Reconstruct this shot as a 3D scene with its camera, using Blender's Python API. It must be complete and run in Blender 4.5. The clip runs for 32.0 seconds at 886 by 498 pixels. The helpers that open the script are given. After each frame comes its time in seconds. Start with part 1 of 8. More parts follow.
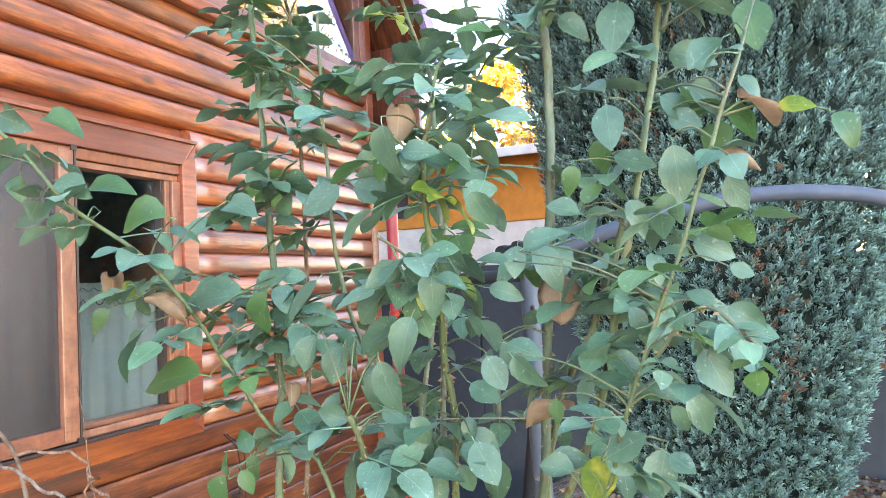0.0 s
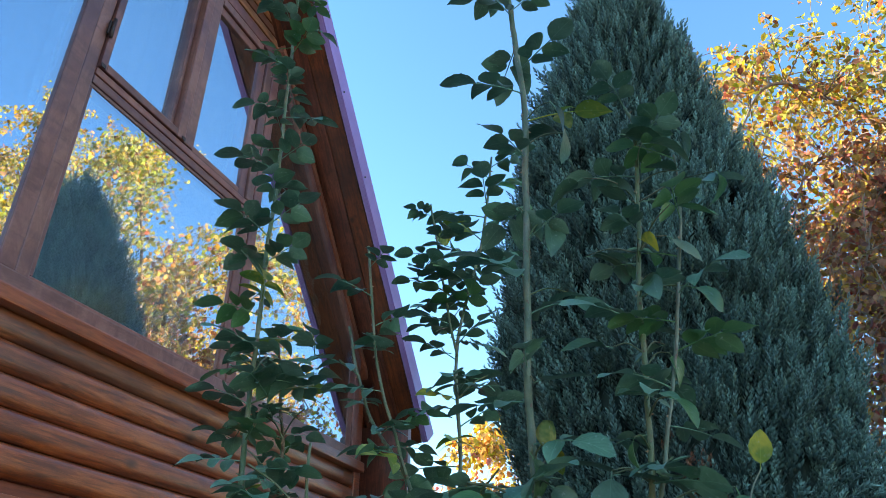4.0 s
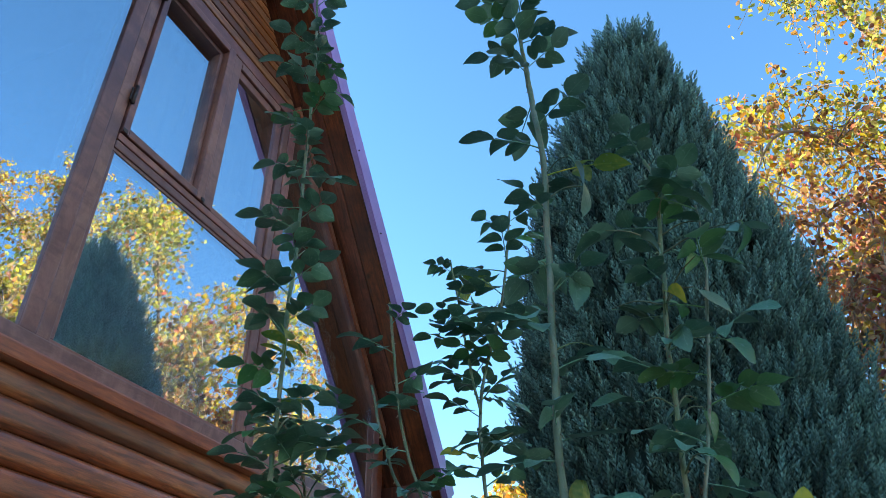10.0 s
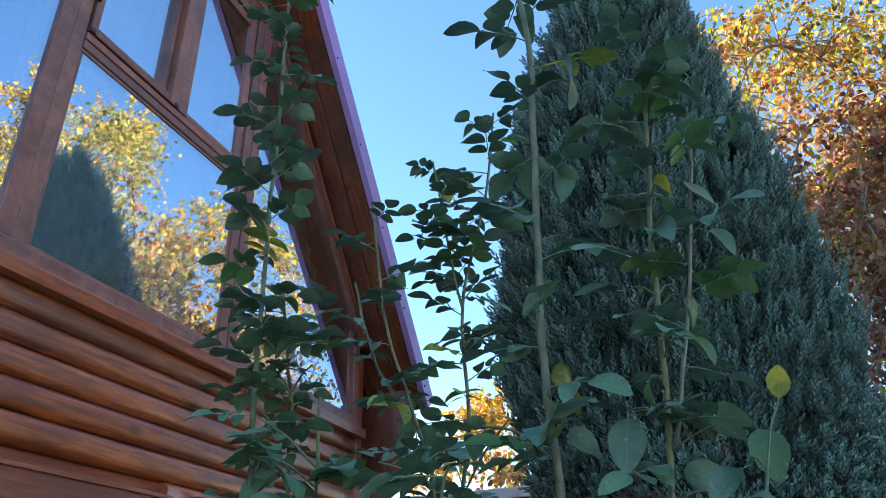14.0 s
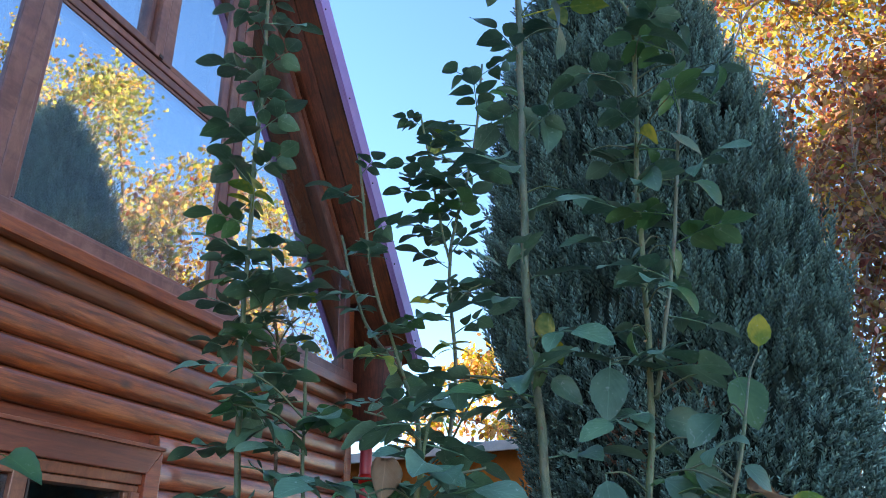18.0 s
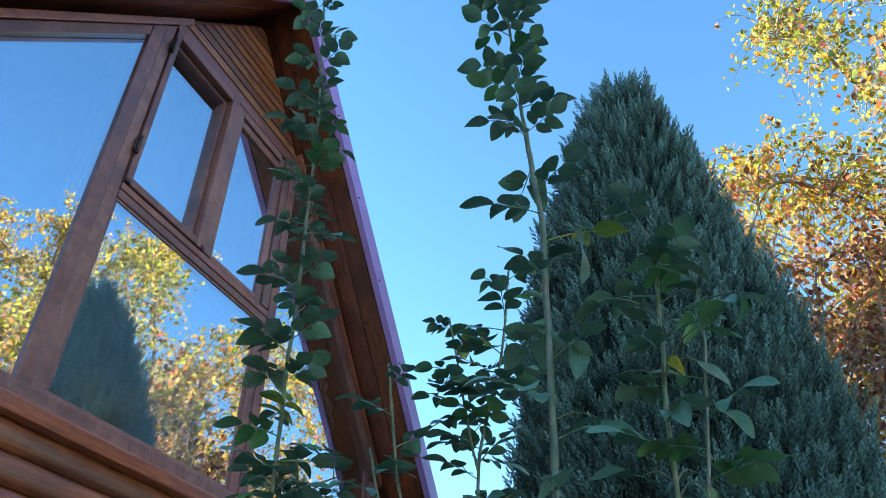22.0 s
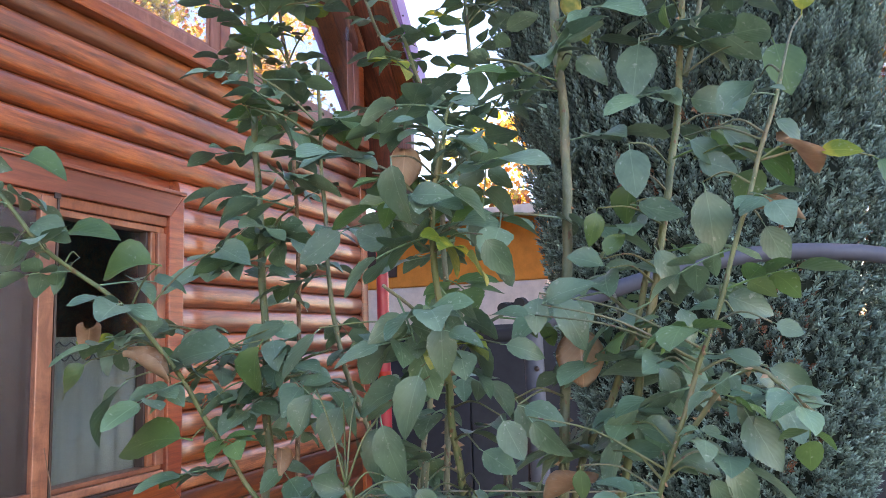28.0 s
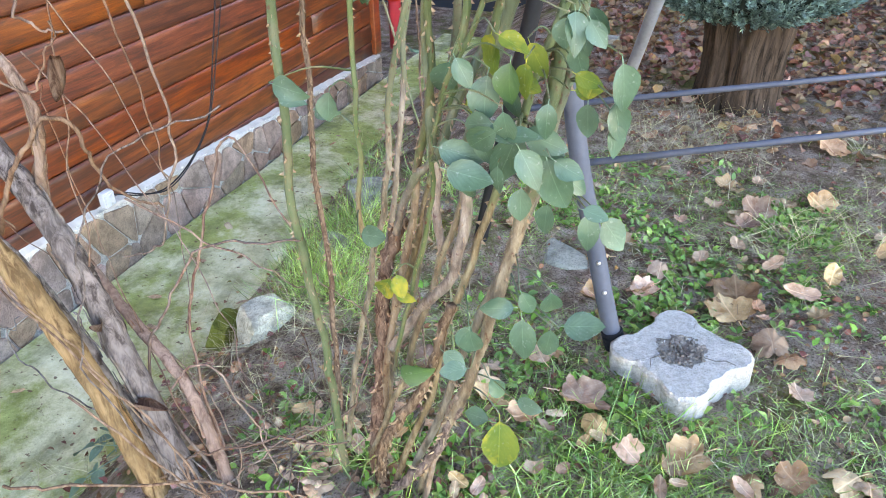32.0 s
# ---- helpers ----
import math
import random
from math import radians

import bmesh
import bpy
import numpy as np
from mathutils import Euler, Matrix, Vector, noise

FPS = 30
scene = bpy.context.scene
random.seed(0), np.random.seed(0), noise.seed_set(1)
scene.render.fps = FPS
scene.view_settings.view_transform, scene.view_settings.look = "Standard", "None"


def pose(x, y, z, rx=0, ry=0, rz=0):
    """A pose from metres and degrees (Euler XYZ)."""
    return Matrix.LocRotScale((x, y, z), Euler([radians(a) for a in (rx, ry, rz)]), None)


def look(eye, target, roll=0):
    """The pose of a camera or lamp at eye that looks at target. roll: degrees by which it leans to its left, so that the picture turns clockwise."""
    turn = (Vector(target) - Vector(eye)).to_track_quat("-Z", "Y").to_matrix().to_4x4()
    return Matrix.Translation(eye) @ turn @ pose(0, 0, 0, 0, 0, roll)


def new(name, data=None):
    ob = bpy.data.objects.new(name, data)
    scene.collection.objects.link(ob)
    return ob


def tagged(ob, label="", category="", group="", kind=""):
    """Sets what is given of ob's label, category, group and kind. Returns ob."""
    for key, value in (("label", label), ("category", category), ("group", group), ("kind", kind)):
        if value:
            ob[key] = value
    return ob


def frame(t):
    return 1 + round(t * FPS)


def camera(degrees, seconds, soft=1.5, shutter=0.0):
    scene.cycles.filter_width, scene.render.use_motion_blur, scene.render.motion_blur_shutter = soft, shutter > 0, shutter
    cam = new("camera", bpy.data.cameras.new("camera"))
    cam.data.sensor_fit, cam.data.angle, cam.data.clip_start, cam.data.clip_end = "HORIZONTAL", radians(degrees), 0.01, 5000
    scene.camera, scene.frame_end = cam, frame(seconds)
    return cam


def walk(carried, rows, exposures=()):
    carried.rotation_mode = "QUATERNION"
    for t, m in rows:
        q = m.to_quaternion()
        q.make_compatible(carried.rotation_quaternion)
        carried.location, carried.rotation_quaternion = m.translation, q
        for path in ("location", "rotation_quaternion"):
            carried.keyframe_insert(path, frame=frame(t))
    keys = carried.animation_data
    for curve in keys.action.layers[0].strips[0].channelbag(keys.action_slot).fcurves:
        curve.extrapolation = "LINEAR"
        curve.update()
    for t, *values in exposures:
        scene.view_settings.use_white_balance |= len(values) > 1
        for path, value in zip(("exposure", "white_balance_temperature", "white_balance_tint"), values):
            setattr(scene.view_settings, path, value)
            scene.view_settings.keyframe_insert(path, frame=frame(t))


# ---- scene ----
cam = camera(63.15, 32.0, 0.6)
# seconds, place in metres, turn in degrees
ROWS = [
    (0.0, 0.0113, -0.0093, 1.4715, 92.491, 2.711, 22.582),
    (0.5, 0.0007, -0.0046, 1.4793, 94.944, 2.533, 21.970),
    (1.0, 0.0052, -0.0081, 1.5196, 99.144, 2.480, 21.220),
    (1.5, 0.0200, -0.0200, 1.5635, 103.383, 2.507, 20.891),
    (2.0, 0.0296, -0.0155, 1.5821, 106.797, 2.586, 21.122),
    (2.5, 0.0331, -0.0268, 1.5996, 109.611, 2.319, 21.301),
    (3.0, 0.0292, -0.0320, 1.6137, 112.383, 1.813, 21.477),
    (3.5, 0.0261, -0.0383, 1.6216, 115.943, 0.938, 21.379),
    (4.0, 0.0241, -0.0371, 1.6208, 120.157, 0.266, 21.137),
    (4.5, 0.0218, -0.0368, 1.6205, 123.677, 0.110, 20.863),
    (6.5, 0.0309, -0.0721, 1.6816, 132.469, -0.190, 22.095),
    (7.0, 0.0340, -0.0885, 1.6919, 133.699, -0.195, 22.327),
    (7.5, 0.0323, -0.0795, 1.6884, 133.346, -0.363, 22.488),
    (8.0, 0.0253, -0.0631, 1.6774, 131.394, -0.444, 22.592),
    (8.5, 0.0175, -0.0490, 1.6617, 129.063, -0.363, 22.609),
    (9.0, 0.0111, -0.0411, 1.6571, 127.316, -0.148, 22.700),
    (9.5, 0.0099, -0.0391, 1.6514, 125.921, 0.205, 22.745),
    (10.0, 0.0080, -0.0412, 1.6262, 124.463, 0.703, 22.694),
    (10.5, 0.0078, -0.0395, 1.6209, 122.855, 0.663, 22.476),
    (11.0, -0.0021, -0.0393, 1.6149, 121.597, 0.754, 22.258),
    (11.5, -0.0077, -0.0467, 1.6112, 120.513, 0.862, 22.061),
    (12.0, -0.0113, -0.0295, 1.6066, 119.859, 0.985, 22.088),
    (12.5, -0.0054, -0.0171, 1.6042, 119.277, 1.109, 22.032),
    (13.0, -0.0055, -0.0105, 1.6006, 118.879, 1.221, 21.703),
    (13.5, -0.0102, -0.0178, 1.5943, 118.521, 1.329, 21.211),
    (15.5, -0.0160, -0.0122, 1.5794, 116.252, 1.652, 21.041),
    (16.0, -0.0108, -0.0112, 1.5751, 115.483, 1.814, 21.233),
    (16.5, -0.0058, -0.0072, 1.5740, 114.579, 1.953, 21.457),
    (17.0, 0.0006, -0.0085, 1.5695, 113.765, 2.169, 21.622),
    (17.5, -0.0012, -0.0085, 1.5680, 113.750, 1.965, 21.166),
    (18.0, -0.0067, -0.0042, 1.5826, 114.685, 1.603, 20.529),
    (18.5, -0.0005, -0.0184, 1.5979, 115.037, 1.239, 20.437),
    (19.0, -0.0047, -0.0098, 1.5878, 115.024, 1.087, 20.880),
    (19.5, -0.0056, -0.0137, 1.5834, 114.734, 1.140, 21.374),
    (20.0, -0.0060, -0.0107, 1.5862, 114.329, 1.040, 21.841),
    (20.5, -0.0114, -0.0247, 1.5828, 114.993, 1.177, 21.945),
    (21.0, -0.0002, -0.0297, 1.5834, 118.463, 1.135, 22.403),
    (21.5, 0.0095, -0.0501, 1.6462, 124.926, 0.492, 22.254),
    (22.0, 0.0181, -0.0783, 1.6582, 127.619, 0.327, 22.184),
    (22.5, 0.0079, -0.0650, 1.6415, 126.865, 0.679, 22.536),
    (23.0, 0.0153, -0.0611, 1.6300, 125.682, 0.821, 22.814),
    (23.5, 0.0082, -0.0524, 1.6254, 124.913, 1.100, 22.943),
    (24.0, 0.0063, -0.0548, 1.6184, 124.178, 1.289, 22.922),
    (24.5, -0.0032, -0.0461, 1.6175, 123.111, 1.464, 22.821),
    (26.5, -0.0198, 0.0009, 1.5480, 110.465, 1.312, 22.326),
    (27.0, -0.0224, 0.0144, 1.5136, 106.176, 1.720, 22.287),
    (27.5, -0.0330, 0.0366, 1.4866, 101.844, 1.883, 22.009),
    (28.0, -0.0454, 0.0504, 1.4668, 97.234, 1.976, 21.446),
    (28.5, -0.0507, 0.0760, 1.4354, 92.274, 1.881, 21.228),
    (29.0, -0.0628, 0.1013, 1.3891, 86.772, 1.632, 21.091),
    (29.5, -0.0740, 0.1077, 1.3488, 81.109, 1.280, 20.829),
    (30.0, -0.0823, 0.1106, 1.3191, 74.982, 0.956, 20.343),
    (30.5, -0.0881, 0.1223, 1.2677, 69.186, 0.768, 20.120),
    (31.0, -0.0944, 0.1357, 1.2332, 63.454, 0.566, 20.549),
    (31.5, -0.1018, 0.1408, 1.1939, 59.292, 0.590, 21.341),
    (32.0, -0.1119, 0.1380, 1.1837, 56.961, 0.548, 21.879),
]
EXPOSURES = [(0.0, 4.33, 9000, 30), (1.0, 4.23, 8700, 28), (2.0, 3.00, 7700, 24), (3.0, 2.57, 6650, 20), (4.0, 2.20, 6650, 12), (7.0, 1.97, 6250, 5),
             (9.0, 2.02, 6400, 6), (11.0, 2.04, 6500, 11), (13.0, 2.07, 6650, 16), (16.0, 2.32, 6750, 23), (20.0, 2.32, 6700, 23), (21.0, 2.27, 6400, 17), (22.0, 2.12, 6300, 9), (24.0, 2.12, 6300, 10),
             (26.5, 2.53, 7250, 22), (27.0, 2.78, 7700, 26), (28.0, 3.33, 8900, 44), (29.0, 4.35, 9650, 39), (30.0, 4.46, 9850, 37), (31.0, 4.33, 9550, 38), (32.0, 4.23, 9400, 36)]
walk(cam, [(t, pose(x, y, z, rx, ry, rz)) for t, x, y, z, rx, ry, rz in ROWS], EXPOSURES)

# ---- light: a clear sky, the sun low behind the house and an added wall that blocks it ----
SUN_WAY = Vector((-0.97, 0.08, 0.22)).normalized()
world = bpy.data.worlds.new("sky")
scene.world = world
world.use_nodes = True
wn = world.node_tree
sky = wn.nodes.new("ShaderNodeTexSky")
sky.sky_type, sky.sun_disc = "NISHITA", False
sky.sun_elevation = math.asin(SUN_WAY.z)
sky.sun_rotation = math.atan2(SUN_WAY.x, SUN_WAY.y)
sky.altitude = 900.0
sky.air_density, sky.dust_density, sky.ozone_density = 1.0, 0.0, 1.8
wn.nodes["Background"].inputs["Strength"].default_value = 0.15
deep = wn.nodes.new("ShaderNodeHueSaturation")
deep.inputs["Saturation"].default_value = 1.18
wn.links.new(sky.outputs["Color"], deep.inputs["Color"])
wn.links.new(deep.outputs["Color"], wn.nodes["Background"].inputs["Color"])
sun_data = bpy.data.lights.new("sun", "SUN")
sun_data.energy, sun_data.angle, sun_data.color = 5.0, radians(0.6), (1.0, 0.86, 0.66)
sun = new("sun", sun_data)
sun.matrix_world = look((0, 0, 0), -SUN_WAY)
sun.location = SUN_WAY * 30


# ---- materials ----
class Mat:
    """A small builder for node materials in object or generated space."""

    def __init__(self, name, rough=0.6, metal=0.0):
        self.m = bpy.data.materials.new(name)
        self.m.use_nodes = True
        self.t = self.m.node_tree
        self.b = self.t.nodes["Principled BSDF"]
        self.b.inputs["Roughness"].default_value = rough
        self.b.inputs["Metallic"].default_value = metal
        if rough >= 0.7:
            self.b.inputs["Specular IOR Level"].default_value = 0.08
        self.geo = self.n("ShaderNodeNewGeometry")
        self.tc = self.n("ShaderNodeTexCoord")

    def n(self, kind, **props):
        node = self.t.nodes.new(kind)
        if "op" in props:
            node.operation = props["op"]
        if "blend" in props:
            node.data_type, node.blend_type = "RGBA", props["blend"]
        return node

    def link(self, a, b):
        self.t.links.new(a, b)

    def space(self, scale=(1, 1, 1), obj=False, shift=True):
        """Coordinates in metres, shifted at random from object to object."""
        mp = self.n("ShaderNodeMapping")
        mp.inputs["Scale"].default_value = scale
        self.link(self.tc.outputs["Object"] if obj else self.geo.outputs["Position"], mp.inputs["Vector"])
        if shift:
            info = self.n("ShaderNodeObjectInfo")
            mul = self.n("ShaderNodeMath", op="MULTIPLY")
            mul.inputs[1].default_value = 40.0
            self.link(info.outputs["Random"], mul.inputs[0])
            self.link(mul.outputs[0], mp.inputs["Location"])
        return mp.outputs["Vector"]

    def noise(self, scale, detail=4, rough=0.55, stretch=(1, 1, 1), obj=False, shift=False, distort=0.0):
        node = self.n("ShaderNodeTexNoise")
        node.inputs["Scale"].default_value = scale
        node.inputs["Detail"].default_value = detail
        node.inputs["Roughness"].default_value = rough
        node.inputs["Distortion"].default_value = distort
        self.link(self.space(stretch, obj, shift), node.inputs["Vector"])
        return node.outputs["Fac"]

    def ramp(self, value, stops):
        node = self.n("ShaderNodeValToRGB")
        els = node.color_ramp.elements
        while len(els) < len(stops):
            els.new(0.5)
        for e, (p, c) in zip(els, stops):
            e.position, e.color = p, (*c, 1) if len(c) == 3 else c
        self.link(value, node.inputs["Fac"])
        return node.outputs["Color"]

    def mix(self, fac, a, b, blend="MIX"):
        node = self.n("ShaderNodeMix", blend=blend)
        if isinstance(fac, (int, float)):
            node.inputs[0].default_value = fac
        else:
            self.link(fac, node.inputs[0])
        for v, i in ((a, 6), (b, 7)):
            if isinstance(v, tuple):
                node.inputs[i].default_value = (*v, 1)
            else:
                self.link(v, node.inputs[i])
        return node.outputs[2]

    def vary(self, colour, island=False, hue=0.03, val=0.25, sat=0.2):
        """Each object, or each loose island, in a slightly different shade."""
        src = self.geo.outputs["Random Per Island"] if island else self.n("ShaderNodeObjectInfo").outputs["Random"]
        hsv = self.n("ShaderNodeHueSaturation")
        for socket, base, amp, k in (("Hue", 0.5, hue, 7.0), ("Value", 1.0, val, 13.0), ("Saturation", 1.0, sat, 29.0)):
            m1, m2, m3 = self.n("ShaderNodeMath", op="MULTIPLY"), self.n("ShaderNodeMath", op="FRACT"), self.n("ShaderNodeMath", op="MULTIPLY_ADD")
            m1.inputs[1].default_value = k
            self.link(src, m1.inputs[0])
            self.link(m1.outputs[0], m2.inputs[0])
            self.link(m2.outputs[0], m3.inputs[0])
            m3.inputs[1].default_value, m3.inputs[2].default_value = 2 * amp, base - amp
            self.link(m3.outputs[0], hsv.inputs[socket])
        self.link(colour, hsv.inputs["Color"])
        return hsv.outputs["Color"]

    def colour(self, c):
        if isinstance(c, tuple):
            self.b.inputs["Base Color"].default_value = (*c, 1)
        else:
            self.link(c, self.b.inputs["Base Color"])
        return self

    def rough(self, value, lo, hi):
        mr = self.n("ShaderNodeMapRange")
        mr.inputs["To Min"].default_value, mr.inputs["To Max"].default_value = lo, hi
        self.link(value, mr.inputs["Value"])
        self.link(mr.outputs[0], self.b.inputs["Roughness"])
        return self

    def bump(self, value, strength=0.3, distance=0.005):
        node = self.n("ShaderNodeBump")
        node.inputs["Strength"].default_value, node.inputs["Distance"].default_value = strength, distance
        self.link(value, node.inputs["Height"])
        self.link(node.outputs[0], self.b.inputs["Normal"])
        return self

    def translucent(self, amount):
        """Thin leaves let some light through."""
        tr = self.n("ShaderNodeBsdfTranslucent")
        ms = self.n("ShaderNodeMixShader")
        ms.inputs[0].default_value = amount
        src = self.b.inputs["Base Color"].links
        if src:
            self.link(src[0].from_socket, tr.inputs["Color"])
        else:
            tr.inputs["Color"].default_value = self.b.inputs["Base Color"].default_value
        self.link(self.b.outputs[0], ms.inputs[1])
        self.link(tr.outputs[0], ms.inputs[2])
        self.link(ms.outputs[0], self.t.nodes["Material Output"].inputs["Surface"])
        return self


def wood(name, dark, mid, light, rough=(0.22, 0.42), stretch=(1, 0.07, 1), knots=True, coat=0.4, grain=60.0, patch=2.2, vary=0.14):
    m = Mat(name)
    g = m.noise(grain, 8, 0.72, stretch, shift=True, distort=0.5)
    c = m.ramp(g, [(0.38, dark), (0.5, mid), (0.6, light)])
    p = m.noise(patch, 4, 0.65, (1, 0.35, 1.6), shift=True)
    c = m.mix(m.ramp(p, [(0.46, (0, 0, 0)), (0.64, (0.72, 0.72, 0.72))]), c, tuple(v * q for v, q in zip(dark, (0.5, 0.55, 0.9))), "MIX")
    fl = m.noise(16, 7, 0.78, (1, 0.22, 1), shift=True)
    c = m.mix(m.ramp(fl, [(0.5, (0, 0, 0)), (0.62, (0.6, 0.6, 0.6))]), c, tuple(v * 0.7 for v in dark), "MIX")
    if knots:
        vo = m.n("ShaderNodeTexVoronoi")
        vo.inputs["Scale"].default_value = 7.0
        vo.inputs["Randomness"].default_value = 1.0
        m.link(m.space((1, 0.55, 1), False, True), vo.inputs["Vector"])
        k = m.ramp(vo.outputs["Distance"], [(0.04, (1, 1, 1)), (0.17, (0, 0, 0))])
        c = m.mix(k, c, tuple(v * 0.4 for v in dark), "MIX")
    m.colour(m.vary(c, hue=0.005, val=vary, sat=0.06))
    m.rough(p, *rough)
    m.bump(m.mix(0.5, g, fl), 0.4, 0.004)
    m.b.inputs["Coat Weight"].default_value = coat
    m.b.inputs["Coat Roughness"].default_value = 0.38
    m.b.inputs["Coat IOR"].default_value = 1.58
    return m.m


M_LOG = wood("varnished_log", (0.15, 0.033, 0.011), (0.36, 0.080, 0.022), (0.51, 0.135, 0.040), coat=1.0, rough=(0.28, 0.5), grain=70)
# darker version of the log wood, for the flat boards under the window
M_BOARD = wood("darker_flat_board", (0.062, 0.011, 0.004), (0.175, 0.033, 0.008), (0.27, 0.062, 0.015), coat=0.55, rough=(0.3, 0.55), grain=55, patch=1.8, vary=0.07)
M_TRIM = wood("reddish_varnished_board", (0.2, 0.034, 0.012), (0.33, 0.065, 0.022), (0.42, 0.10, 0.034), knots=False, patch=1.3, coat=0.8)
M_SOFFIT = wood("stained_soffit_board", (0.09, 0.024, 0.011), (0.18, 0.045, 0.019), (0.26, 0.068, 0.028), stretch=(1, 0.1, 0.1), coat=0.15)
M_PLANK = wood("gable_plank", (0.15, 0.042, 0.014), (0.30, 0.088, 0.028), (0.40, 0.135, 0.045), grain=40, coat=0.1)
M_FRAME = wood("brown_window_foil", (0.185, 0.068, 0.052), (0.235, 0.09, 0.068), (0.285, 0.115, 0.086), rough=(0.3, 0.42), knots=False, stretch=(1, 0.3, 0.12), coat=0.1)
M_FRAME_LOW = wood("varnished_window_wood", (0.20, 0.055, 0.028), (0.30, 0.088, 0.044), (0.38, 0.12, 0.062), rough=(0.3, 0.45), knots=False, stretch=(1, 0.3, 0.12), coat=0.5)
M_FRAME_DARK = Mat("dark_brown_seal", 0.5).colour((0.035, 0.016, 0.012)).m


def plain(name, colour, rough=0.5, metal=0.0, scale=30.0, amount=0.25, bump=0.1, stretch=(1, 1, 1), hue=0.01, val=0.08):
    m = Mat(name, rough, metal)
    f = m.noise(scale, 5, 0.6, stretch, shift=True)
    f2 = m.noise(scale * 0.12, 3, 0.6, stretch, shift=True)
    c = m.mix(f, tuple(v * (1 - amount) for v in colour), tuple(min(1, v * (1 + amount)) for v in colour))
    c = m.mix(m.ramp(f2, [(0.4, (0, 0, 0)), (0.75, (0.5, 0.5, 0.5))]), c, tuple(v * 0.6 for v in colour))
    m.colour(m.vary(c, hue=hue, val=val, sat=0.05))
    m.bump(f, bump, 0.002)
    m.rough(f2, max(0.05, rough - 0.1), min(1, rough + 0.12))
    if rough >= 0.45:
        m.b.inputs["Specular IOR Level"].default_value = 0.2
    return m.m


M_PURPLE = plain("purple_painted_metal", (0.38, 0.20, 0.47), 0.35, 0.0, 20, 0.1, 0.03)
M_ROOF = plain("purple_roof_sheet", (0.22, 0.11, 0.25), 0.4, 0.0, 15, 0.15, 0.05)
M_STEEL = plain("grey_blue_painted_tube", (0.078, 0.088, 0.112), 0.45, 0.0, 60, 0.2, 0.05)
M_STEEL_LIGHT = plain("worn_pale_grey_tube", (0.24, 0.24, 0.255), 0.5, 0.1, 60, 0.3, 0.08)
M_BLACK = plain("black_rubber", (0.018, 0.018, 0.02), 0.55, 0, 80, 0.2, 0.1)
M_RED = plain("red_painted_metal", (0.5, 0.018, 0.022), 0.35, 0.0, 40, 0.15, 0.03)
M_ORANGE = plain("orange_plaster", (0.75, 0.27, 0.07), 0.85, 0.0, 60, 0.1, 0.15)
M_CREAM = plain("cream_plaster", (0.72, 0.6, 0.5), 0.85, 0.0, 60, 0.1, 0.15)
M_TILE = plain("reddish_roof_edge", (0.17, 0.06, 0.06), 0.6, 0, 20, 0.2, 0.2)
M_TARP = plain("dark_grey_sheet", (0.045, 0.05, 0.06), 0.55, 0, 12, 0.25, 0.1)
M_MORTAR = plain("white_mortar", (0.55, 0.48, 0.42), 0.9, 0, 90, 0.15, 0.6)
M_WHITE = plain("grey_white_plastic", (0.5, 0.51, 0.52), 0.35, 0, 50, 0.06, 0.03)
M_DARKROOM = plain("plaster_coloured_dim", (0.11, 0.1, 0.095), 0.9, 0, 8, 0.1, 0.05)
M_CURTAIN_LOW = plain("greenish_grey_curtain", (0.40, 0.46, 0.43), 0.9, 0, 70, 0.15, 0.3, (1, 1, 0.1))
M_CURTAIN = plain("pale_grey_curtain", (0.78, 0.82, 0.8), 0.9, 0, 70, 0.1, 0.2, (1, 1, 0.1))
M_WIRE = plain("pale_string", (0.34, 0.30, 0.24), 0.8, 0, 200, 0.3, 0.2)
M_BOLT = plain("zinc_bolt", (0.62, 0.62, 0.6), 0.3, 0.9, 90, 0.1, 0.05)


def glass(name, tint, gloss, rough=0.0, see=(0.75, 0.8, 0.82), waves=0.0, bow=(0.0, 0.0, 0.0)):
    """Coated glass; bow leans its mirror a little, as a pane that bulges does."""
    m = Mat(name)
    t, gl, ms = m.n("ShaderNodeBsdfTransparent"), m.n("ShaderNodeBsdfGlossy"), m.n("ShaderNodeMixShader")
    t.inputs[0].default_value, gl.inputs[0].default_value = (*see, 1), (*tint, 1)
    gl.inputs["Roughness"].default_value = rough
    lw = m.n("ShaderNodeLayerWeight")
    lw.inputs["Blend"].default_value = 0.5
    pw = m.n("ShaderNodeMath", op="POWER")
    pw.inputs[1].default_value = 4.0
    m.link(lw.outputs["Facing"], pw.inputs[0])
    ad = m.n("ShaderNodeMath", op="ADD")
    ad.use_clamp = True
    ad.inputs[1].default_value = gloss
    m.link(pw.outputs[0], ad.inputs[0])
    m.link(ad.outputs[0], ms.inputs[0])
    if waves:
        b = m.n("ShaderNodeBump")
        b.inputs["Strength"].default_value, b.inputs["Distance"].default_value = waves, 0.01
        m.link(m.noise(2.5, 1, 0.4), b.inputs["Height"])
        lean, unit = m.n("ShaderNodeVectorMath", op="ADD"), m.n("ShaderNodeVectorMath", op="NORMALIZE")
        lean.inputs[1].default_value = bow
        m.link(m.geo.outputs["Normal"], lean.inputs[0])
        m.link(lean.outputs[0], unit.inputs[0])
        m.link(unit.outputs[0], b.inputs["Normal"])
        m.link(b.outputs[0], gl.inputs["Normal"])
    m.link(t.outputs[0], ms.inputs[1])
    m.link(gl.outputs[0], ms.inputs[2])
    m.link(ms.outputs[0], m.t.nodes["Material Output"].inputs["Surface"])
    return m.m


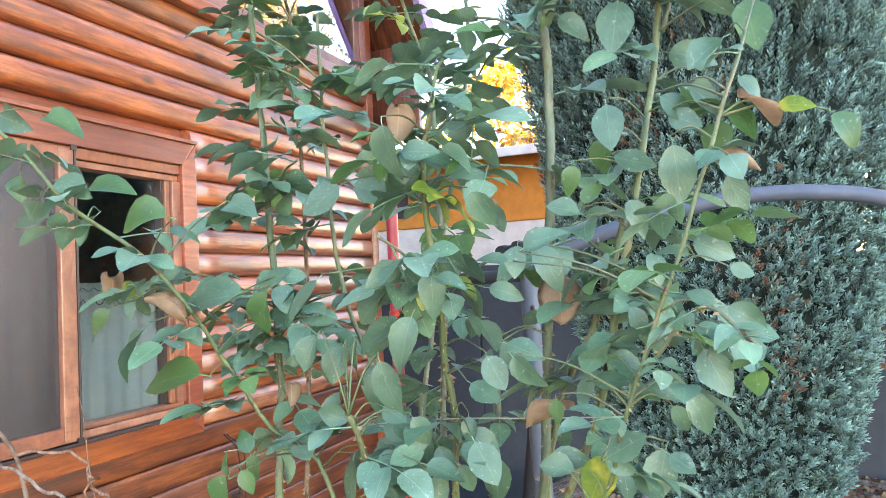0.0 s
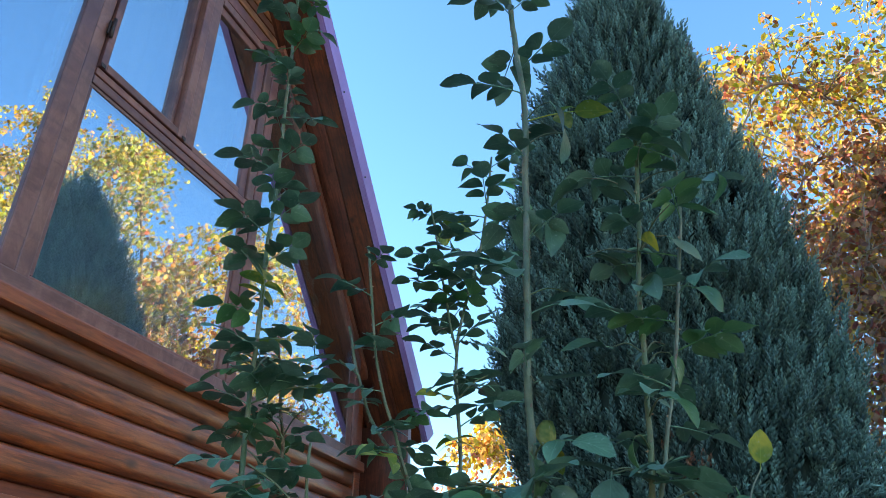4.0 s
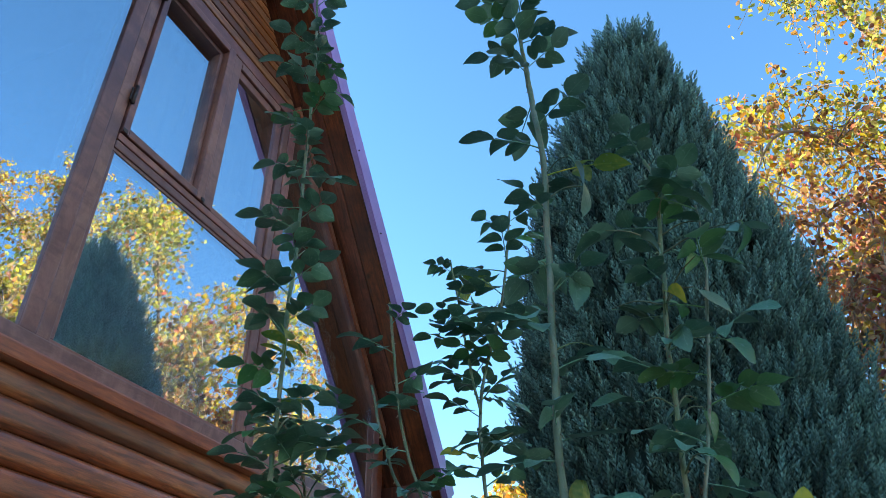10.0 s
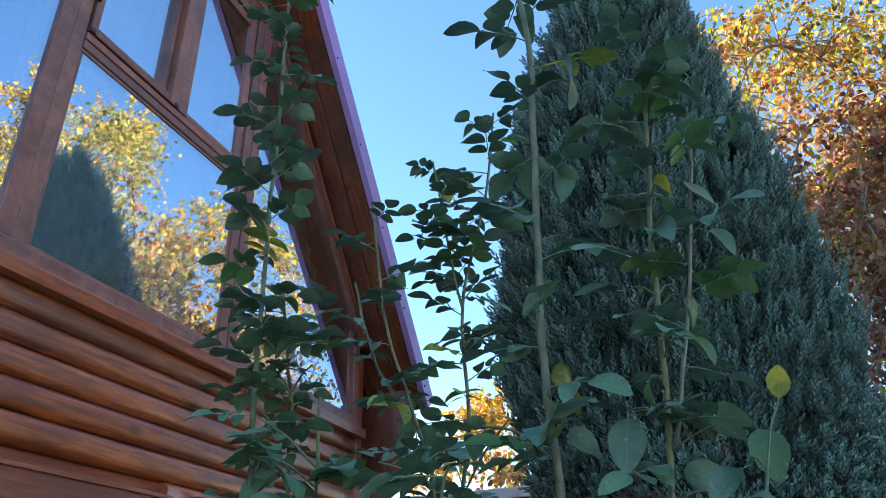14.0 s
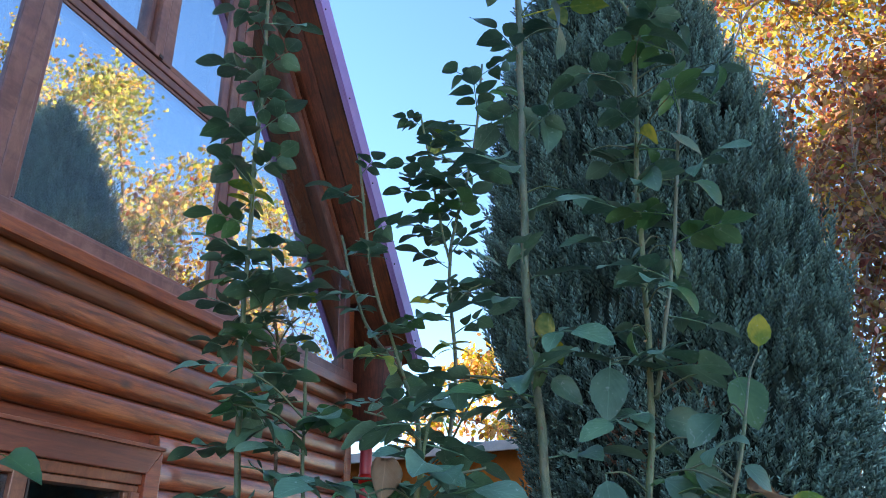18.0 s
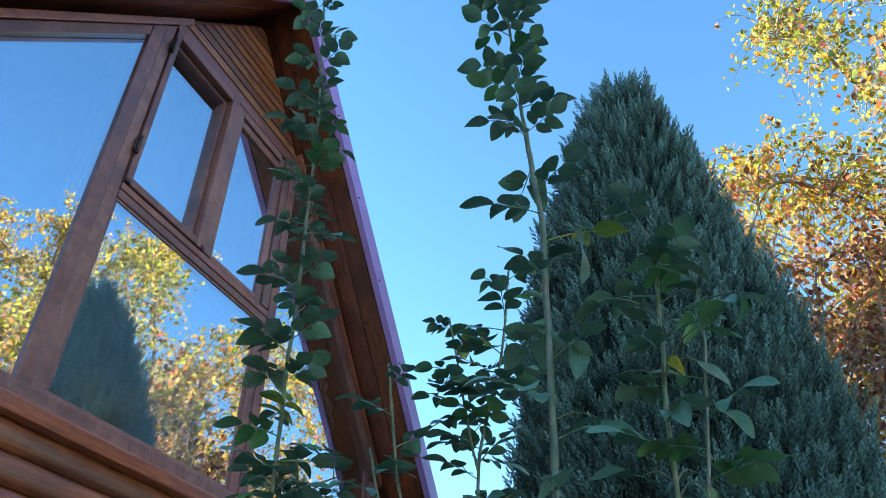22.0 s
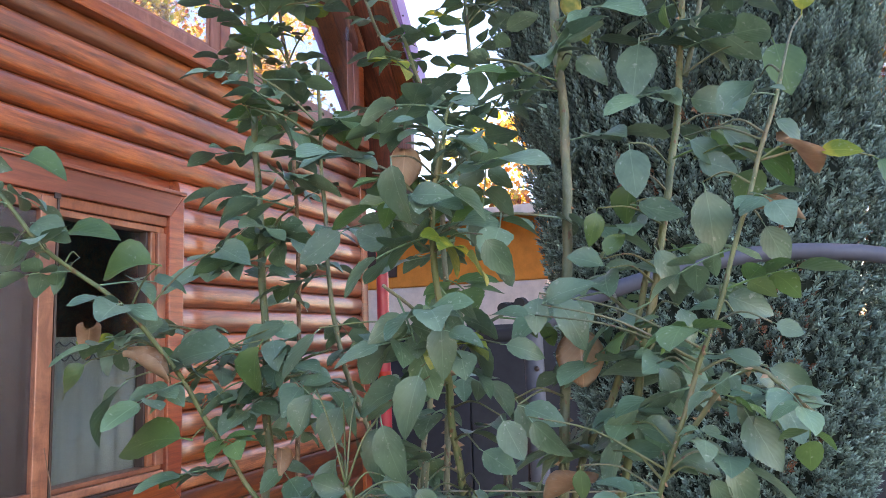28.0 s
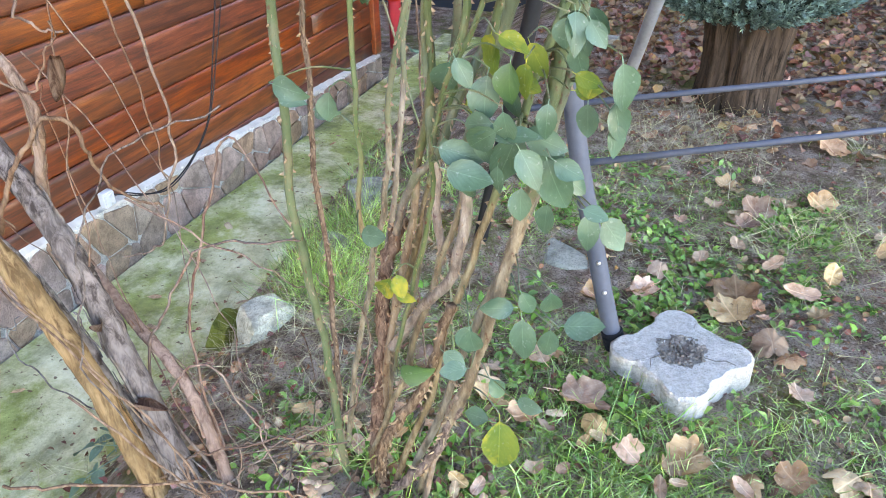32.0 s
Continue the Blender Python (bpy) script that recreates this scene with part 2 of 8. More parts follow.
M_GLASS = glass("coated_window_glass", (0.85, 0.93, 0.97), 0.6, 0.0, (0.97, 0.99, 0.99), waves=0.03, bow=(0.0, -0.03, 0.085))
M_GLASS_LOW = glass("plain_window_glass", (0.9, 0.93, 0.95), 0.12, 0.0, (0.95, 0.97, 0.97))
M_SCREEN = glass("grey_insect_screen", (0.5, 0.46, 0.5), 0.18, 0.35, (0.5, 0.46, 0.5))


def bark(name, dark, light, scale=40, stretch=(1, 1, 0.2), strength=0.8, rough=0.8):
    m = Mat(name, rough)
    f = m.noise(scale, 7, 0.7, stretch, distort=0.6)
    f2 = m.noise(scale * 0.15, 4, 0.6)
    c = m.ramp(f, [(0.4, dark), (0.6, light)])
    c = m.mix(m.ramp(f2, [(0.4, (0, 0, 0)), (0.7, (0.7, 0.7, 0.7))]), c, tuple(v * 0.55 for v in light))
    m.colour(m.vary(c, hue=0.01, val=0.12))
    m.bump(f, strength, 0.004)
    return m.m


M_BARK = bark("stringy_cypress_bark", (0.013, 0.008, 0.006), (0.088, 0.050, 0.034), 46, (1, 1, 0.1), 1.0)
M_VINE_BARK = bark("grey_vine_bark", (0.045, 0.032, 0.026), (0.29, 0.235, 0.205), 70, (1, 1, 0.22), 1.0)
M_VINE_PEELED = bark("peeled_ochre_vine_bark", (0.09, 0.045, 0.02), (0.32, 0.19, 0.095), 70, (1, 1, 0.2), 1.0)
M_TWIG = bark("dry_tan_twig", (0.10, 0.05, 0.034), (0.33, 0.205, 0.145), 60, (1, 1, 0.2), 1.0)
M_TREE_BARK = bark("pale_branch_bark", (0.16, 0.12, 0.09), (0.36, 0.29, 0.22), 25)
M_CANE_BROWN = bark("brown_rose_cane_bark", (0.06, 0.032, 0.022), (0.27, 0.175, 0.125), 120, (1, 1, 0.35), 1.0)


def cane_green(name, old):
    """Green where young; older canes turn tan and grey-brown towards the root."""
    m = Mat(name, 0.45)
    f = m.noise(14, 4, 0.6, shift=True)
    c = m.ramp(f, [(0.36, (0.055, 0.085, 0.034)), (0.5, (0.095, 0.125, 0.054)), (0.64, (0.155, 0.14, 0.075))])
    if old:
        sep = m.n("ShaderNodeSeparateXYZ")
        m.link(m.geo.outputs["Position"], sep.inputs[0])
        ad = m.n("ShaderNodeMath", op="MULTIPLY_ADD")
        ad.inputs[1].default_value = 0.5
        m.link(f, ad.inputs[0])
        m.link(sep.outputs["Z"], ad.inputs[2])
        age = m.ramp(ad.outputs[0], [(0.95, (0.95, 0.95, 0.95)), (1.45, (0.1, 0.1, 0.1))])
        g = m.noise(70, 5, 0.7, (1, 1, 0.25), shift=True)
        c = m.mix(age, c, m.ramp(g, [(0.35, (0.10, 0.058, 0.038)), (0.5, (0.21, 0.14, 0.092)), (0.65, (0.34, 0.25, 0.175))]))
    sp = m.noise(120, 2, 0.5, (1, 1, 0.6))
    c = m.mix(m.ramp(sp, [(0.64, (0, 0, 0)), (0.70, (1, 1, 1))]), c, (0.12, 0.05, 0.03))
    m.colour(m.vary(c, hue=0.02, val=0.15))
    m.bump(m.mix(0.5, sp, m.noise(260, 4, 0.7, (1, 1, 0.3))), 0.8, 0.004)
    return m.m


M_CANE_OLD = cane_green("ageing_rose_cane", True)
M_CANE = cane_green("green_rose_cane", False)

M_THORN = plain("tan_thorn", (0.36, 0.23, 0.145), 0.5, 0, 100, 0.2, 0.1)


def leaf_mat(name, top, under, spots=0.0, rough=0.4, clear=0.25, val=0.3, hue=0.02, island=True, yellow=None):
    """Blade colour with veins from the blade's own u, v, weathered specks and a little dust."""
    m = Mat(name, rough)
    f = m.noise(22, 4, 0.6)
    c = m.mix(m.ramp(f, [(0.35, (0, 0, 0)), (0.65, (1, 1, 1))]), top, under)
    uv = m.n("ShaderNodeUVMap")
    sep = m.n("ShaderNodeSeparateXYZ")
    m.link(uv.outputs[0], sep.inputs[0])
    ab = m.n("ShaderNodeMath", op="ABSOLUTE")
    m.link(sep.outputs["X"], ab.inputs[0])
    side = m.n("ShaderNodeMath", op="MULTIPLY_ADD")
    side.inputs[1].default_value = -0.55
    m.link(ab.outputs[0], side.inputs[0])
    m.link(sep.outputs["Y"], side.inputs[2])
    w = m.n("ShaderNodeMath", op="MULTIPLY")
    w.inputs[1].default_value = 38.0
    m.link(side.outputs[0], w.inputs[0])
    si = m.n("ShaderNodeMath", op="SINE")
    m.link(w.outputs[0], si.inputs[0])
    rib = m.ramp(ab.outputs[0], [(0.0, (0.7, 0.7, 0.7)), (0.045, (0, 0, 0))])
    vein = m.ramp(si.outputs[0], [(0.9, (0, 0, 0)), (1.0, (0.16, 0.16, 0.16))])
    light = tuple(min(1, v * 1.3 + 0.01) for v in under)
    c = m.mix(rib, c, light)
    c = m.mix(vein, c, light)
    if yellow:
        f3 = m.noise(26, 3, 0.6)
        c = m.mix(m.ramp(f3, [(0.48, (0, 0, 0)), (0.66, (1, 1, 1))]), c, yellow)
    if spots:
        sp = m.noise(150, 3, 0.6)
        c = m.mix(m.ramp(sp, [(0.66 - spots * 0.1, (0, 0, 0)), (0.74, (0.4, 0.4, 0.4))]), c, (0.46, 0.5, 0.44))
        pale = m.noise(34, 5, 0.7, shift=True)
        c = m.mix(m.ramp(pale, [(0.66 - spots * 0.06, (0, 0, 0)), (0.72, (0.45, 0.45, 0.45))]), c, tuple(0.45 * v + 0.16 for v in under))
    m.colour(m.vary(c, island=island, hue=hue, val=val, sat=0.12))
    m.bump(m.mix(0.75, si.outputs[0], m.noise(90, 4, 0.65)), 0.22, 0.001)
    m.rough(f, rough - 0.08, rough + 0.15)
    m.b.inputs["Specular IOR Level"].default_value = 0.55 if rough < 0.45 else 0.1
    if clear:
        m.translucent(clear)
    return m.m


M_LEAF = leaf_mat("blue_green_rose_leaf", (0.062, 0.132, 0.076), (0.112, 0.205, 0.126), 0.45, 0.4, 0.16)
M_LEAF_YOUNG = leaf_mat("fresh_green_rose_leaf", (0.064, 0.15, 0.056), (0.10, 0.195, 0.07), 0.3, 0.38, 0.28)
M_LEAF_YELLOW = leaf_mat("yellowing_rose_leaf", (0.13, 0.21, 0.055), (0.24, 0.29, 0.07), 0.4, 0.45, 0.3, yellow=(0.56, 0.45, 0.10))
M_LEAF_DRY = leaf_mat("dry_tan_leaf", (0.4, 0.22, 0.12), (0.56, 0.36, 0.22), 0.4, 0.7, 0.15, 0.25, 0.015)
M_LITTER = leaf_mat("fallen_brown_leaf", (0.30, 0.15, 0.08), (0.60, 0.37, 0.22), 0.5, 0.75, 0.0, 0.42, 0.012, island=False)
M_LITTER_FAR = leaf_mat("fallen_russet_leaves", (0.20, 0.085, 0.045), (0.38, 0.20, 0.12), 0.3, 0.75, 0.05, 0.45, 0.035)
M_GOLD = leaf_mat("golden_autumn_leaf", (0.50, 0.30, 0.045), (0.64, 0.46, 0.10), 0.2, 0.55, 0.4, 0.45, 0.05)
M_RUSSET = leaf_mat("russet_vine_leaf", (0.26, 0.11, 0.05), (0.46, 0.24, 0.10), 0.2, 0.6, 0.35, 0.5, 0.05)
M_YELLOWGREEN = leaf_mat("yellow_green_leaf", (0.24, 0.26, 0.04), (0.44, 0.42, 0.08), 0.2, 0.5, 0.4, 0.4, 0.05)
M_GRASS = leaf_mat("grass_blade", (0.15, 0.30, 0.06), (0.42, 0.56, 0.2), 0.1, 0.5, 0.15, 0.55, 0.035)
M_WEED = leaf_mat("fresh_weed_leaf", (0.10, 0.22, 0.05), (0.25, 0.40, 0.11), 0.1, 0.5, 0.15, 0.5, 0.03)
M_STRAW = leaf_mat("dry_grass", (0.40, 0.33, 0.18), (0.62, 0.54, 0.34), 0.1, 0.7, 0.15, 0.35, 0.02)


def needle_mat():
    """Scale foliage, paler at young tips; the gaps' shade is painted into dark roots."""
    m = Mat("blue_green_cypress_spray", 0.6)
    f = m.noise(2.2, 3, 0.6)
    uv = m.n("ShaderNodeUVMap")
    sep = m.n("ShaderNodeSeparateXYZ")
    m.link(uv.outputs[0], sep.inputs[0])
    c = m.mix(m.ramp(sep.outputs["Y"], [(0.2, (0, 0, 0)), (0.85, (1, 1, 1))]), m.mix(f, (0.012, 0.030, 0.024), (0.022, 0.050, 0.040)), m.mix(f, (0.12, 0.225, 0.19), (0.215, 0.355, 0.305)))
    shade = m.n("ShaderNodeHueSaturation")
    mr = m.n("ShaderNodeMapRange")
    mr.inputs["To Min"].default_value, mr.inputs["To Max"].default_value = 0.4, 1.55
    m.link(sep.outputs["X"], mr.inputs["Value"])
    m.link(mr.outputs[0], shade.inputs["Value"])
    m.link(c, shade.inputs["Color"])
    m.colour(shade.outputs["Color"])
    m.translucent(0.1)
    return m.m


M_NEEDLE = needle_mat()
# shade inside the crown, put into a near-black colour
M_NEEDLE_CORE = bark("cypress_inside_shade", (0.012, 0.018, 0.015), (0.035, 0.05, 0.042), 30)
M_NEEDLE_DEAD = leaf_mat("brown_dead_spray", (0.09, 0.042, 0.026), (0.19, 0.09, 0.055), 0, 0.8, 0.05, 0.4)


def ground_mat():
    m = Mat("trodden_earth_with_moss", 0.95)
    f = m.noise(11, 10, 0.72)
    fine = m.noise(170, 6, 0.75)
    c = m.ramp(f, [(0.36, (0.14, 0.084, 0.058)), (0.46, (0.34, 0.215, 0.155)), (0.55, (0.57, 0.405, 0.315)), (0.66, (0.75, 0.595, 0.495))])
    c = m.mix(m.ramp(fine, [(0.5, (0, 0, 0)), (0.6, (0.85, 0.85, 0.85))]), c, (0.09, 0.058, 0.04), "MIX")
    moss = m.noise(1.9, 7, 0.75)
    c = m.mix(m.ramp(moss, [(0.52, (0, 0, 0)), (0.62, (0.8, 0.8, 0.8))]), c, m.ramp(fine, [(0.4, (0.06, 0.075, 0.014)), (0.6, (0.27, 0.29, 0.07))]))
    m.colour(c)
    m.bump(m.mix(0.6, f, fine), 1.0, 0.04)
    return m.m


def concrete_mat(name, base, moss_amt, scale=6.0, depth=1.0):
    m = Mat(name, 0.9)
    f = m.noise(scale, 8, 0.7)
    fine = m.noise(220, 3, 0.6)
    c = m.ramp(f, [(0.38, tuple(v * (1 - 0.4 * depth) for v in base)), (0.5, base), (0.64, tuple(min(1, v * (1 + 0.35 * depth)) for v in base))])
    c = m.mix(m.ramp(fine, [(0.5, (0, 0, 0)), (0.64, (0.7 * depth, 0.7 * depth, 0.7 * depth))]), c, tuple(v * 0.5 for v in base))
    if moss_amt:
        moss = m.noise(1.9, 6, 0.7)
        c = m.mix(m.ramp(moss, [(0.62 - moss_amt * 0.2, (0, 0, 0)), (0.78 - moss_amt * 0.2, (0.8, 0.8, 0.8))]), c,
                  m.mix(f, (0.045, 0.065, 0.012), (0.21, 0.22, 0.045)))
    m.colour(m.vary(c, hue=0.012, val=0.16))
    m.bump(m.mix(0.4, f, fine), 1.0, 0.012)
    return m.m


M_GROUND = ground_mat()
def path_mat():
    """Pale concrete overgrown by a thin yellow-green film, with darker damp patches."""
    m = Mat("mossy_concrete_path", 0.92)
    f = m.noise(7, 9, 0.75)
    fine = m.noise(130, 5, 0.75)
    c = m.ramp(f, [(0.36, (0.36, 0.33, 0.17)), (0.5, (0.64, 0.58, 0.33)), (0.62, (0.80, 0.74, 0.48))])
    green = m.noise(2.3, 8, 0.75)
    c = m.mix(m.ramp(green, [(0.44, (0, 0, 0)), (0.56, (0.9, 0.9, 0.9))]), c, m.ramp(f, [(0.36, (0.15, 0.18, 0.035)), (0.62, (0.40, 0.43, 0.12))]))
    stain = m.noise(3.4, 7, 0.72, (1, 0.5, 1))
    c = m.mix(m.ramp(stain, [(0.54, (0, 0, 0)), (0.68, (0.75, 0.75, 0.75))]), c, (0.17, 0.16, 0.085))
    c = m.mix(m.ramp(fine, [(0.56, (0, 0, 0)), (0.7, (0.5, 0.5, 0.5))]), c, (0.18, 0.16, 0.085))
    bits = m.noise(38, 3, 0.6)
    c = m.mix(m.ramp(bits, [(0.64, (0, 0, 0)), (0.68, (0.85, 0.85, 0.85))]), c, (0.16, 0.085, 0.05))
    m.colour(c)
    m.bump(m.mix(0.5, f, fine), 0.7, 0.010)
    return m.m


M_PATH = path_mat()
M_CONCRETE = concrete_mat("pale_concrete", (0.50, 0.455, 0.395), 0, 60, 0.5)
M_CONCRETE_DIRT = concrete_mat("dirty_hollow", (0.19, 0.16, 0.13), 0, 30)
M_ROCK = concrete_mat("grey_field_stone", (0.30, 0.28, 0.22), 0.5, 18)
M_ROCK_PALE = concrete_mat("pale_lichened_stone", (0.46, 0.43, 0.35), 0.35, 26)
M_MOSSROCK = concrete_mat("moss_covered_stone", (0.2, 0.2, 0.12), 1.9, 40)
M_PLINTH = concrete_mat("brown_plinth_stone", (0.46, 0.285, 0.205), 0, 16)
M_PLINTH_JOINT = concrete_mat("pale_plinth_joint", (0.62, 0.55, 0.47), 0, 40)


# ---- mesh helpers ----
def finish(bm, name, material, parent=None, label="", smooth=False):
    me = bpy.data.meshes.new(name)
    bm.to_mesh(me)
    bm.free()
    me.materials.append(material)
    if smooth:
        for p in me.polygons:
            p.use_smooth = True
    ob = new(name, me)
    if parent:
        ob.parent = parent
    if label:
        tagged(ob, label)
    return ob


def part(name, bm, material, parent, label="", smooth=False):
    return finish(bm, name, material, parent, label, smooth)


def thing(name, label, category, group="", kind="", at=(0, 0, 0)):
    ob = new(name)
    ob.location = at
    ob.empty_display_size = 0.1
    return tagged(ob, label, category, group, kind)


def box(x0, x1, y0, y1, z0, z1, bevel=0.004, bm=None):
    """A box with slightly rounded edges."""
    out = bm or bmesh.new()
    vs = [out.verts.new((x, y, z)) for x in (x0, x1) for y in (y0, y1) for z in (z0, z1)]
    fs = [out.faces.new([vs[i] for i in q]) for q in ((0, 1, 3, 2), (4, 6, 7, 5), (0, 4, 5, 1), (2, 3, 7, 6), (0, 2, 6, 4), (1, 5, 7, 3))]
    if bevel:
        bmesh.ops.bevel(out, geom=list({e for f in fs for e in f.edges}), offset=bevel, segments=2, profile=0.6, affect="EDGES")
    return out


def prism(points, x0, x1, bevel=0.0):
    """A polygon in y, z drawn out along x."""
    bm = bmesh.new()
    a = [bm.verts.new((x0, y, z)) for y, z in points]
    b = [bm.verts.new((x1, y, z)) for y, z in points]
    bm.faces.new(a)
    bm.faces.new(b[::-1])
    for i in range(len(points)):
        j = (i + 1) % len(points)
        bm.faces.new((a[j], a[i], b[i], b[j]))
    bmesh.ops.recalc_face_normals(bm, faces=bm.faces)
    if bevel:
        bmesh.ops.bevel(bm, geom=list(bm.edges), offset=bevel, segments=2, profile=0.6, affect="EDGES")
    return bm


def smooth_path(points, steps=6):
    """Catmull-Rom through the points."""
    p = [Vector(v) for v in points]
    p = [2 * p[0] - p[1]] + p + [2 * p[-1] - p[-2]]
    out = []
    for i in range(1, len(p) - 2):
        a, b, c, d = p[i - 1], p[i], p[i + 1], p[i + 2]
        for k in range(steps):
            t = k / steps
            out.append(0.5 * (2 * b + (c - a) * t + (2 * a - 5 * b + 4 * c - d) * t * t + (3 * b - a - 3 * c + d) * t ** 3))
    out.append(p[-2])
    return out


def tube(path, r0, r1=None, sides=8, bm=None, wobble=0.0, rng=None, cap=True):
    """A round tube along a path, tapering from r0 to r1."""
    bm = bm or bmesh.new()
    r1 = r0 if r1 is None else r1
    rings, n = [], len(path)
    side = None
    for i, p in enumerate(path):
        p = Vector(p)
        d = (Vector(path[min(i + 1, n - 1)]) - Vector(path[max(i - 1, 0)])).normalized()
        side = d.orthogonal().normalized() if side is None else (side - d * side.dot(d)).normalized()
        up = d.cross(side)
        r = r0 + (r1 - r0) * i / max(1, n - 1)
        ring = []
        for k in range(sides):
            a = 2 * math.pi * k / sides
            rr = r * (1 + (rng.uniform(-wobble, wobble) if wobble else 0))
            ring.append(bm.verts.new(p + rr * (math.cos(a) * side + math.sin(a) * up)))
        rings.append(ring)
    for a, b in zip(rings, rings[1:]):
        for k in range(sides):
            bm.faces.new((a[k], a[(k + 1) % sides], b[(k + 1) % sides], b[k]))
    if cap:
        bm.faces.new(rings[0][::-1])
        bm.faces.new(rings[-1])
    return bm


def from_arrays(name, verts, faces, material, parent=None, uvs=None, smooth=False):
    """One mesh from numpy arrays; faces all of one size."""
    me = bpy.data.meshes.new(name)
    k = faces.shape[1]
    me.vertices.add(len(verts))
    me.vertices.foreach_set("co", np.asarray(verts, np.float32).ravel())
    me.loops.add(faces.size)
    me.loops.foreach_set("vertex_index", faces.astype(np.int32).ravel())
    me.polygons.add(len(faces))
    me.polygons.foreach_set("loop_start", np.arange(0, faces.size, k, dtype=np.int32))
    if uvs is not None:
        layer = me.uv_layers.new(name="UVMap")
        layer.data.foreach_set("uv", np.asarray(uvs, np.float32)[faces.ravel()].ravel())
    if smooth:
        me.polygons.foreach_set("use_smooth", np.ones(len(faces), bool))
    me.update(calc_edges=True)
    me.validate()
    me.materials.append(material)
    ob = new(name, me)
    if parent:
        ob.parent = parent
    return ob


def clumps(name, places, turns, sizes, proto_v, proto_f, material, parent=None, proto_uv=None, own=None):
    """Many copies of one small shape joined into one mesh: the clump's verts turned, sized and set down."""
    v = np.einsum("nij,kj->nki", turns, proto_v) * sizes[:, None, None] + places[:, None, :]
    n, k = len(places), len(proto_v)
    f = (proto_f[None] + (np.arange(n) * k)[:, None, None]).reshape(-1, proto_f.shape[1])
    uv = None if proto_uv is None else np.tile(proto_uv, (n, 1))
    if own is not None:
        uv[:, 0] = np.repeat(own, k)
    return from_arrays(name, v.reshape(-1, 3), f, material, parent, uv)


def turns_of(ahead, up, roll=None):
    """Rotation matrices whose y is ahead and whose z is near up."""
    y = ahead / np.linalg.norm(ahead, axis=1, keepdims=True)
    x = np.cross(y, up)
    x /= np.linalg.norm(x, axis=1, keepdims=True) + 1e-9
    z = np.cross(x, y)
    if roll is not None:
        c, s = np.cos(roll)[:, None], np.sin(roll)[:, None]
        x, z = x * c + z * s, z * c - x * s
    return np.stack([x, y, z], -1)


# ---- the ground ----
WALL_X = -1.985


def ground_z(x, y):
    """The bed lies level and drops to the path along the house."""
    step = min(1.0, max(0.0, (-1.02 - x) / (0.5 + 0.17 * min(2.5, max(0.0, y - 1.0)))))
    bump = 0.022 * noise.noise((x * 1.7, y * 1.7, 0.3)) + 0.009 * noise.noise((x * 7, y * 7, 2.0))
    hump = 0.03 * max(0.0, 1 - math.hypot(x + 0.58, y - 0.98) / 0.4)
    return (1 - step) * (bump + hump) - step * step * (3 - 2 * step) * 0.34


def build_ground():
    xs = np.concatenate([np.linspace(-900, -6, 9), np.linspace(-5, -2.0, 10), np.linspace(-1.94, 1.6, 76), np.linspace(1.9, 8, 14), np.linspace(12, 900, 9)])
    ys = np.concatenate([np.linspace(-900, -4, 8), np.linspace(-3, 0.2, 10), np.linspace(0.3, 4.5, 80), np.linspace(4.8, 12, 16), np.linspace(18, 900, 9)])
    v = np.array([(x, y, ground_z(x, y) if abs(x) < 9 and abs(y) < 13 else (-0.1 if x > -1.2 else -0.34)) for y in ys for x in xs])
    nx = len(xs)
    f = np.array([(j * nx + i, j * nx + i + 1, (j + 1) * nx + i + 1, (j + 1) * nx + i) for j in range(len(ys) - 1) for i in range(nx - 1)])
    ob = from_arrays("ground", v, f, M_GROUND, smooth=True)
    tagged(ob, "bare garden earth with moss, grass and fallen leaves", "ground", kind="structure")


build_ground()


def build_path():
    """A concrete strip along the house, uneven at its outer edge."""
    rng = random.Random(4)
    bm = bmesh.new()
    n = 40
    rows = []
    for i in range(n + 1):
        y = -1.5 + 6.2 * i / n
        edge = -1.26 + 0.07 * noise.noise((y * 1.3, 4, 0)) - 0.03 * (y - 1)
        row = []
        for k, u in enumerate((0, 0.25, 0.5, 0.75, 0.95, 1.0)):
            x = -1.95 + (edge + 1.95) * u
            z = -0.262 + 0.012 * noise.noise((x * 3, y * 3, 1)) - (0.012 if k == 4 else 0) - (0.09 if k == 5 else 0)
            row.append(bm.verts.new((x, y, z)))
        rows.append(row)
    for a, b in zip(rows, rows[1:]):
        for k in range(5):
            bm.faces.new((a[k], a[k + 1], b[k + 1], b[k]))
    ob = finish(bm, "pavement", M_PATH, smooth=True)
    tagged(ob, "mossy grey concrete path along the cabin wall", "path", kind="structure")


build_path()

# ---- the cabin ----
APEX_Y, APEX_Z, PITCH = 2.0, 5.57, 1.25      # underside of the verge's foot
Y0, Y1 = -0.1, 3.73                          # gable wall's ends
ROOF_X = -1.70                               # verge


def roof_under(y):
    return APEX_Z - 0.09 - PITCH * abs(y - APEX_Y)


cabin = thing("log_cabin", "small varnished log cabin with a steep gable and big upper windows", "cabin", at=(0, 0, 0))
LOG = 0.0985
FLAT_BELOW = 0.93                            # under the window the boards are nearly flat


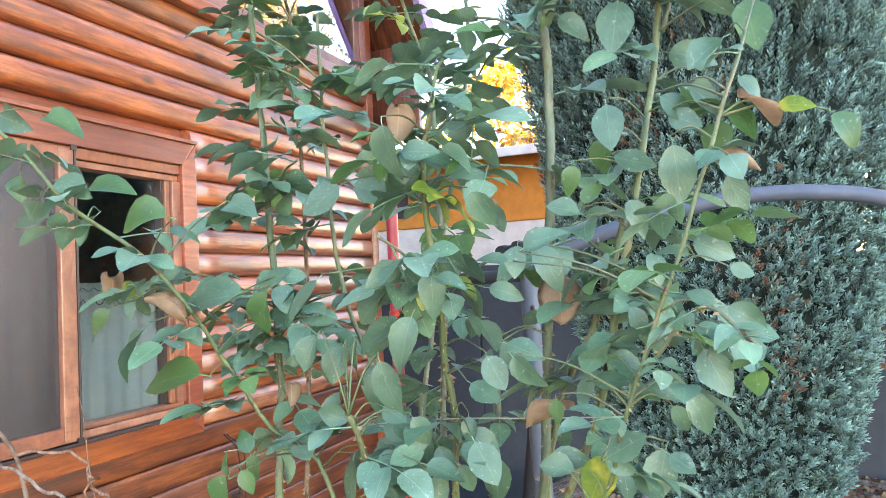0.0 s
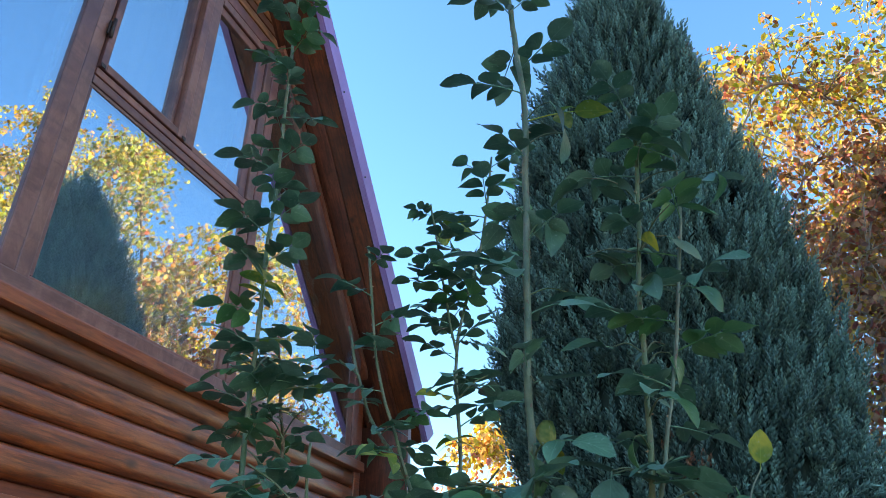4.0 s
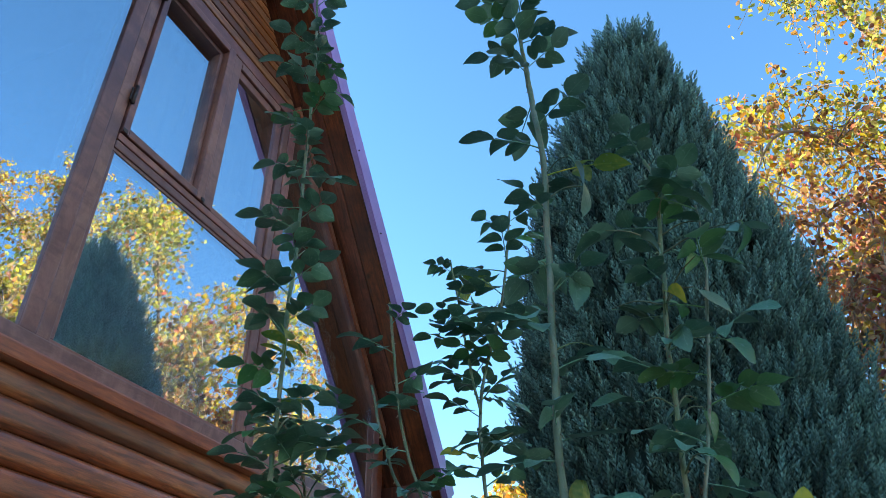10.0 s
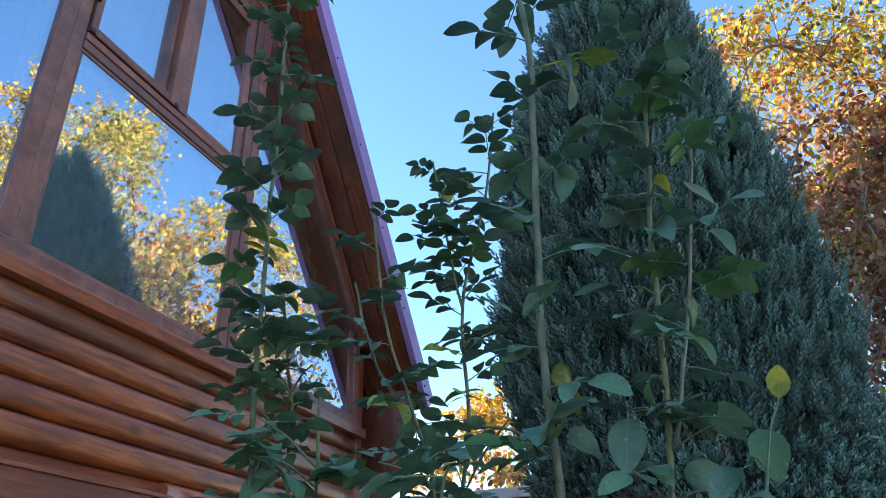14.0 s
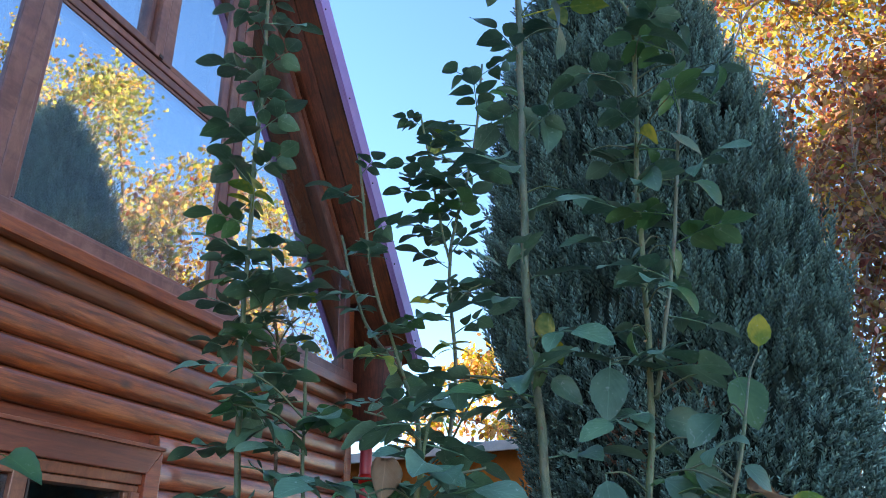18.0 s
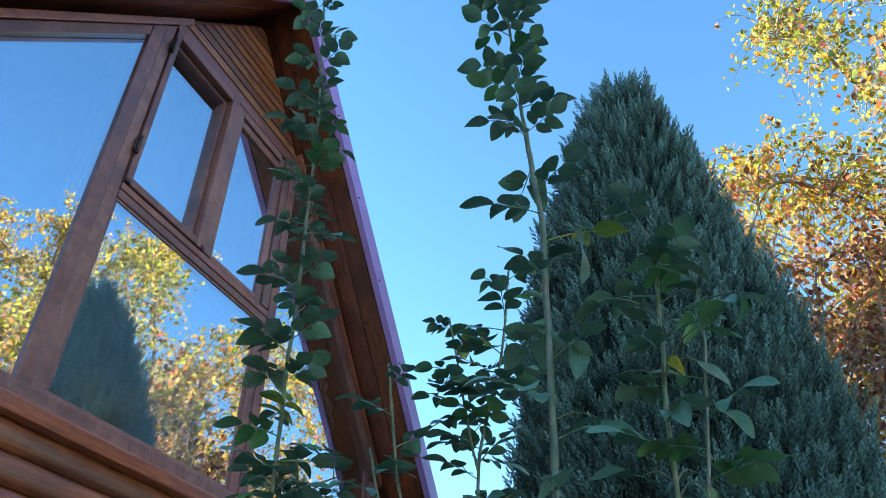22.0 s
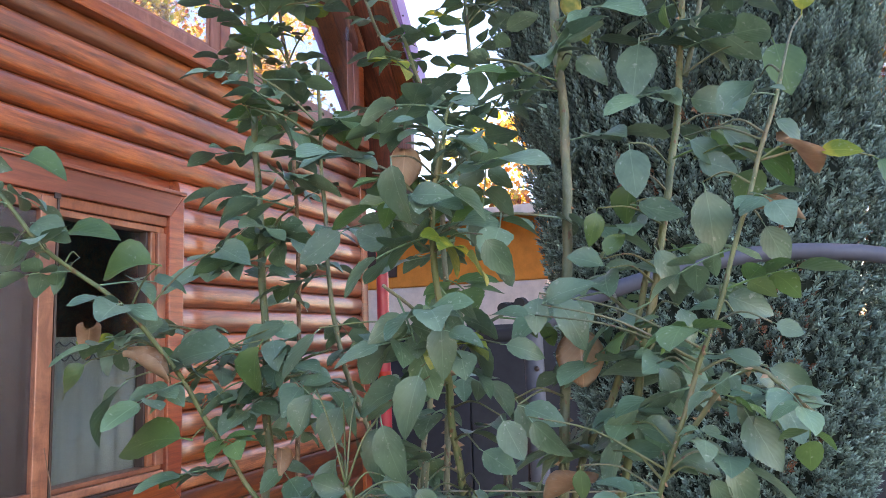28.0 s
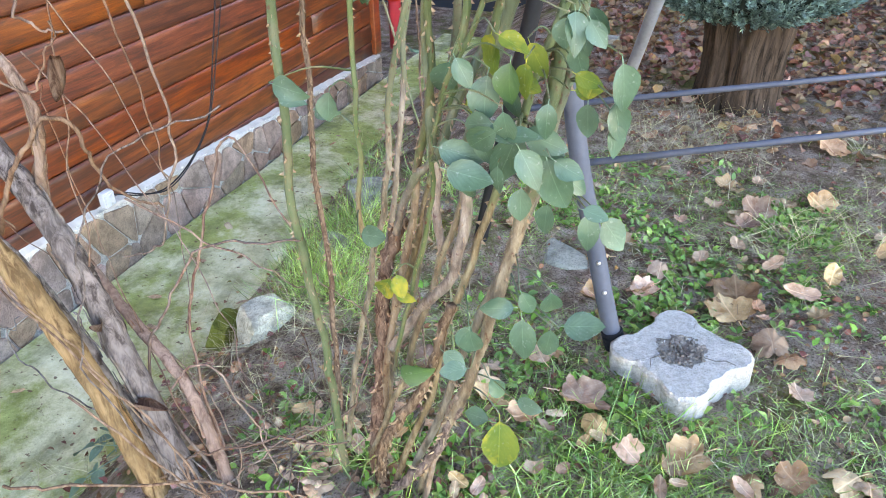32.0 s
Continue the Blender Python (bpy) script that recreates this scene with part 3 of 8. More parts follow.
def log_mesh(y0, y1, seed, bulge):
    """A siding board with a rounded face and slight waves along its length."""
    bm = bmesh.new()
    n = max(2, int((y1 - y0) / 0.14))
    rows = []
    prof = []
    for k in range(11):
        u = k / 10 * 2 - 1
        prof.append((0.010 + bulge * (1 - abs(u) ** 2.6) + (min(0.010, bulge * 2) if abs(u) < 0.95 else 0.0), LOG * (0.5 + 0.49 * u)))
    for i in range(n + 1):
        y = y0 + (y1 - y0) * i / n
        row = []
        sag = 0.0022 * noise.noise((y * 1.3, 7.0, seed))
        for x, z in prof:
            w = 0.0022 * noise.noise((y * 2.1, z * 9, seed))
            row.append(bm.verts.new((WALL_X - 0.03 + x + w, y, z + sag)))
        row.append(bm.verts.new((WALL_X - 0.05, y, LOG * 0.99)))
        row.append(bm.verts.new((WALL_X - 0.05, y, LOG * 0.01)))
        rows.append(row)
    k = len(rows[0])
    for a, b in zip(rows, rows[1:]):
        for j in range(k):
            f = bm.faces.new((a[j], b[j], b[(j + 1) % k], a[(j + 1) % k]))
            f.smooth = j < k - 3
    bm.faces.new(rows[0])
    bm.faces.new(rows[-1][::-1])
    bmesh.ops.recalc_face_normals(bm, faces=bm.faces)
    return bm


WIN_Y0, WIN_Y1, WIN_Z0, WIN_Z1 = 1.08, 2.24, 0.93, 2.054
wall = part("wall", box(WALL_X - 0.17, WALL_X - 0.05, Y0, WIN_Y0, -0.3, 2.64, 0), M_TRIM, cabin, "log wall of varnished half-round logs")
part("wall_panel", box(WALL_X - 0.17, WALL_X - 0.05, WIN_Y1, Y1, -0.3, 2.64, 0), M_TRIM, cabin)
part("wall_panel", box(WALL_X - 0.17, WALL_X - 0.05, WIN_Y0, WIN_Y1, -0.3, WIN_Z0, 0), M_TRIM, cabin)
part("wall_panel", box(WALL_X - 0.17, WALL_X - 0.05, WIN_Y0, WIN_Y1, WIN_Z1, 2.64, 0), M_TRIM, cabin)
WR = random.Random(3)
for k in range(28):
    z = 2.614 - (k + 1) * LOG
    spans = [(Y0, Y1)]
    if z + LOG > WIN_Z0 + 0.02 and z < WIN_Z1 - 0.02:
        spans = [(Y0, WIN_Y0), (WIN_Y1, Y1)]
    if z < FLAT_BELOW - LOG and k % 4 == 0:
        cut = 1.3 + 2.2 * ((k * 0.618) % 1.0)
        spans = [(Y0, cut), (cut + 0.002, Y1)]
    for a, b in spans:
        lg = part("log", log_mesh(a, b, k * 3.7 + a, 0.0022 if z < FLAT_BELOW - 0.03 else 0.016), M_BOARD if z < FLAT_BELOW - 0.03 else M_LOG, wall)
        lg.location = (WR.uniform(-0.0012, 0.0012), 0, z)

# corner board and the right end of the wall
part("corner_post", box(WALL_X - 0.2, WALL_X + 0.012, Y1, Y1 + 0.07, -0.12, 3.12, 0.008), M_TRIM, cabin)
part("end_wall", box(-7.5, WALL_X - 0.2, Y1 - 0.1, Y1, -0.3, 2.7, 0), M_LOG, cabin)
part("end_wall", box(-7.5, WALL_X - 0.17, Y0, Y0 + 0.1, -0.3, 2.7, 0), M_LOG, cabin)

# gable planks above the glazing
z = 4.737
while z < 5.42:
    half = (APEX_Z - 0.1 - z - 0.03) / PITCH
    if half > 0.03:
        bm = prism([(APEX_Y - half - 0.02, z), (APEX_Y + half + 0.02, z), (APEX_Y + half - 0.025, z + 0.053), (APEX_Y - half + 0.025, z + 0.053)], WALL_X - 0.06, WALL_X - 0.010, 0.006)
        part("plank", bm, M_PLANK, wall)
    z += 0.064
part("gable_board", prism([(1.35, 4.72), (2.65, 4.72), (2.0, 5.5)], WALL_X - 0.16, WALL_X - 0.07), M_SOFFIT, cabin)

# roof: two slabs with boarded underside, purple edge and sheet
def slope(side):
    name = "roof"
    ey = APEX_Y + side * 2.17
    ez = APEX_Z - PITCH * 2.17
    nrm = Vector((0, side * PITCH, 1)).normalized()
    def slab(x0, x1, lo, hi, run0=0.0, run1=1.0):
        pts = []
        for u, t in ((run0, lo), (run1, lo), (run1, hi), (run0, hi)):
            y = APEX_Y + (ey - APEX_Y) * u + nrm.y * t
            zz = APEX_Z + (ez - APEX_Z) * u + nrm.z * t
            if u == 0.0:
                y, zz = APEX_Y, APEX_Z + t / nrm.z
            pts.append((y, zz))
        return prism(pts, x0, x1)
    r = part(name, slab(-7.8, ROOF_X - 0.004, 0.055, 0.10), M_ROOF, cabin, "purple sheet metal roof slope")
    part("flashing", slab(ROOF_X - 0.004, ROOF_X + 0.006, -0.01, 0.112), M_PURPLE, r, "purple folded metal verge edge")
    part("flashing_lip", slab(ROOF_X - 0.03, ROOF_X - 0.004, -0.014, -0.006), M_PURPLE, r)
    for i in range(3):
        w = (ROOF_X - 0.034 - WALL_X + 0.10) / 3
        x0 = WALL_X - 0.10 + i * w
        part("soffit_board", slab(x0 + 0.002, x0 + w - 0.003, -0.012 - 0.004 * (i % 2), 0.055), M_SOFFIT, r)
    part("underlay", slab(-7.7, WALL_X - 0.11, 0.0, 0.05), M_SOFFIT, r)
    for i in range(7):
        u = 0.06 + i * 0.15
        y = APEX_Y + (ey - APEX_Y) * u + nrm.y * 0.02
        zz = APEX_Z + (ez - APEX_Z) * u + nrm.z * 0.02
        b = bmesh.new()
        bmesh.ops.create_uvsphere(b, u_segments=8, v_segments=5, radius=0.006, matrix=pose(ROOF_X + 0.008, y, zz))
        part("screw", b, M_FRAME_DARK, r)


slope(1)
slope(-1)
# batten along the wall under the right slope, and the eave's end board
for side in (1, -1):
    pts = [(APEX_Y + side * u, roof_under(APEX_Y + u) - d) for u, d in ((0.52, 0.0), (1.80, 0.0), (1.80, 0.055), (0.52, 0.055))]
    part("batten", prism(pts, WALL_X - 0.02, WALL_X + 0.03, 0.004), M_TRIM, cabin)
part("eave_board", box(-7.6, ROOF_X - 0.04, 3.95, 4.0, 2.36, 2.92, 0.004), M_SOFFIT, cabin)
part("eave_soffit", box(-7.6, ROOF_X - 0.04, Y1 + 0.005, 3.95, 2.36, 2.385, 0.003), M_SOFFIT, cabin)


# ---- windows ----
def bar(y0, y1, z0, z1, name, parent, x0=WALL_X - 0.05, x1=WALL_X + 0.02, mat=None, bevel=0.006):
    return part(name, box(x0, x1, y0, y1, z0, z1, bevel), mat or M_FRAME, parent)


def pane(points, x, name, parent, mat):
    ob = part(name, prism(points, x - 0.012, x), mat, parent)
    ob.visible_shadow = False
    return ob


def upper_window():
    w = part("upper_window", box(WALL_X - 0.05, WALL_X + 0.028, 0.05, 3.74, 2.655, 2.715, 0.006), M_FRAME, cabin, "wide brown-framed gable window reflecting sky and trees")
    part("window_sill", prism([(-0.05, 2.60), (3.78, 2.60), (3.78, 2.656), (-0.05, 2.656)], WALL_X - 0.05, WALL_X + 0.05, 0.008), M_TRIM, w)
    top = lambda y: roof_under(y) - 0.06
    # uprights
    for a, b, proud in ((1.285, 1.350, 0.022), (1.352, 1.408, 0.018)):
        part("mullion", prism([(a, 2.716), (b, 2.716), (b, min(4.735, top(b))), (a, min(4.735, top(a)))], WALL_X - 0.05, WALL_X + proud, 0.005), M_FRAME, w)
    bar(2.398, 2.458, 2.716, 3.57, "mullion", w, x1=WALL_X + 0.018)
    bar(2.461, 2.525, 2.716, 4.735, "mullion", w, x1=WALL_X + 0.022)
    bar(3.60, 3.66, 2.716, 3.22, "mullion", w, x1=WALL_X + 0.012)
    bar(3.662, 3.725, 2.716, 3.18, "mullion", w)
    bar(1.41, 2.459, 4.665, 4.735, "head", w, x1=WALL_X + 0.022)
    bar(1.41, 2.459, 3.572, 3.612, "transom", w, x1=WALL_X + 0.018)
    bar(1.41, 2.459, 3.614, 3.648, "transom", w, x1=WALL_X + 0.022)
    bar(1.41, 2.459, 3.649, 3.658, "seal", w, x0=WALL_X - 0.02, x1=WALL_X + 0.012, mat=M_FRAME_DARK, bevel=0.002)
    # glazing beads round the large pane
    for a, b, c, d in ((1.409, 2.397, 2.717, 2.732), (1.409, 2.397, 3.556, 3.571), (1.409, 1.424, 2.733, 3.555), (2.382, 2.397, 2.733, 3.555)):
        bar(a, b, c, d, "bead", w, x1=WALL_X + 0.012, bevel=0.003)
    # slanted heads of the outer bays
    for s, a, b in ((1, 2.526, 3.72), (-1, 0.3, 1.284)):
        pts = [(a, top(a) - 0.07), (b, top(b) - 0.07), (b, top(b)), (a, top(a))]
        part("slanted_head", prism(pts, WALL_X - 0.05, WALL_X + 0.02, 0.005), M_FRAME, w)
    # panes
    gx = WALL_X + 0.008
    pane([(2.52, 2.71), (3.63, 2.71), (3.63, top(3.63) - 0.06), (2.52, top(2.52) - 0.06)], gx, "pane", w, M_GLASS)
    pane([(0.3, 2.71), (1.29, 2.71), (1.29, top(1.29) - 0.06), (0.3, top(0.3) - 0.06)], gx, "pane", w, M_GLASS)
    pane([(1.41, 2.72), (2.395, 2.72), (2.395, 3.57), (1.41, 3.57)], gx, "pane", w, M_GLASS)
    # fixed light beside the sash, in a stepped frame
    pane([(1.985, 3.68), (2.36, 3.68), (2.36, 4.57), (1.985, 4.57)], WALL_X - 0.006, "pane", w, M_GLASS)
    bar(1.925, 1.988, 3.66, 4.664, "mullion", w, x1=WALL_X + 0.018)
    bar(2.352, 2.402, 3.66, 4.664, "mullion", w, x1=WALL_X + 0.006)
    bar(2.404, 2.459, 3.66, 4.664, "mullion", w, x1=WALL_X + 0.018)
    bar(1.989, 2.351, 3.66, 3.692, "rail", w, x1=WALL_X + 0.008)
    bar(1.989, 2.351, 4.56, 4.612, "rail", w, x1=WALL_X + 0.006)
    bar(1.989, 2.351, 4.614, 4.664, "rail", w, x1=WALL_X + 0.02)
    # opening sash with its own deep frame, standing proud of the fixed one
    sx0, sx1 = WALL_X - 0.06, WALL_X + 0.03
    s = part("sash", box(sx0, sx1, 1.412, 1.446, 3.652, 4.66, 0.005), M_FRAME, w, "brown opening sash")
    part("sash_rail", box(sx0, sx1, 1.446, 1.868, 3.652, 3.69, 0.005), M_FRAME, s)
    part("sash_rail", box(sx0, sx1, 1.446, 1.868, 4.618, 4.66, 0.005), M_FRAME, s)
    part("sash_stile", box(sx0, sx1, 1.868, 1.918, 3.652, 4.66, 0.005), M_FRAME, s)
    for a, b, c, d in ((1.447, 1.458, 3.692, 4.616), (1.846, 1.867, 3.692, 4.616), (1.459, 1.845, 3.692, 3.703), (1.459, 1.845, 4.592, 4.616)):
        part("bead", box(sx0, WALL_X - 0.008, a, b, c, d, 0.004), M_FRAME, s)
    pane([(1.455, 3.70), (1.85, 3.70), (1.85, 4.595), (1.455, 4.595)], WALL_X - 0.032, "sash_pane", s, M_GLASS)
    for hz in (3.80, 4.47):
        part("hinge", tube([(WALL_X + 0.04, 1.409, hz), (WALL_X + 0.04, 1.409, hz + 0.10)], 0.008, sides=10), M_FRAME_DARK, s, smooth=True)
        part("hinge_leaf", box(WALL_X + 0.0265, WALL_X + 0.034, 1.395, 1.4115, hz + 0.015, hz + 0.085, 0.002), M_FRAME_DARK, s)
    part("corner_cap", box(sx1, sx1 + 0.004, 1.413, 1.436, 3.653, 3.672, 0.001), M_FRAME_DARK, s)
    part("corner_cap", box(sx1, sx1 + 0.004, 1.895, 1.917, 3.653, 3.670, 0.001), M_FRAME_DARK, s)


upper_window()


def lower_window():
    """A window in a mitred casing: an insect screen slides before the one half, a pane fills the other."""
    ia, ib, ic, id_ = 1.155, 2.165, 1.004, 1.962
    x0, x1 = WALL_X - 0.05, WALL_X + 0.028
    w = part("lower_window", prism([(WIN_Y0, WIN_Z1), (WIN_Y1, WIN_Z1), (ib + 0.001, id_ + 0.001), (ia, id_ + 0.001)], x0, x1, 0.004), M_TRIM, cabin, "brown double window with a sliding screen and pale curtain")
    part("casing", prism([(WIN_Y1 + 0.0015, WIN_Z1 - 0.002), (WIN_Y1 + 0.0015, WIN_Z0), (ib, ic), (ib, id_)], x0, x1 - 0.001, 0.004), M_TRIM, w)
    part("casing", prism([(WIN_Y0 - 0.0015, WIN_Z1), (WIN_Y0 - 0.0015, WIN_Z0), (ia - 0.001, ic), (ia - 0.001, id_)], x0, x1 - 0.001, 0.004), M_TRIM, w)
    part("casing", prism([(WIN_Y0, WIN_Z0 - 0.002), (WIN_Y1, WIN_Z0 - 0.002), (ib - 0.001, ic - 0.001), (ia, ic - 0.001)], x0, x1, 0.004), M_TRIM, w)
    part("drip_cap", box(x1 - 0.004, x1 + 0.014, WIN_Y0, WIN_Y1, WIN_Z1 - 0.004, WIN_Z1 + 0.010, 0.003), M_TRIM, w)
    part("window_sill", box(x1 - 0.02, x1 + 0.012, ia + 0.004, ib - 0.004, ic + 0.001, ic + 0.012, 0.003), M_FRAME_DARK, w)
    for a, b, c, d, x in ((ia, ib, 1.925, id_, 0.012), (ia, ib, 1.9, 1.923, 0.0), (ia, ib, ic + 0.013, 1.042, 0.012), (ia, ib, 1.043, 1.06, 0.0), (2.122, ib, 1.061, 1.899, 0.012), (2.098, 2.121, 1.061, 1.899, 0.0), (ia, 1.21, 1.061, 1.899, 0.012), (1.678, 1.708, 1.061, 1.899, 0.0)):
        bar(a, b, c, d, "frame", w, x0=WALL_X - 0.06, x1=WALL_X + x, mat=M_FRAME_LOW, bevel=0.004)
    bar(2.088, 2.097, 1.061, 1.899, "seal", w, x0=WALL_X - 0.05, x1=WALL_X - 0.012, mat=M_FRAME_DARK, bevel=0.002)
    pane([(1.70, 1.05), (2.10, 1.05), (2.10, 1.91), (1.70, 1.91)], WALL_X - 0.035, "pane", w, M_GLASS_LOW)
    s = part("screen", prism([(1.25, 1.07), (1.61, 1.07), (1.61, 1.90), (1.25, 1.90)], WALL_X + 0.016, WALL_X + 0.018), M_SCREEN, w, "grey insect screen in a sliding frame")
    s.visible_shadow = False
    pane([(1.20, 1.05), (1.68, 1.05), (1.68, 1.91), (1.20, 1.91)], WALL_X - 0.035, "pane", w, M_GLASS_LOW)
    for a, b, c, d in ((1.211, 1.255, 1.02, 1.95), (1.612, 1.668, 1.02, 1.95), (1.256, 1.611, 1.02, 1.07), (1.256, 1.611, 1.905, 1.95)):
        part("screen_frame", box(WALL_X + 0.0125, WALL_X + 0.034, a, b, c, d, 0.004), M_FRAME_LOW, s)
    part("seal", box(WALL_X + 0.0125, WALL_X + 0.036, 1.669, 1.677, 1.02, 1.95, 0.002), M_FRAME_DARK, s)
    for z in (1.012, 1.945):
        part("corner_cap", box(WALL_X + 0.034, WALL_X + 0.04, 1.655, 1.677, z, z + 0.018, 0.001), M_FRAME_DARK, s)


lower_window()


def curtain(y0, y1, z0, z1, x, label, folds=9, mat=M_CURTAIN):
    bm = bmesh.new()
    n = folds * 8
    rows = []
    for i in range(n + 1):
        u = i / n
        row = []
        for z in (z1, (z0 + z1) / 2, z0):
            row.append(bm.verts.new((x + 0.009 * math.sin(u * folds * 2 * math.pi) + 0.004 * math.sin(u * 31), y0 + (y1 - y0) * u, z)))
        rows.append(row)
    for a, b in zip(rows, rows[1:]):
        for k in range(2):
            bm.faces.new((a[k], a[k + 1], b[k + 1], b[k]))
    bmesh.ops.solidify(bm, geom=list(bm.faces), thickness=0.003)
    ob = finish(bm, "curtain", mat, smooth=True)
    tagged(ob, label, "curtain")
    return ob


half = curtain(1.66, 2.14, 0.9, 1.52, WALL_X - 0.064, "greenish grey half curtain behind the lower window", 6, M_CURTAIN_LOW)
for row, amp in ((1.505, 0.014), (1.465, 0.022)):
    pts = [(WALL_X - 0.046, 1.67 + 0.006 * i, row - amp * abs(math.sin(i * 0.42))) for i in range(78)]
    part("lace_edge", tube(pts, 0.0022, sides=5), M_TARP, half, "dark scalloped lace edge")
curtain(1.15, 1.64, 0.9, 1.95, WALL_X - 0.064, "greenish grey curtain behind the screen", 6, M_CURTAIN_LOW)
curtain(1.38, 2.50, 2.7, 4.75, WALL_X - 0.22, "thin pale net curtain drawn across the upper window", 15)
curtain(2.6, 3.6, 2.7, 3.9, WALL_X - 0.22, "thin pale net curtain in the slanted window bay", 12)
# unseen wall added to block the low sun, then the rooms' closing walls
tagged(finish(box(-10.2, -10.0, -14.0, 15.5, -0.4, 7.5, 0.02), "wall_rear", M_CREAM), "unseen plastered wall added behind the cabin to block the low sun", "wall", kind="structure")
# dark room box behind the glass: its dimness is put into the wall colour
tagged(finish(box(-5.2, -5.1, Y0 + 0.1, Y1 - 0.1, -0.3, 5.3, 0), "wall_back", M_DARKROOM), "back wall of the cabin, coloured dark so the room looks dim", "wall", kind="structure")
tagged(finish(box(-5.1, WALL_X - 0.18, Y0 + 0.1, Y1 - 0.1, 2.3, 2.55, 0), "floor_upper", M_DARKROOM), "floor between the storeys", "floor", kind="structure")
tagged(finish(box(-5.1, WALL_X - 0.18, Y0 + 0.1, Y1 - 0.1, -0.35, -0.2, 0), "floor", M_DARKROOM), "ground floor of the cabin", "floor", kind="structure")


# ---- plinth of flat stones with pale joints ----
def build_plinth():
    rng = random.Random(11)

    def lift(y, z):
        """Its top falls gently towards the far corner."""
        return (0.075 - 0.05 * (y - 1.6)) * max(0.0, (z + 0.27) / 0.165)
    base = thing("plinth", "low plinth of brown crazy stones with pale joints", "plinth", kind="structure")
    bm = box(WALL_X - 0.2, WALL_X + 0.012, Y0, Y1 + 0.05, -0.4, -0.10, 0.004)
    for v in bm.verts:
        v.co.z += lift(v.co.y, v.co.z)
    part("joint_bed", bm, M_PLINTH_JOINT, base)
    # irregular stones: a jittered grid whose cells share corners
    cols, rows = 33, 2
    ys = [Y0 + (Y1 + 0.05 - Y0) * i / cols for i in range(cols + 1)]
    grid = {}
    for i in range(cols + 1):
        for j in range(rows + 1):
            jy = rng.uniform(-0.05, 0.05) if 0 < i < cols else 0
            jz = rng.uniform(-0.045, 0.045) if 0 < j < rows else rng.uniform(-0.012, 0.012)
            grid[i, j] = (ys[i] + jy + (0.03 if j == 1 else 0) * (0 < i < cols), -0.272 + 0.165 * j / rows + jz)
    for i in range(cols):
        for j in range(rows):
            q = [grid[i, j], grid[i + 1, j], grid[i + 1, j + 1], grid[i, j + 1]]
            cy, cz = sum(p[0] for p in q) / 4, sum(p[1] for p in q) / 4
            q = [(y, z + lift(y, z)) for y, z in q]
            cz = sum(p[1] for p in q) / 4
            pts = []
            for n in range(4):
                a, b = q[n], q[(n + 1) % 4]
                for u in (0.12, 0.5, 0.88):
                    y, z = a[0] + (b[0] - a[0]) * u, a[1] + (b[1] - a[1]) * u
                    s = 0.91 + rng.uniform(-0.03, 0.03)
                    pts.append((cy + (y - cy) * s, cz + (z - cz) * s))
            d = rng.uniform(0.004, 0.009)
            stone = prism(pts, WALL_X + 0.004, WALL_X + 0.015 + d)
            part("stone", stone, M_PLINTH, base)
    # ragged mortar lip on top
    bm = bmesh.new()
    n = 260
    prev = None
    for i in range(n + 1):
        y = Y0 + (Y1 + 0.05 - Y0) * i / n
        a = 0.012 * noise.noise((y * 13, 1, 1)) + 0.007 * noise.noise((y * 37, 1, 1))
        h = lift(y, -0.1)
        ring = [bm.verts.new((v[0], v[1], v[2] + h)) for v in ((WALL_X - 0.01, y, -0.108), (WALL_X + 0.015 + a * 0.5, y, -0.108 + a * 1.0), (WALL_X + 0.010 + a * 0.8, y, -0.099 + a * 1.0), (WALL_X - 0.012, y, -0.088 + a * 0.6))]
        if prev:
            for k in range(3):
                bm.faces.new((prev[k], prev[k + 1], ring[k + 1], ring[k]))
        prev = ring
    part("mortar_lip", bm, M_MORTAR, base, "ragged white mortar line")


build_plinth()

# ---- fixtures on the cabin ----
def downspout():
    d = thing("downspout", "bright red metal downspout at the cabin corner", "downspout", at=(0, 0, 0))
    part("pipe", tube(smooth_path([(-1.93, 3.9, -0.12), (-1.93, 3.9, 1.2), (-1.93, 3.9, 2.2), (-1.93, 3.93, 2.36)], 4), 0.036, sides=14), M_RED, d, smooth=True)
    for z in (0.15, 1.25, 2.1):
        part("collar", tube([(-1.93, 3.9, z), (-1.93, 3.9, z + 0.05)], 0.041, sides=14), M_RED, d, smooth=True)


downspout()


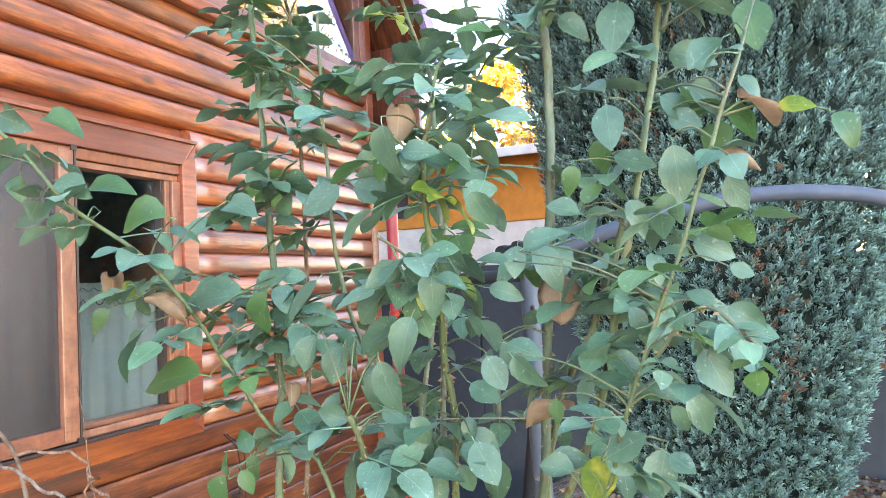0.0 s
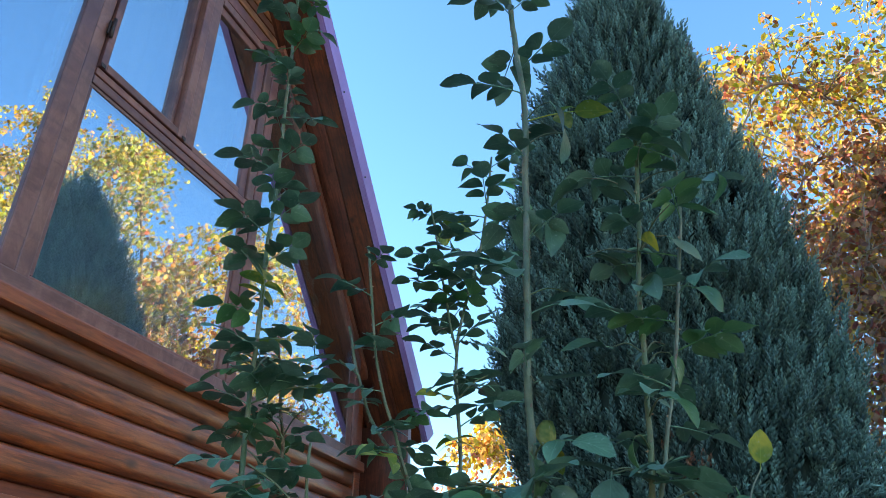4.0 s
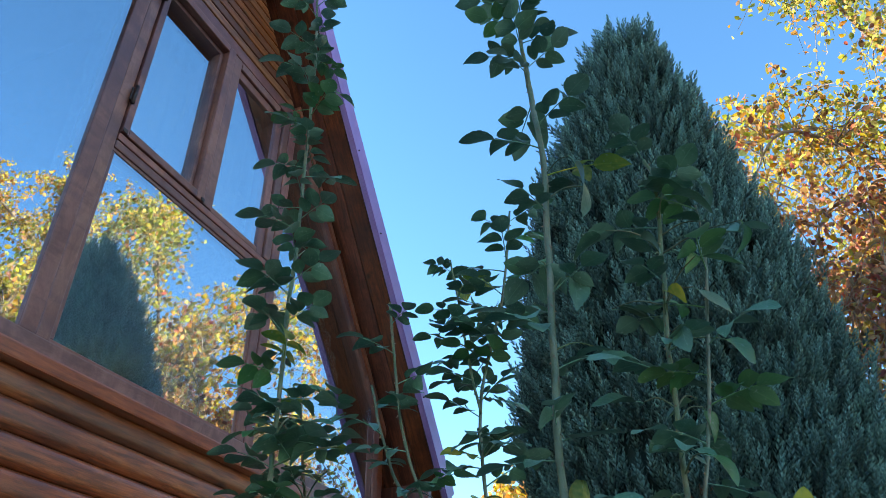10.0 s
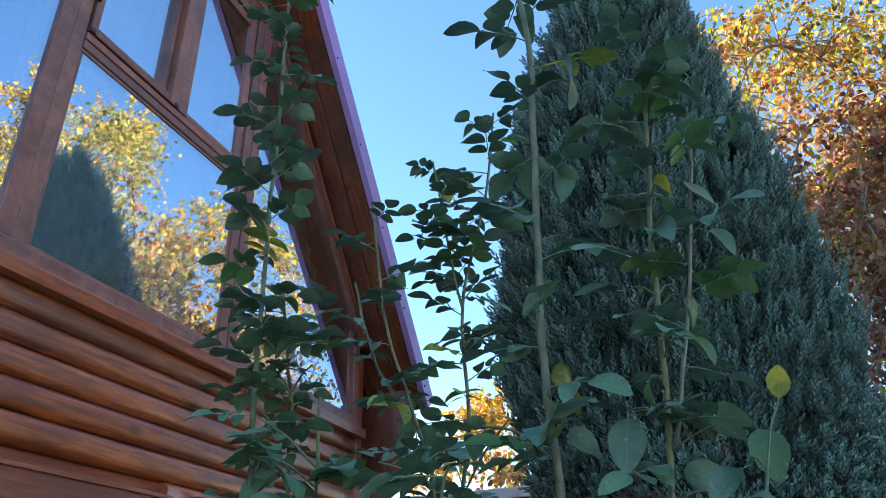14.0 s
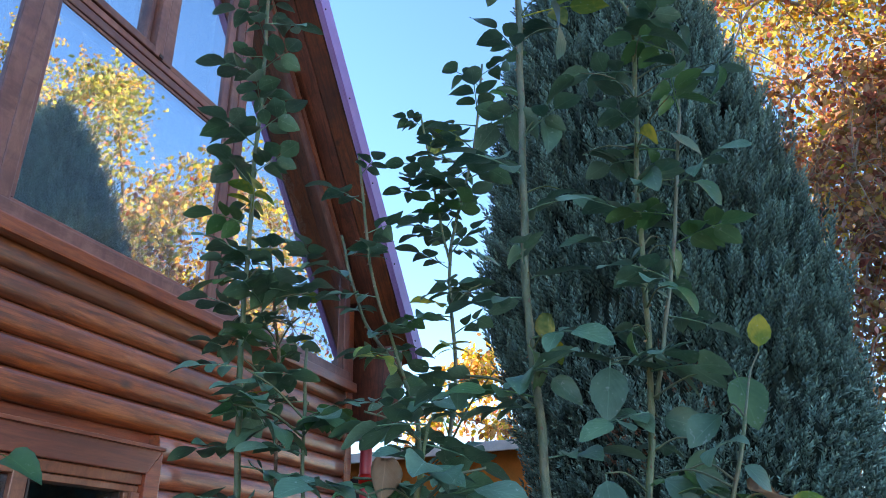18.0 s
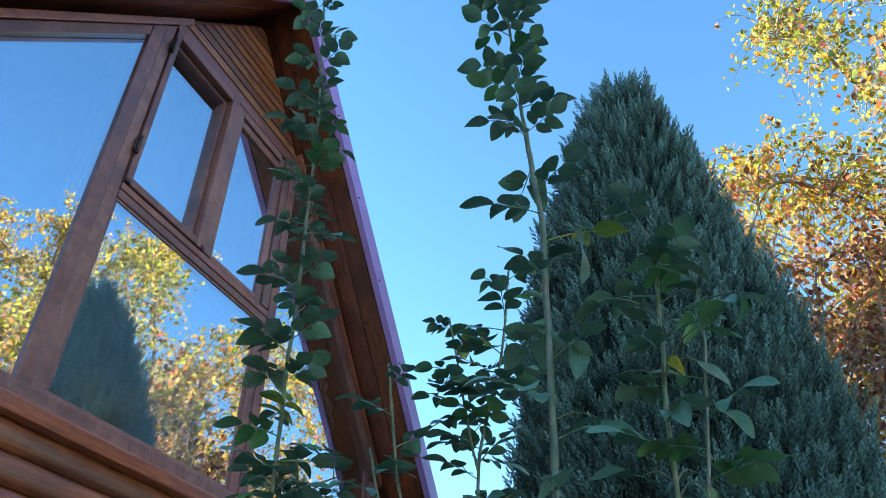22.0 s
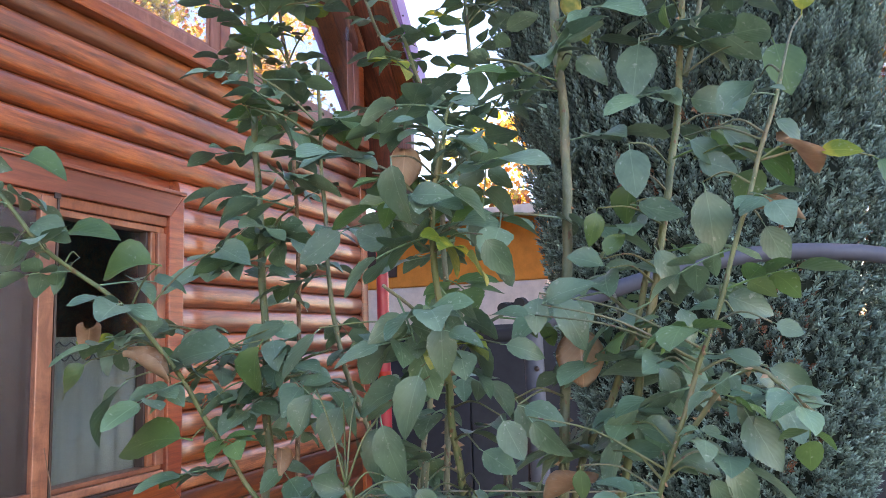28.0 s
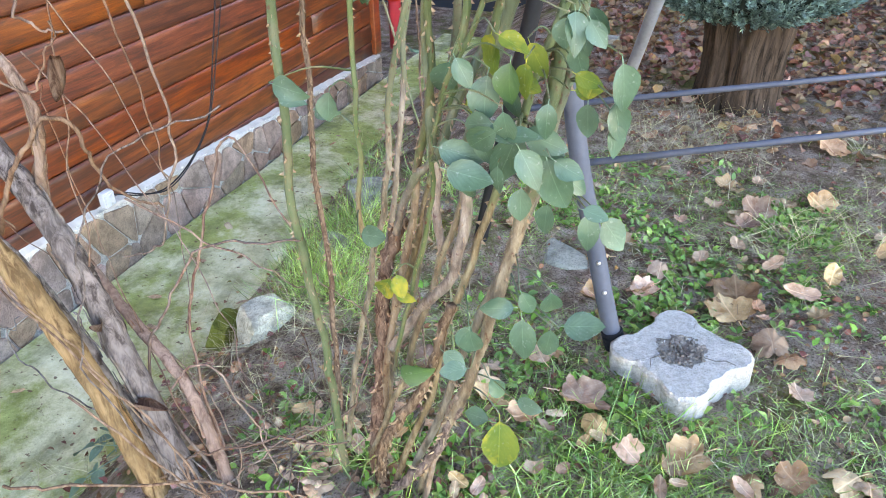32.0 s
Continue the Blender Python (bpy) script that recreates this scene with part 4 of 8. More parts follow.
def wall_cable():
    pts = [(-1.94, 2.33, 0.90), (-1.935, 2.41, 0.80), (-1.94, 2.40, 0.56), (-1.94, 2.31, 0.30), (-1.935, 2.22, 0.10), (-1.93, 2.08, -0.01), (-1.915, 1.92, -0.045), (-1.915, 1.80, -0.02), (-1.93, 1.69, 0.035)]
    c = thing("wall_cable", "black electric cable hanging down the log wall", "cable")
    part("cable", tube(smooth_path(pts, 5), 0.0028, sides=7), M_BLACK, c, smooth=True)
    part("cable", tube(smooth_path([(x + 0.014, y + 0.02 * math.sin(i), z) for i, (x, y, z) in enumerate(pts)], 5), 0.0024, sides=7), M_BLACK, c, smooth=True)
    part("clip", box(-1.955, -1.93, 2.385, 2.425, 0.63, 0.642, 0.002), M_FRAME_DARK, c)
    b = thing("junction_box", "small white plastic connector box on the plinth", "junction box")
    part("body", box(-1.957, -1.93, 1.645, 1.69, 0.0, 0.055, 0.006), M_WHITE, b)
    part("cover", box(-1.9295, -1.925, 1.649, 1.686, 0.005, 0.05, 0.002), M_WHITE, b)
    for z in (0.013, 0.042):
        part("screw", box(-1.925, -1.9225, 1.664, 1.670, z - 0.003, z + 0.003, 0.001), M_BOLT, b)


wall_cable()


# ---- neighbours ----
def neighbour():
    h = thing("neighbour_house", "orange plastered house with a reddish roof behind the garden", "house")
    part("wall", box(-9.0, -2.1, 9.0, 14.0, 2.2, 3.05, 0.02), M_ORANGE, h)
    part("lower_wall", box(-9.0, -2.12, 9.02, 13.9, -0.4, 2.2, 0.02), M_CREAM, h)
    part("window", box(-4.9, -4.2, 8.97, 9.05, 2.35, 2.85, 0.01), M_FRAME_DARK, h)
    part("roof", prism([(8.6, 3.02), (11.5, 3.25), (14.4, 3.02), (14.4, 3.1), (11.5, 3.33), (8.6, 3.1)], -9.3, -1.9), M_TILE, h)
    part("fascia", box(-9.3, -1.9, 8.55, 8.6, 2.98, 3.10, 0.01), M_CREAM, h)
    f = thing("garden_fence", "dark grey sheet fence behind the cypress", "fence")
    for i in range(14):
        x = -8.0 + i * 1.0
        part("panel", box(x, x + 0.985, 5.6, 5.63, -0.35, 1.55 + 0.03 * math.sin(i * 2.3), 0.006), M_TARP, f)
        part("post", box(x - 0.03, x + 0.03, 5.635, 5.69, -0.35, 1.6, 0.006), M_TARP, f)


neighbour()


# ---- overhead line ----
def overhead():
    o = thing("overhead_cable", "black twisted overhead power cable crossing the sky", "cable")
    base = [(-3.0, -0.3, 3.52), (-1.45, 0.39, 3.51), (-0.92, 0.63, 3.513), (-0.36, 0.85, 3.527), (0.09, 1.06, 3.514), (0.76, 1.36, 3.53), (3.2, 2.35, 3.72), (6.2, 3.5, 4.2)]
    pth = smooth_path(base, 14)
    part("strand", tube(pth, 0.0105, sides=8), M_BLACK, o, smooth=True)
    pts = [p + Vector((0.0, -0.008 * math.sin(i * 0.5), 0.010 * math.cos(i * 0.55) + 0.012 * math.exp(-((p.x + 2.2) / 1) ** 2))) for i, p in enumerate(pth)]
    part("strand", tube(pts, 0.005, sides=6), M_BLACK, o, smooth=True)
    part("joint", tube([p for p in pth if -0.62 < p.x < -0.35], 0.0135, sides=8), M_BLACK, o, smooth=True)


overhead()


# ---- the cypress ----
CYP = [(0.38, 0.18, -0.10), (0.48, 0.40, -0.12), (0.72, 0.48, -0.105), (1.04, 0.555, -0.09), (1.4, 0.62, -0.085), (2.1, 0.71, -0.105), (2.5, 0.725, -0.125), (2.95, 0.68, -0.155), (3.2, 0.65, -0.17), (3.45, 0.595, -0.163),
       (3.7, 0.545, -0.18), (4.0, 0.47, -0.165), (4.3, 0.375, -0.14), (4.6, 0.275, -0.12), (4.8, 0.19, -0.08), (5.0, 0.12, -0.09), (5.2, 0.03, -0.11)]
CYP_Y, CYP_FLAT, CYP_LEAN = 3.24, 0.58, 0.055


def cyp_at(z):
    zs, rs, cs = (np.array([c[i] for c in CYP]) for i in range(3))
    return np.interp(z, zs, rs), np.interp(z, zs, cs)


def cypress():
    rng = np.random.default_rng(5)
    t = thing("cypress", "tall blue-green columnar cypress with a fluted trunk", "cypress tree")
    bm = bmesh.new()
    rings = []
    for j in range(23):
        z = -0.12 + j * 0.04
        row = []
        for k in range(96):
            a = 2 * math.pi * k / 96
            w = a + 0.25 * noise.noise((z * 2.5, 3.0 * math.cos(a), 3.0 * math.sin(a)))
            flute = 0.05 * abs(math.sin(w * 3.5 + 0.4)) ** 0.55 - 0.03 + 0.022 * abs(math.sin(w * 8 + 1.3 * z)) ** 0.6 + 0.006 * math.sin(w * 31 + z * 9)
            r = 0.125 + flute + 0.06 * math.exp(-(z + 0.1) * 9) + 0.10 * max(0, z - 0.2)
            row.append(bm.verts.new((-0.06 + r * math.cos(a), CYP_Y + 0.12 + r * math.sin(a), z)))
        rings.append(row)
    for a, b in zip(rings, rings[1:]):
        for k in range(96):
            bm.faces.new((a[k], a[(k + 1) % 96], b[(k + 1) % 96], b[k]))
    part("trunk", bm, M_BARK, t, "fluted stringy brown trunk", smooth=True)
    # near-black shell that closes the crown and stands in for its shaded inside
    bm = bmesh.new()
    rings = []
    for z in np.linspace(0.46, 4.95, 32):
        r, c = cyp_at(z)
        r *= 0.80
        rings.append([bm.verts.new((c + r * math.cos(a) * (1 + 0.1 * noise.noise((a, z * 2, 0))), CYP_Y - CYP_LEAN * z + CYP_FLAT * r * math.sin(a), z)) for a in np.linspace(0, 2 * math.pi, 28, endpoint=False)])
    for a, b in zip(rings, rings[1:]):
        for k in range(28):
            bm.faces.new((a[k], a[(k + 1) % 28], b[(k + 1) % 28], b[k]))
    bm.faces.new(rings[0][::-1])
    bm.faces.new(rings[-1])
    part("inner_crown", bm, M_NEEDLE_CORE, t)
    # plumes: a feather of small scales round a tip, made of slim leaves in several planes
    pv, pf, pu = [], [], []
    for i in range(26):
        u = i / 25
        h = -0.05 + 0.92 * u
        a = i * 2.4
        ln = 0.25 * (1 - 0.5 * u)
        out = Vector((math.cos(a), 0, math.sin(a)))
        d = (out * (0.75 - 0.3 * u) + Vector((0, 1, 0))).normalized()
        s = d.cross(out).normalized() * 0.046 * (1.15 - 0.4 * u)
        n = d.cross(s).normalized() * 0.015
        p0 = Vector((0, h, 0)) + out * 0.10 * math.sin(math.pi * min(1, 0.3 + 0.7 * u)) * (1 - u * 0.7)
        k = len(pv)
        pv += [p0, p0 + d * ln * 0.5 + s + n, p0 + d * ln, p0 + d * ln * 0.5 - s + n]
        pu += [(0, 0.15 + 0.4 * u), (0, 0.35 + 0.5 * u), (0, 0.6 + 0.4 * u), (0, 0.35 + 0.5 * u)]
        pf += [(k, k + 1, k + 2), (k, k + 2, k + 3)]
    pv, pf, pu = np.array([tuple(v) for v in pv]), np.array(pf), np.array(pu)
    # small sprays that clothe the lower crown, pointing every way
    lv, lf, lu = [], [], []
    for i in range(11):
        u = i / 10
        q = i * 2.4
        o = Vector((math.cos(q), 0, math.sin(q)))
        d = (o * (0.9 - 0.5 * u) + Vector((0, 0.9, 0))).normalized()
        w = d.cross(o).normalized() * 0.10 * (1.1 - 0.4 * u)
        p0 = Vector((0, 0.75 * u, 0))
        k = len(lv)
        lv += [p0, p0 + d * 0.22 + w, p0 + d * 0.46, p0 + d * 0.22 - w]
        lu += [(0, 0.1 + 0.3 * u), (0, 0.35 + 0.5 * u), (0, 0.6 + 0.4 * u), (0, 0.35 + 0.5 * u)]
        lf += [(k, k + 1, k + 2), (k, k + 2, k + 3)]
    lv, lf, lu = np.array([tuple(v) for v in lv]), np.array(lf), np.array(lu)
    n = 15000
    z = rng.uniform(0.38, 2.35, n * 2)
    z = z[rng.random(n * 2) < np.clip((2.4 - z) / 0.7, 0, 1)][:n]
    r, c = cyp_at(z)
    a = rng.uniform(0, 2 * np.pi, len(z))
    lump = np.array([0.07 * noise.noise((2.6 * math.cos(q), 2.6 * math.sin(q), w * 1.7)) + 0.06 * noise.noise((9 * math.cos(q), 9 * math.sin(q), w * 6)) for q, w in zip(a, z)])
    rr = r * (0.965 + lump) - 0.07 * rng.random(len(z)) ** 1.6
    p = np.stack([c + rr * np.cos(a), CYP_Y - CYP_LEAN * z + CYP_FLAT * rr * np.sin(a), z], 1)
    out = np.stack([np.cos(a), np.sin(a), np.zeros_like(a)], 1)
    ahead = out * rng.uniform(0.5, 1.2, len(z))[:, None] + np.array([0, 0, 0.8]) + rng.normal(0, 0.38, (len(z), 3))
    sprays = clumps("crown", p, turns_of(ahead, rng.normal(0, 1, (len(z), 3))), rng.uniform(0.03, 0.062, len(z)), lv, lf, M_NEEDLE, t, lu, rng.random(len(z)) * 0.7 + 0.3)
    tagged(sprays, "short dense lower sprays", kind="stuff")
    # flame-shaped tufts, each a bundle of plumes that share a root and a shade
    n = 3300
    z = rng.uniform(1.7, 4.98, n * 4)
    r, c = cyp_at(z)
    keep = rng.random(n * 4) < (r + 0.05) / 0.9 * np.clip((z - 1.6) / 0.8, 0, 1)
    z, r, c = z[keep][:n], r[keep][:n], c[keep][:n]
    a = rng.uniform(0, 2 * np.pi, len(z))
    lump = np.array([noise.noise((2.6 * math.cos(q), 2.6 * math.sin(q), w * 1.5)) + 0.8 * noise.noise((6 * math.cos(q), 6 * math.sin(q), w * 3.5)) for q, w in zip(a, z)])
    low = np.clip((2.2 - z) / 0.8, 0, 1)
    m = 5
    z, r, c, a, lump, low = (np.repeat(q, m) for q in (z, r, c, a, lump, low))
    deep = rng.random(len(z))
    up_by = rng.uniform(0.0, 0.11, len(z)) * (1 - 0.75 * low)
    # plumes low in a tuft are toned darker for the shade of the gaps
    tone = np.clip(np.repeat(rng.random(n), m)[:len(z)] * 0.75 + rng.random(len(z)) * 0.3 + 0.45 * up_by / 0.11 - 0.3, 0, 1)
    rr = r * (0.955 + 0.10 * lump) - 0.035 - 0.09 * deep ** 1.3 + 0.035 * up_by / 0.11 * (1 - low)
    side_off = rng.normal(0, 0.024, (len(z), 3)) * (1 + 0.9 * low)[:, None]
    zz = z + up_by - 0.03
    p = np.stack([c + rr * np.cos(a), CYP_Y - CYP_LEAN * zz + CYP_FLAT * rr * np.sin(a), zz], 1) + side_off
    out = np.stack([np.cos(a), np.sin(a), np.zeros_like(a)], 1)
    ahead = out * (rng.uniform(0.2, 0.6, len(z)) + 0.35 * low)[:, None] + np.array([0, 0, 1.0]) + rng.normal(0, 0.11, (len(z), 3)) * (1 + low)[:, None]
    size = rng.uniform(0.085, 0.145, len(z)) * (1 - 0.45 * low)
    sel = zz < 5.1 - size * 0.6
    p, ahead, size, tone = p[sel], ahead[sel], size[sel], tone[sel]
    side = rng.normal(0, 1, (len(p), 3))
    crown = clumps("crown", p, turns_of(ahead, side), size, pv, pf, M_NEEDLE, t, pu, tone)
    tagged(crown, "dense blue-green scale foliage", kind="stuff")
    # a few brown dead patches
    sel = []
    for zc, ac, w in ((1.50, -1.2, 0.16), (1.3, -1.3, 0.13), (2.2, -1.5, 0.07), (2.0, -1.9, 0.08), (4.3, -0.3, 0.06), (1.05, -1.1, 0.07)):
        for _ in range(26):
            zz, aa = zc + rng.normal(0, w * 0.9), ac + rng.normal(0, w)
            q, cc = cyp_at(zz)
            q = q * rng.uniform(0.9, 1.0)
            sel.append((cc + q * math.cos(aa), CYP_Y - CYP_LEAN * zz + CYP_FLAT * q * math.sin(aa), zz, aa))
    sel = np.array(sel)
    out = np.stack([np.cos(sel[:, 3]), np.sin(sel[:, 3]), rng.normal(0.4, 0.4, len(sel))], 1)
    dead = clumps("dead_sprays", sel[:, :3], turns_of(out, rng.normal(0, 1, out.shape)), rng.uniform(0.035, 0.075, len(sel)), pv, pf, M_NEEDLE_DEAD, t, pu)
    tagged(dead, "brown dead sprays", kind="stuff")


cypress()

# a leaf of two folded halves, y from stalk to tip
LEAF_V = np.array([(0, 0, 0), (-0.3, 0.32, 0.07), (0, 0.5, 0), (0.3, 0.32, 0.07), (-0.26, 0.68, 0.04), (0.26, 0.68, 0.04), (0, 1.0, -0.12)])
LEAF_F = np.array([(0, 2, 1), (0, 3, 2), (1, 2, 4), (3, 5, 2), (4, 2, 6), (2, 5, 6)])
LEAF_UV = np.array([(0, 0), (-1, 0.32), (0, 0.5), (1, 0.32), (-0.9, 0.68), (0.9, 0.68), (0, 1.0)])


def autumn_tree(name, label, foot, height, spread, leaves, seed, mats, droop=0.3, first=0.3, leaf=(0.05, 0.09), limbs=11, lean=(0, 0)):
    rng = np.random.default_rng(seed)
    pr = random.Random(seed)
    t = thing(name, label, "tree", at=(0, 0, 0))
    foot = Vector(foot)
    top = foot + Vector((lean[0], lean[1], height))
    trunk = [foot.lerp(top, u) + Vector((pr.uniform(-0.1, 0.1) * height * 0.12, pr.uniform(-0.1, 0.1) * height * 0.12, 0)) * (u > 0) for u in np.linspace(0, 1, 7)]
    trunk_path = smooth_path(trunk, 5)
    part("trunk", tube(trunk_path, 0.02 * height, 0.006, 9), M_TREE_BARK, t, smooth=True)
    tips = []
    bm_twigs = bmesh.new()
    for i in range(limbs):
        u = first + (0.97 - first) * (i + pr.random() * 0.6) / limbs
        p = trunk_path[int(u * (len(trunk_path) - 1))]
        a = i * 2.4 + pr.uniform(-0.5, 0.5)
        ln = spread * (1.15 - 0.75 * abs(u - 0.55)) * pr.uniform(0.7, 1.1)
        d = Vector((math.cos(a), math.sin(a), pr.uniform(0.25, 0.75)))
        limb = smooth_path([p, p + d * ln * 0.4, p + d * ln * 0.75 + Vector((0, 0, -0.05 * ln)), p + d * ln + Vector((0, 0, -droop * ln))], 5)
        part("limb", tube(limb, 0.006 * height * (1.1 - 0.6 * u), 0.005, 6), M_TREE_BARK, t, smooth=True)
        for j in range(3, len(limb)):
            for _ in range(5):
                q = limb[j]
                dd = Vector((pr.gauss(0, 1), pr.gauss(0, 1), pr.gauss(0.1, 0.7))).normalized()
                tl = ln * pr.uniform(0.18, 0.42)
                tw = smooth_path([q, q + dd * tl * 0.5 + Vector((0, 0, 0.04)), q + dd * tl + Vector((0, 0, -droop * tl * 0.8))], 4)
                tube(tw, 0.006, 0.002, 4, bm_twigs, cap=False)
                tips.append((tw, tl))
    twigs = part("twig_mass", bm_twigs, M_TREE_BARK, t)
    tagged(twigs, kind="stuff")
    pts, ah = [], []
    for _ in range(leaves):
        tw, tl = tips[int(rng.integers(len(tips)))]
        u = rng.random() ** 0.7 * (len(tw) - 1.001)
        i = int(u)
        q = tw[i].lerp(tw[i + 1], u - i)
        pts.append(q + Vector(rng.normal(0, 0.045, 3)))
        ah.append(rng.normal(0, 0.7, 3) + np.array([0, 0, -0.7]))
    pts, ah = np.array([tuple(p) for p in pts]), np.array(ah)
    zr = (pts[:, 2] - foot.z) / height + rng.normal(0, 0.14, len(pts))
    cuts = np.linspace(0, 1, len(mats) + 1)
    edges = np.quantile(zr, cuts)
    for i, m in enumerate(mats):
        sel = (zr >= edges[i]) & (zr <= edges[i + 1])
        ob = clumps("foliage", pts[sel], turns_of(ah[sel], rng.normal(0, 1, (sel.sum(), 3))), rng.uniform(*leaf, sel.sum()), LEAF_V, LEAF_F, m, t, LEAF_UV)
        tagged(ob, kind="stuff")


autumn_tree("autumn_tree", "russet and gold autumn tree hung with dry vines", (2.7, 6.3, -0.1), 7.6, 2.5, 52000, 21, [M_RUSSET, M_RUSSET, M_GOLD, M_RUSSET, M_GOLD, M_YELLOWGREEN], 0.55, 0.14, (0.035, 0.08), 30, (-0.3, -0.2))
autumn_tree("vine_thicket", "dense brown thicket of dry climbing vines", (2.6, 5.6, -0.1), 5.9, 1.9, 42000, 44, [M_LITTER_FAR, M_RUSSET, M_LITTER_FAR, M_RUSSET], 0.7, 0.1, (0.035, 0.075), 30, (-0.2, 0))
autumn_tree("autumn_tree", "tall yellow-green tree beyond the garden fence", (6.2, 6.4, -0.1), 11.2, 2.8, 74000, 8, [M_GOLD, M_GOLD, M_YELLOWGREEN, M_GOLD], 0.35, 0.2, (0.038, 0.082), 24, (-0.3, 0.2))
autumn_tree("autumn_tree", "golden tree far behind the neighbour house", (-3.4, 17.0, -0.1), 7.6, 2.9, 7000, 33, [M_RUSSET, M_GOLD, M_GOLD], 0.3, 0.3, (0.12, 0.2), 11)


# ---- the swing frame of bent tubes and its concrete block ----
def swing_frame():
    s = thing("garden_swing_frame", "grey-blue tubular garden swing frame with bent top tube", "swing frame")
    leg = part("leg", tube(smooth_path([(-0.235, 1.56, 0.0), (-0.30, 1.565, 0.22), (-0.40, 1.58, 0.61), (-0.435, 1.59, 1.05), (-0.443, 1.6, 1.53)], 8), 0.0215, sides=18), M_STEEL, s, smooth=True)
    cap = bmesh.new()
    for i in range(4):
        a = Vector((-0.235, 1.56, 0.0)).lerp(Vector((-0.30, 1.565, 0.22)), 0.02 + i * 0.055)
        b = Vector((-0.235, 1.56, 0.0)).lerp(Vector((-0.30, 1.565, 0.22)), 0.065 + i * 0.055)
        tube([a, b], 0.027, 0.0265, 18, cap)
    part("rubber_foot", cap, M_BLACK, leg, "ribbed black rubber foot", smooth=False)
    for u in (0.55, 0.8):
        p = Vector((-0.235, 1.56, 0.0)).lerp(Vector((-0.30, 1.565, 0.22)), u * 1.4)
        b = bmesh.new()
        bmesh.ops.create_uvsphere(b, u_segments=10, v_segments=6, radius=0.0055, matrix=pose(p.x + 0.008, p.y - 0.021, p.z))
        part("bolt", b, M_BOLT, leg, smooth=True)
    for z in (1.40, 1.48):
        b = bmesh.new()
        bmesh.ops.create_uvsphere(b, u_segments=10, v_segments=6, radius=0.006, matrix=pose(-0.432, 1.578, z))
        part("bolt", b, M_FRAME_DARK, leg, smooth=True)
    part("top_tube", tube(smooth_path([(-0.43, 1.60, 1.49), (-0.35, 1.62, 1.535), (-0.19, 1.65, 1.585), (-0.03, 1.69, 1.618), (0.06, 1.72, 1.627), (0.17, 1.75, 1.624), (0.31, 1.80, 1.602), (0.7, 1.94, 1.49)], 8), 0.0175, sides=18), M_STEEL, s, smooth=True)
    br = part("bracket", box(-0.50, -0.425, 1.575, 1.625, 1.515, 1.545, 0.008), M_BLACK, s, "black plastic corner bracket")
    part("knob", tube([(-0.49, 1.57, 1.53), (-0.49, 1.54, 1.53)], 0.016, 0.013, 12), M_BLACK, br)
    part("knob", tube([(-0.455, 1.57, 1.54), (-0.455, 1.545, 1.54)], 0.014, 0.012, 12), M_BLACK, br)
    part("cross_tube", tube([(-0.46, 1.6, 1.475), (-0.72, 1.74, 1.47)], 0.016, sides=12), M_TARP, s, smooth=True)
    part("back_leg", tube(smooth_path([(-0.72, 1.9, -0.05), (-0.622, 1.9, 0.5), (-0.53, 1.88, 1.03), (-0.48, 1.75, 1.45)], 6), 0.0215, sides=16), M_BLACK, s, "black rear leg tube", smooth=True)
    for a, b in (((-0.37, 1.575, 0.475), (1.0, 2.51, 0.475)), ((-0.56, 1.775, 0.50), (1.1, 2.92, 0.50))):
        part("seat_rail", tube([a, b], 0.0078, sides=12), M_STEEL, s, smooth=True)
    part("side_brace", tube([(-0.392, 1.60, 0.47), (-0.352, 1.60, 0.40), (-0.305, 1.585, 0.26)], 0.006, sides=10), M_STEEL, s, smooth=True)
    part("far_leg", tube(smooth_path([(-0.53, 3.22, -0.02), (-0.39, 2.88, 0.52), (-0.36, 2.81, 0.66)], 5), 0.024, sides=14), M_STEEL_LIGHT, s, "worn pale grey tube leg", smooth=True)


swing_frame()


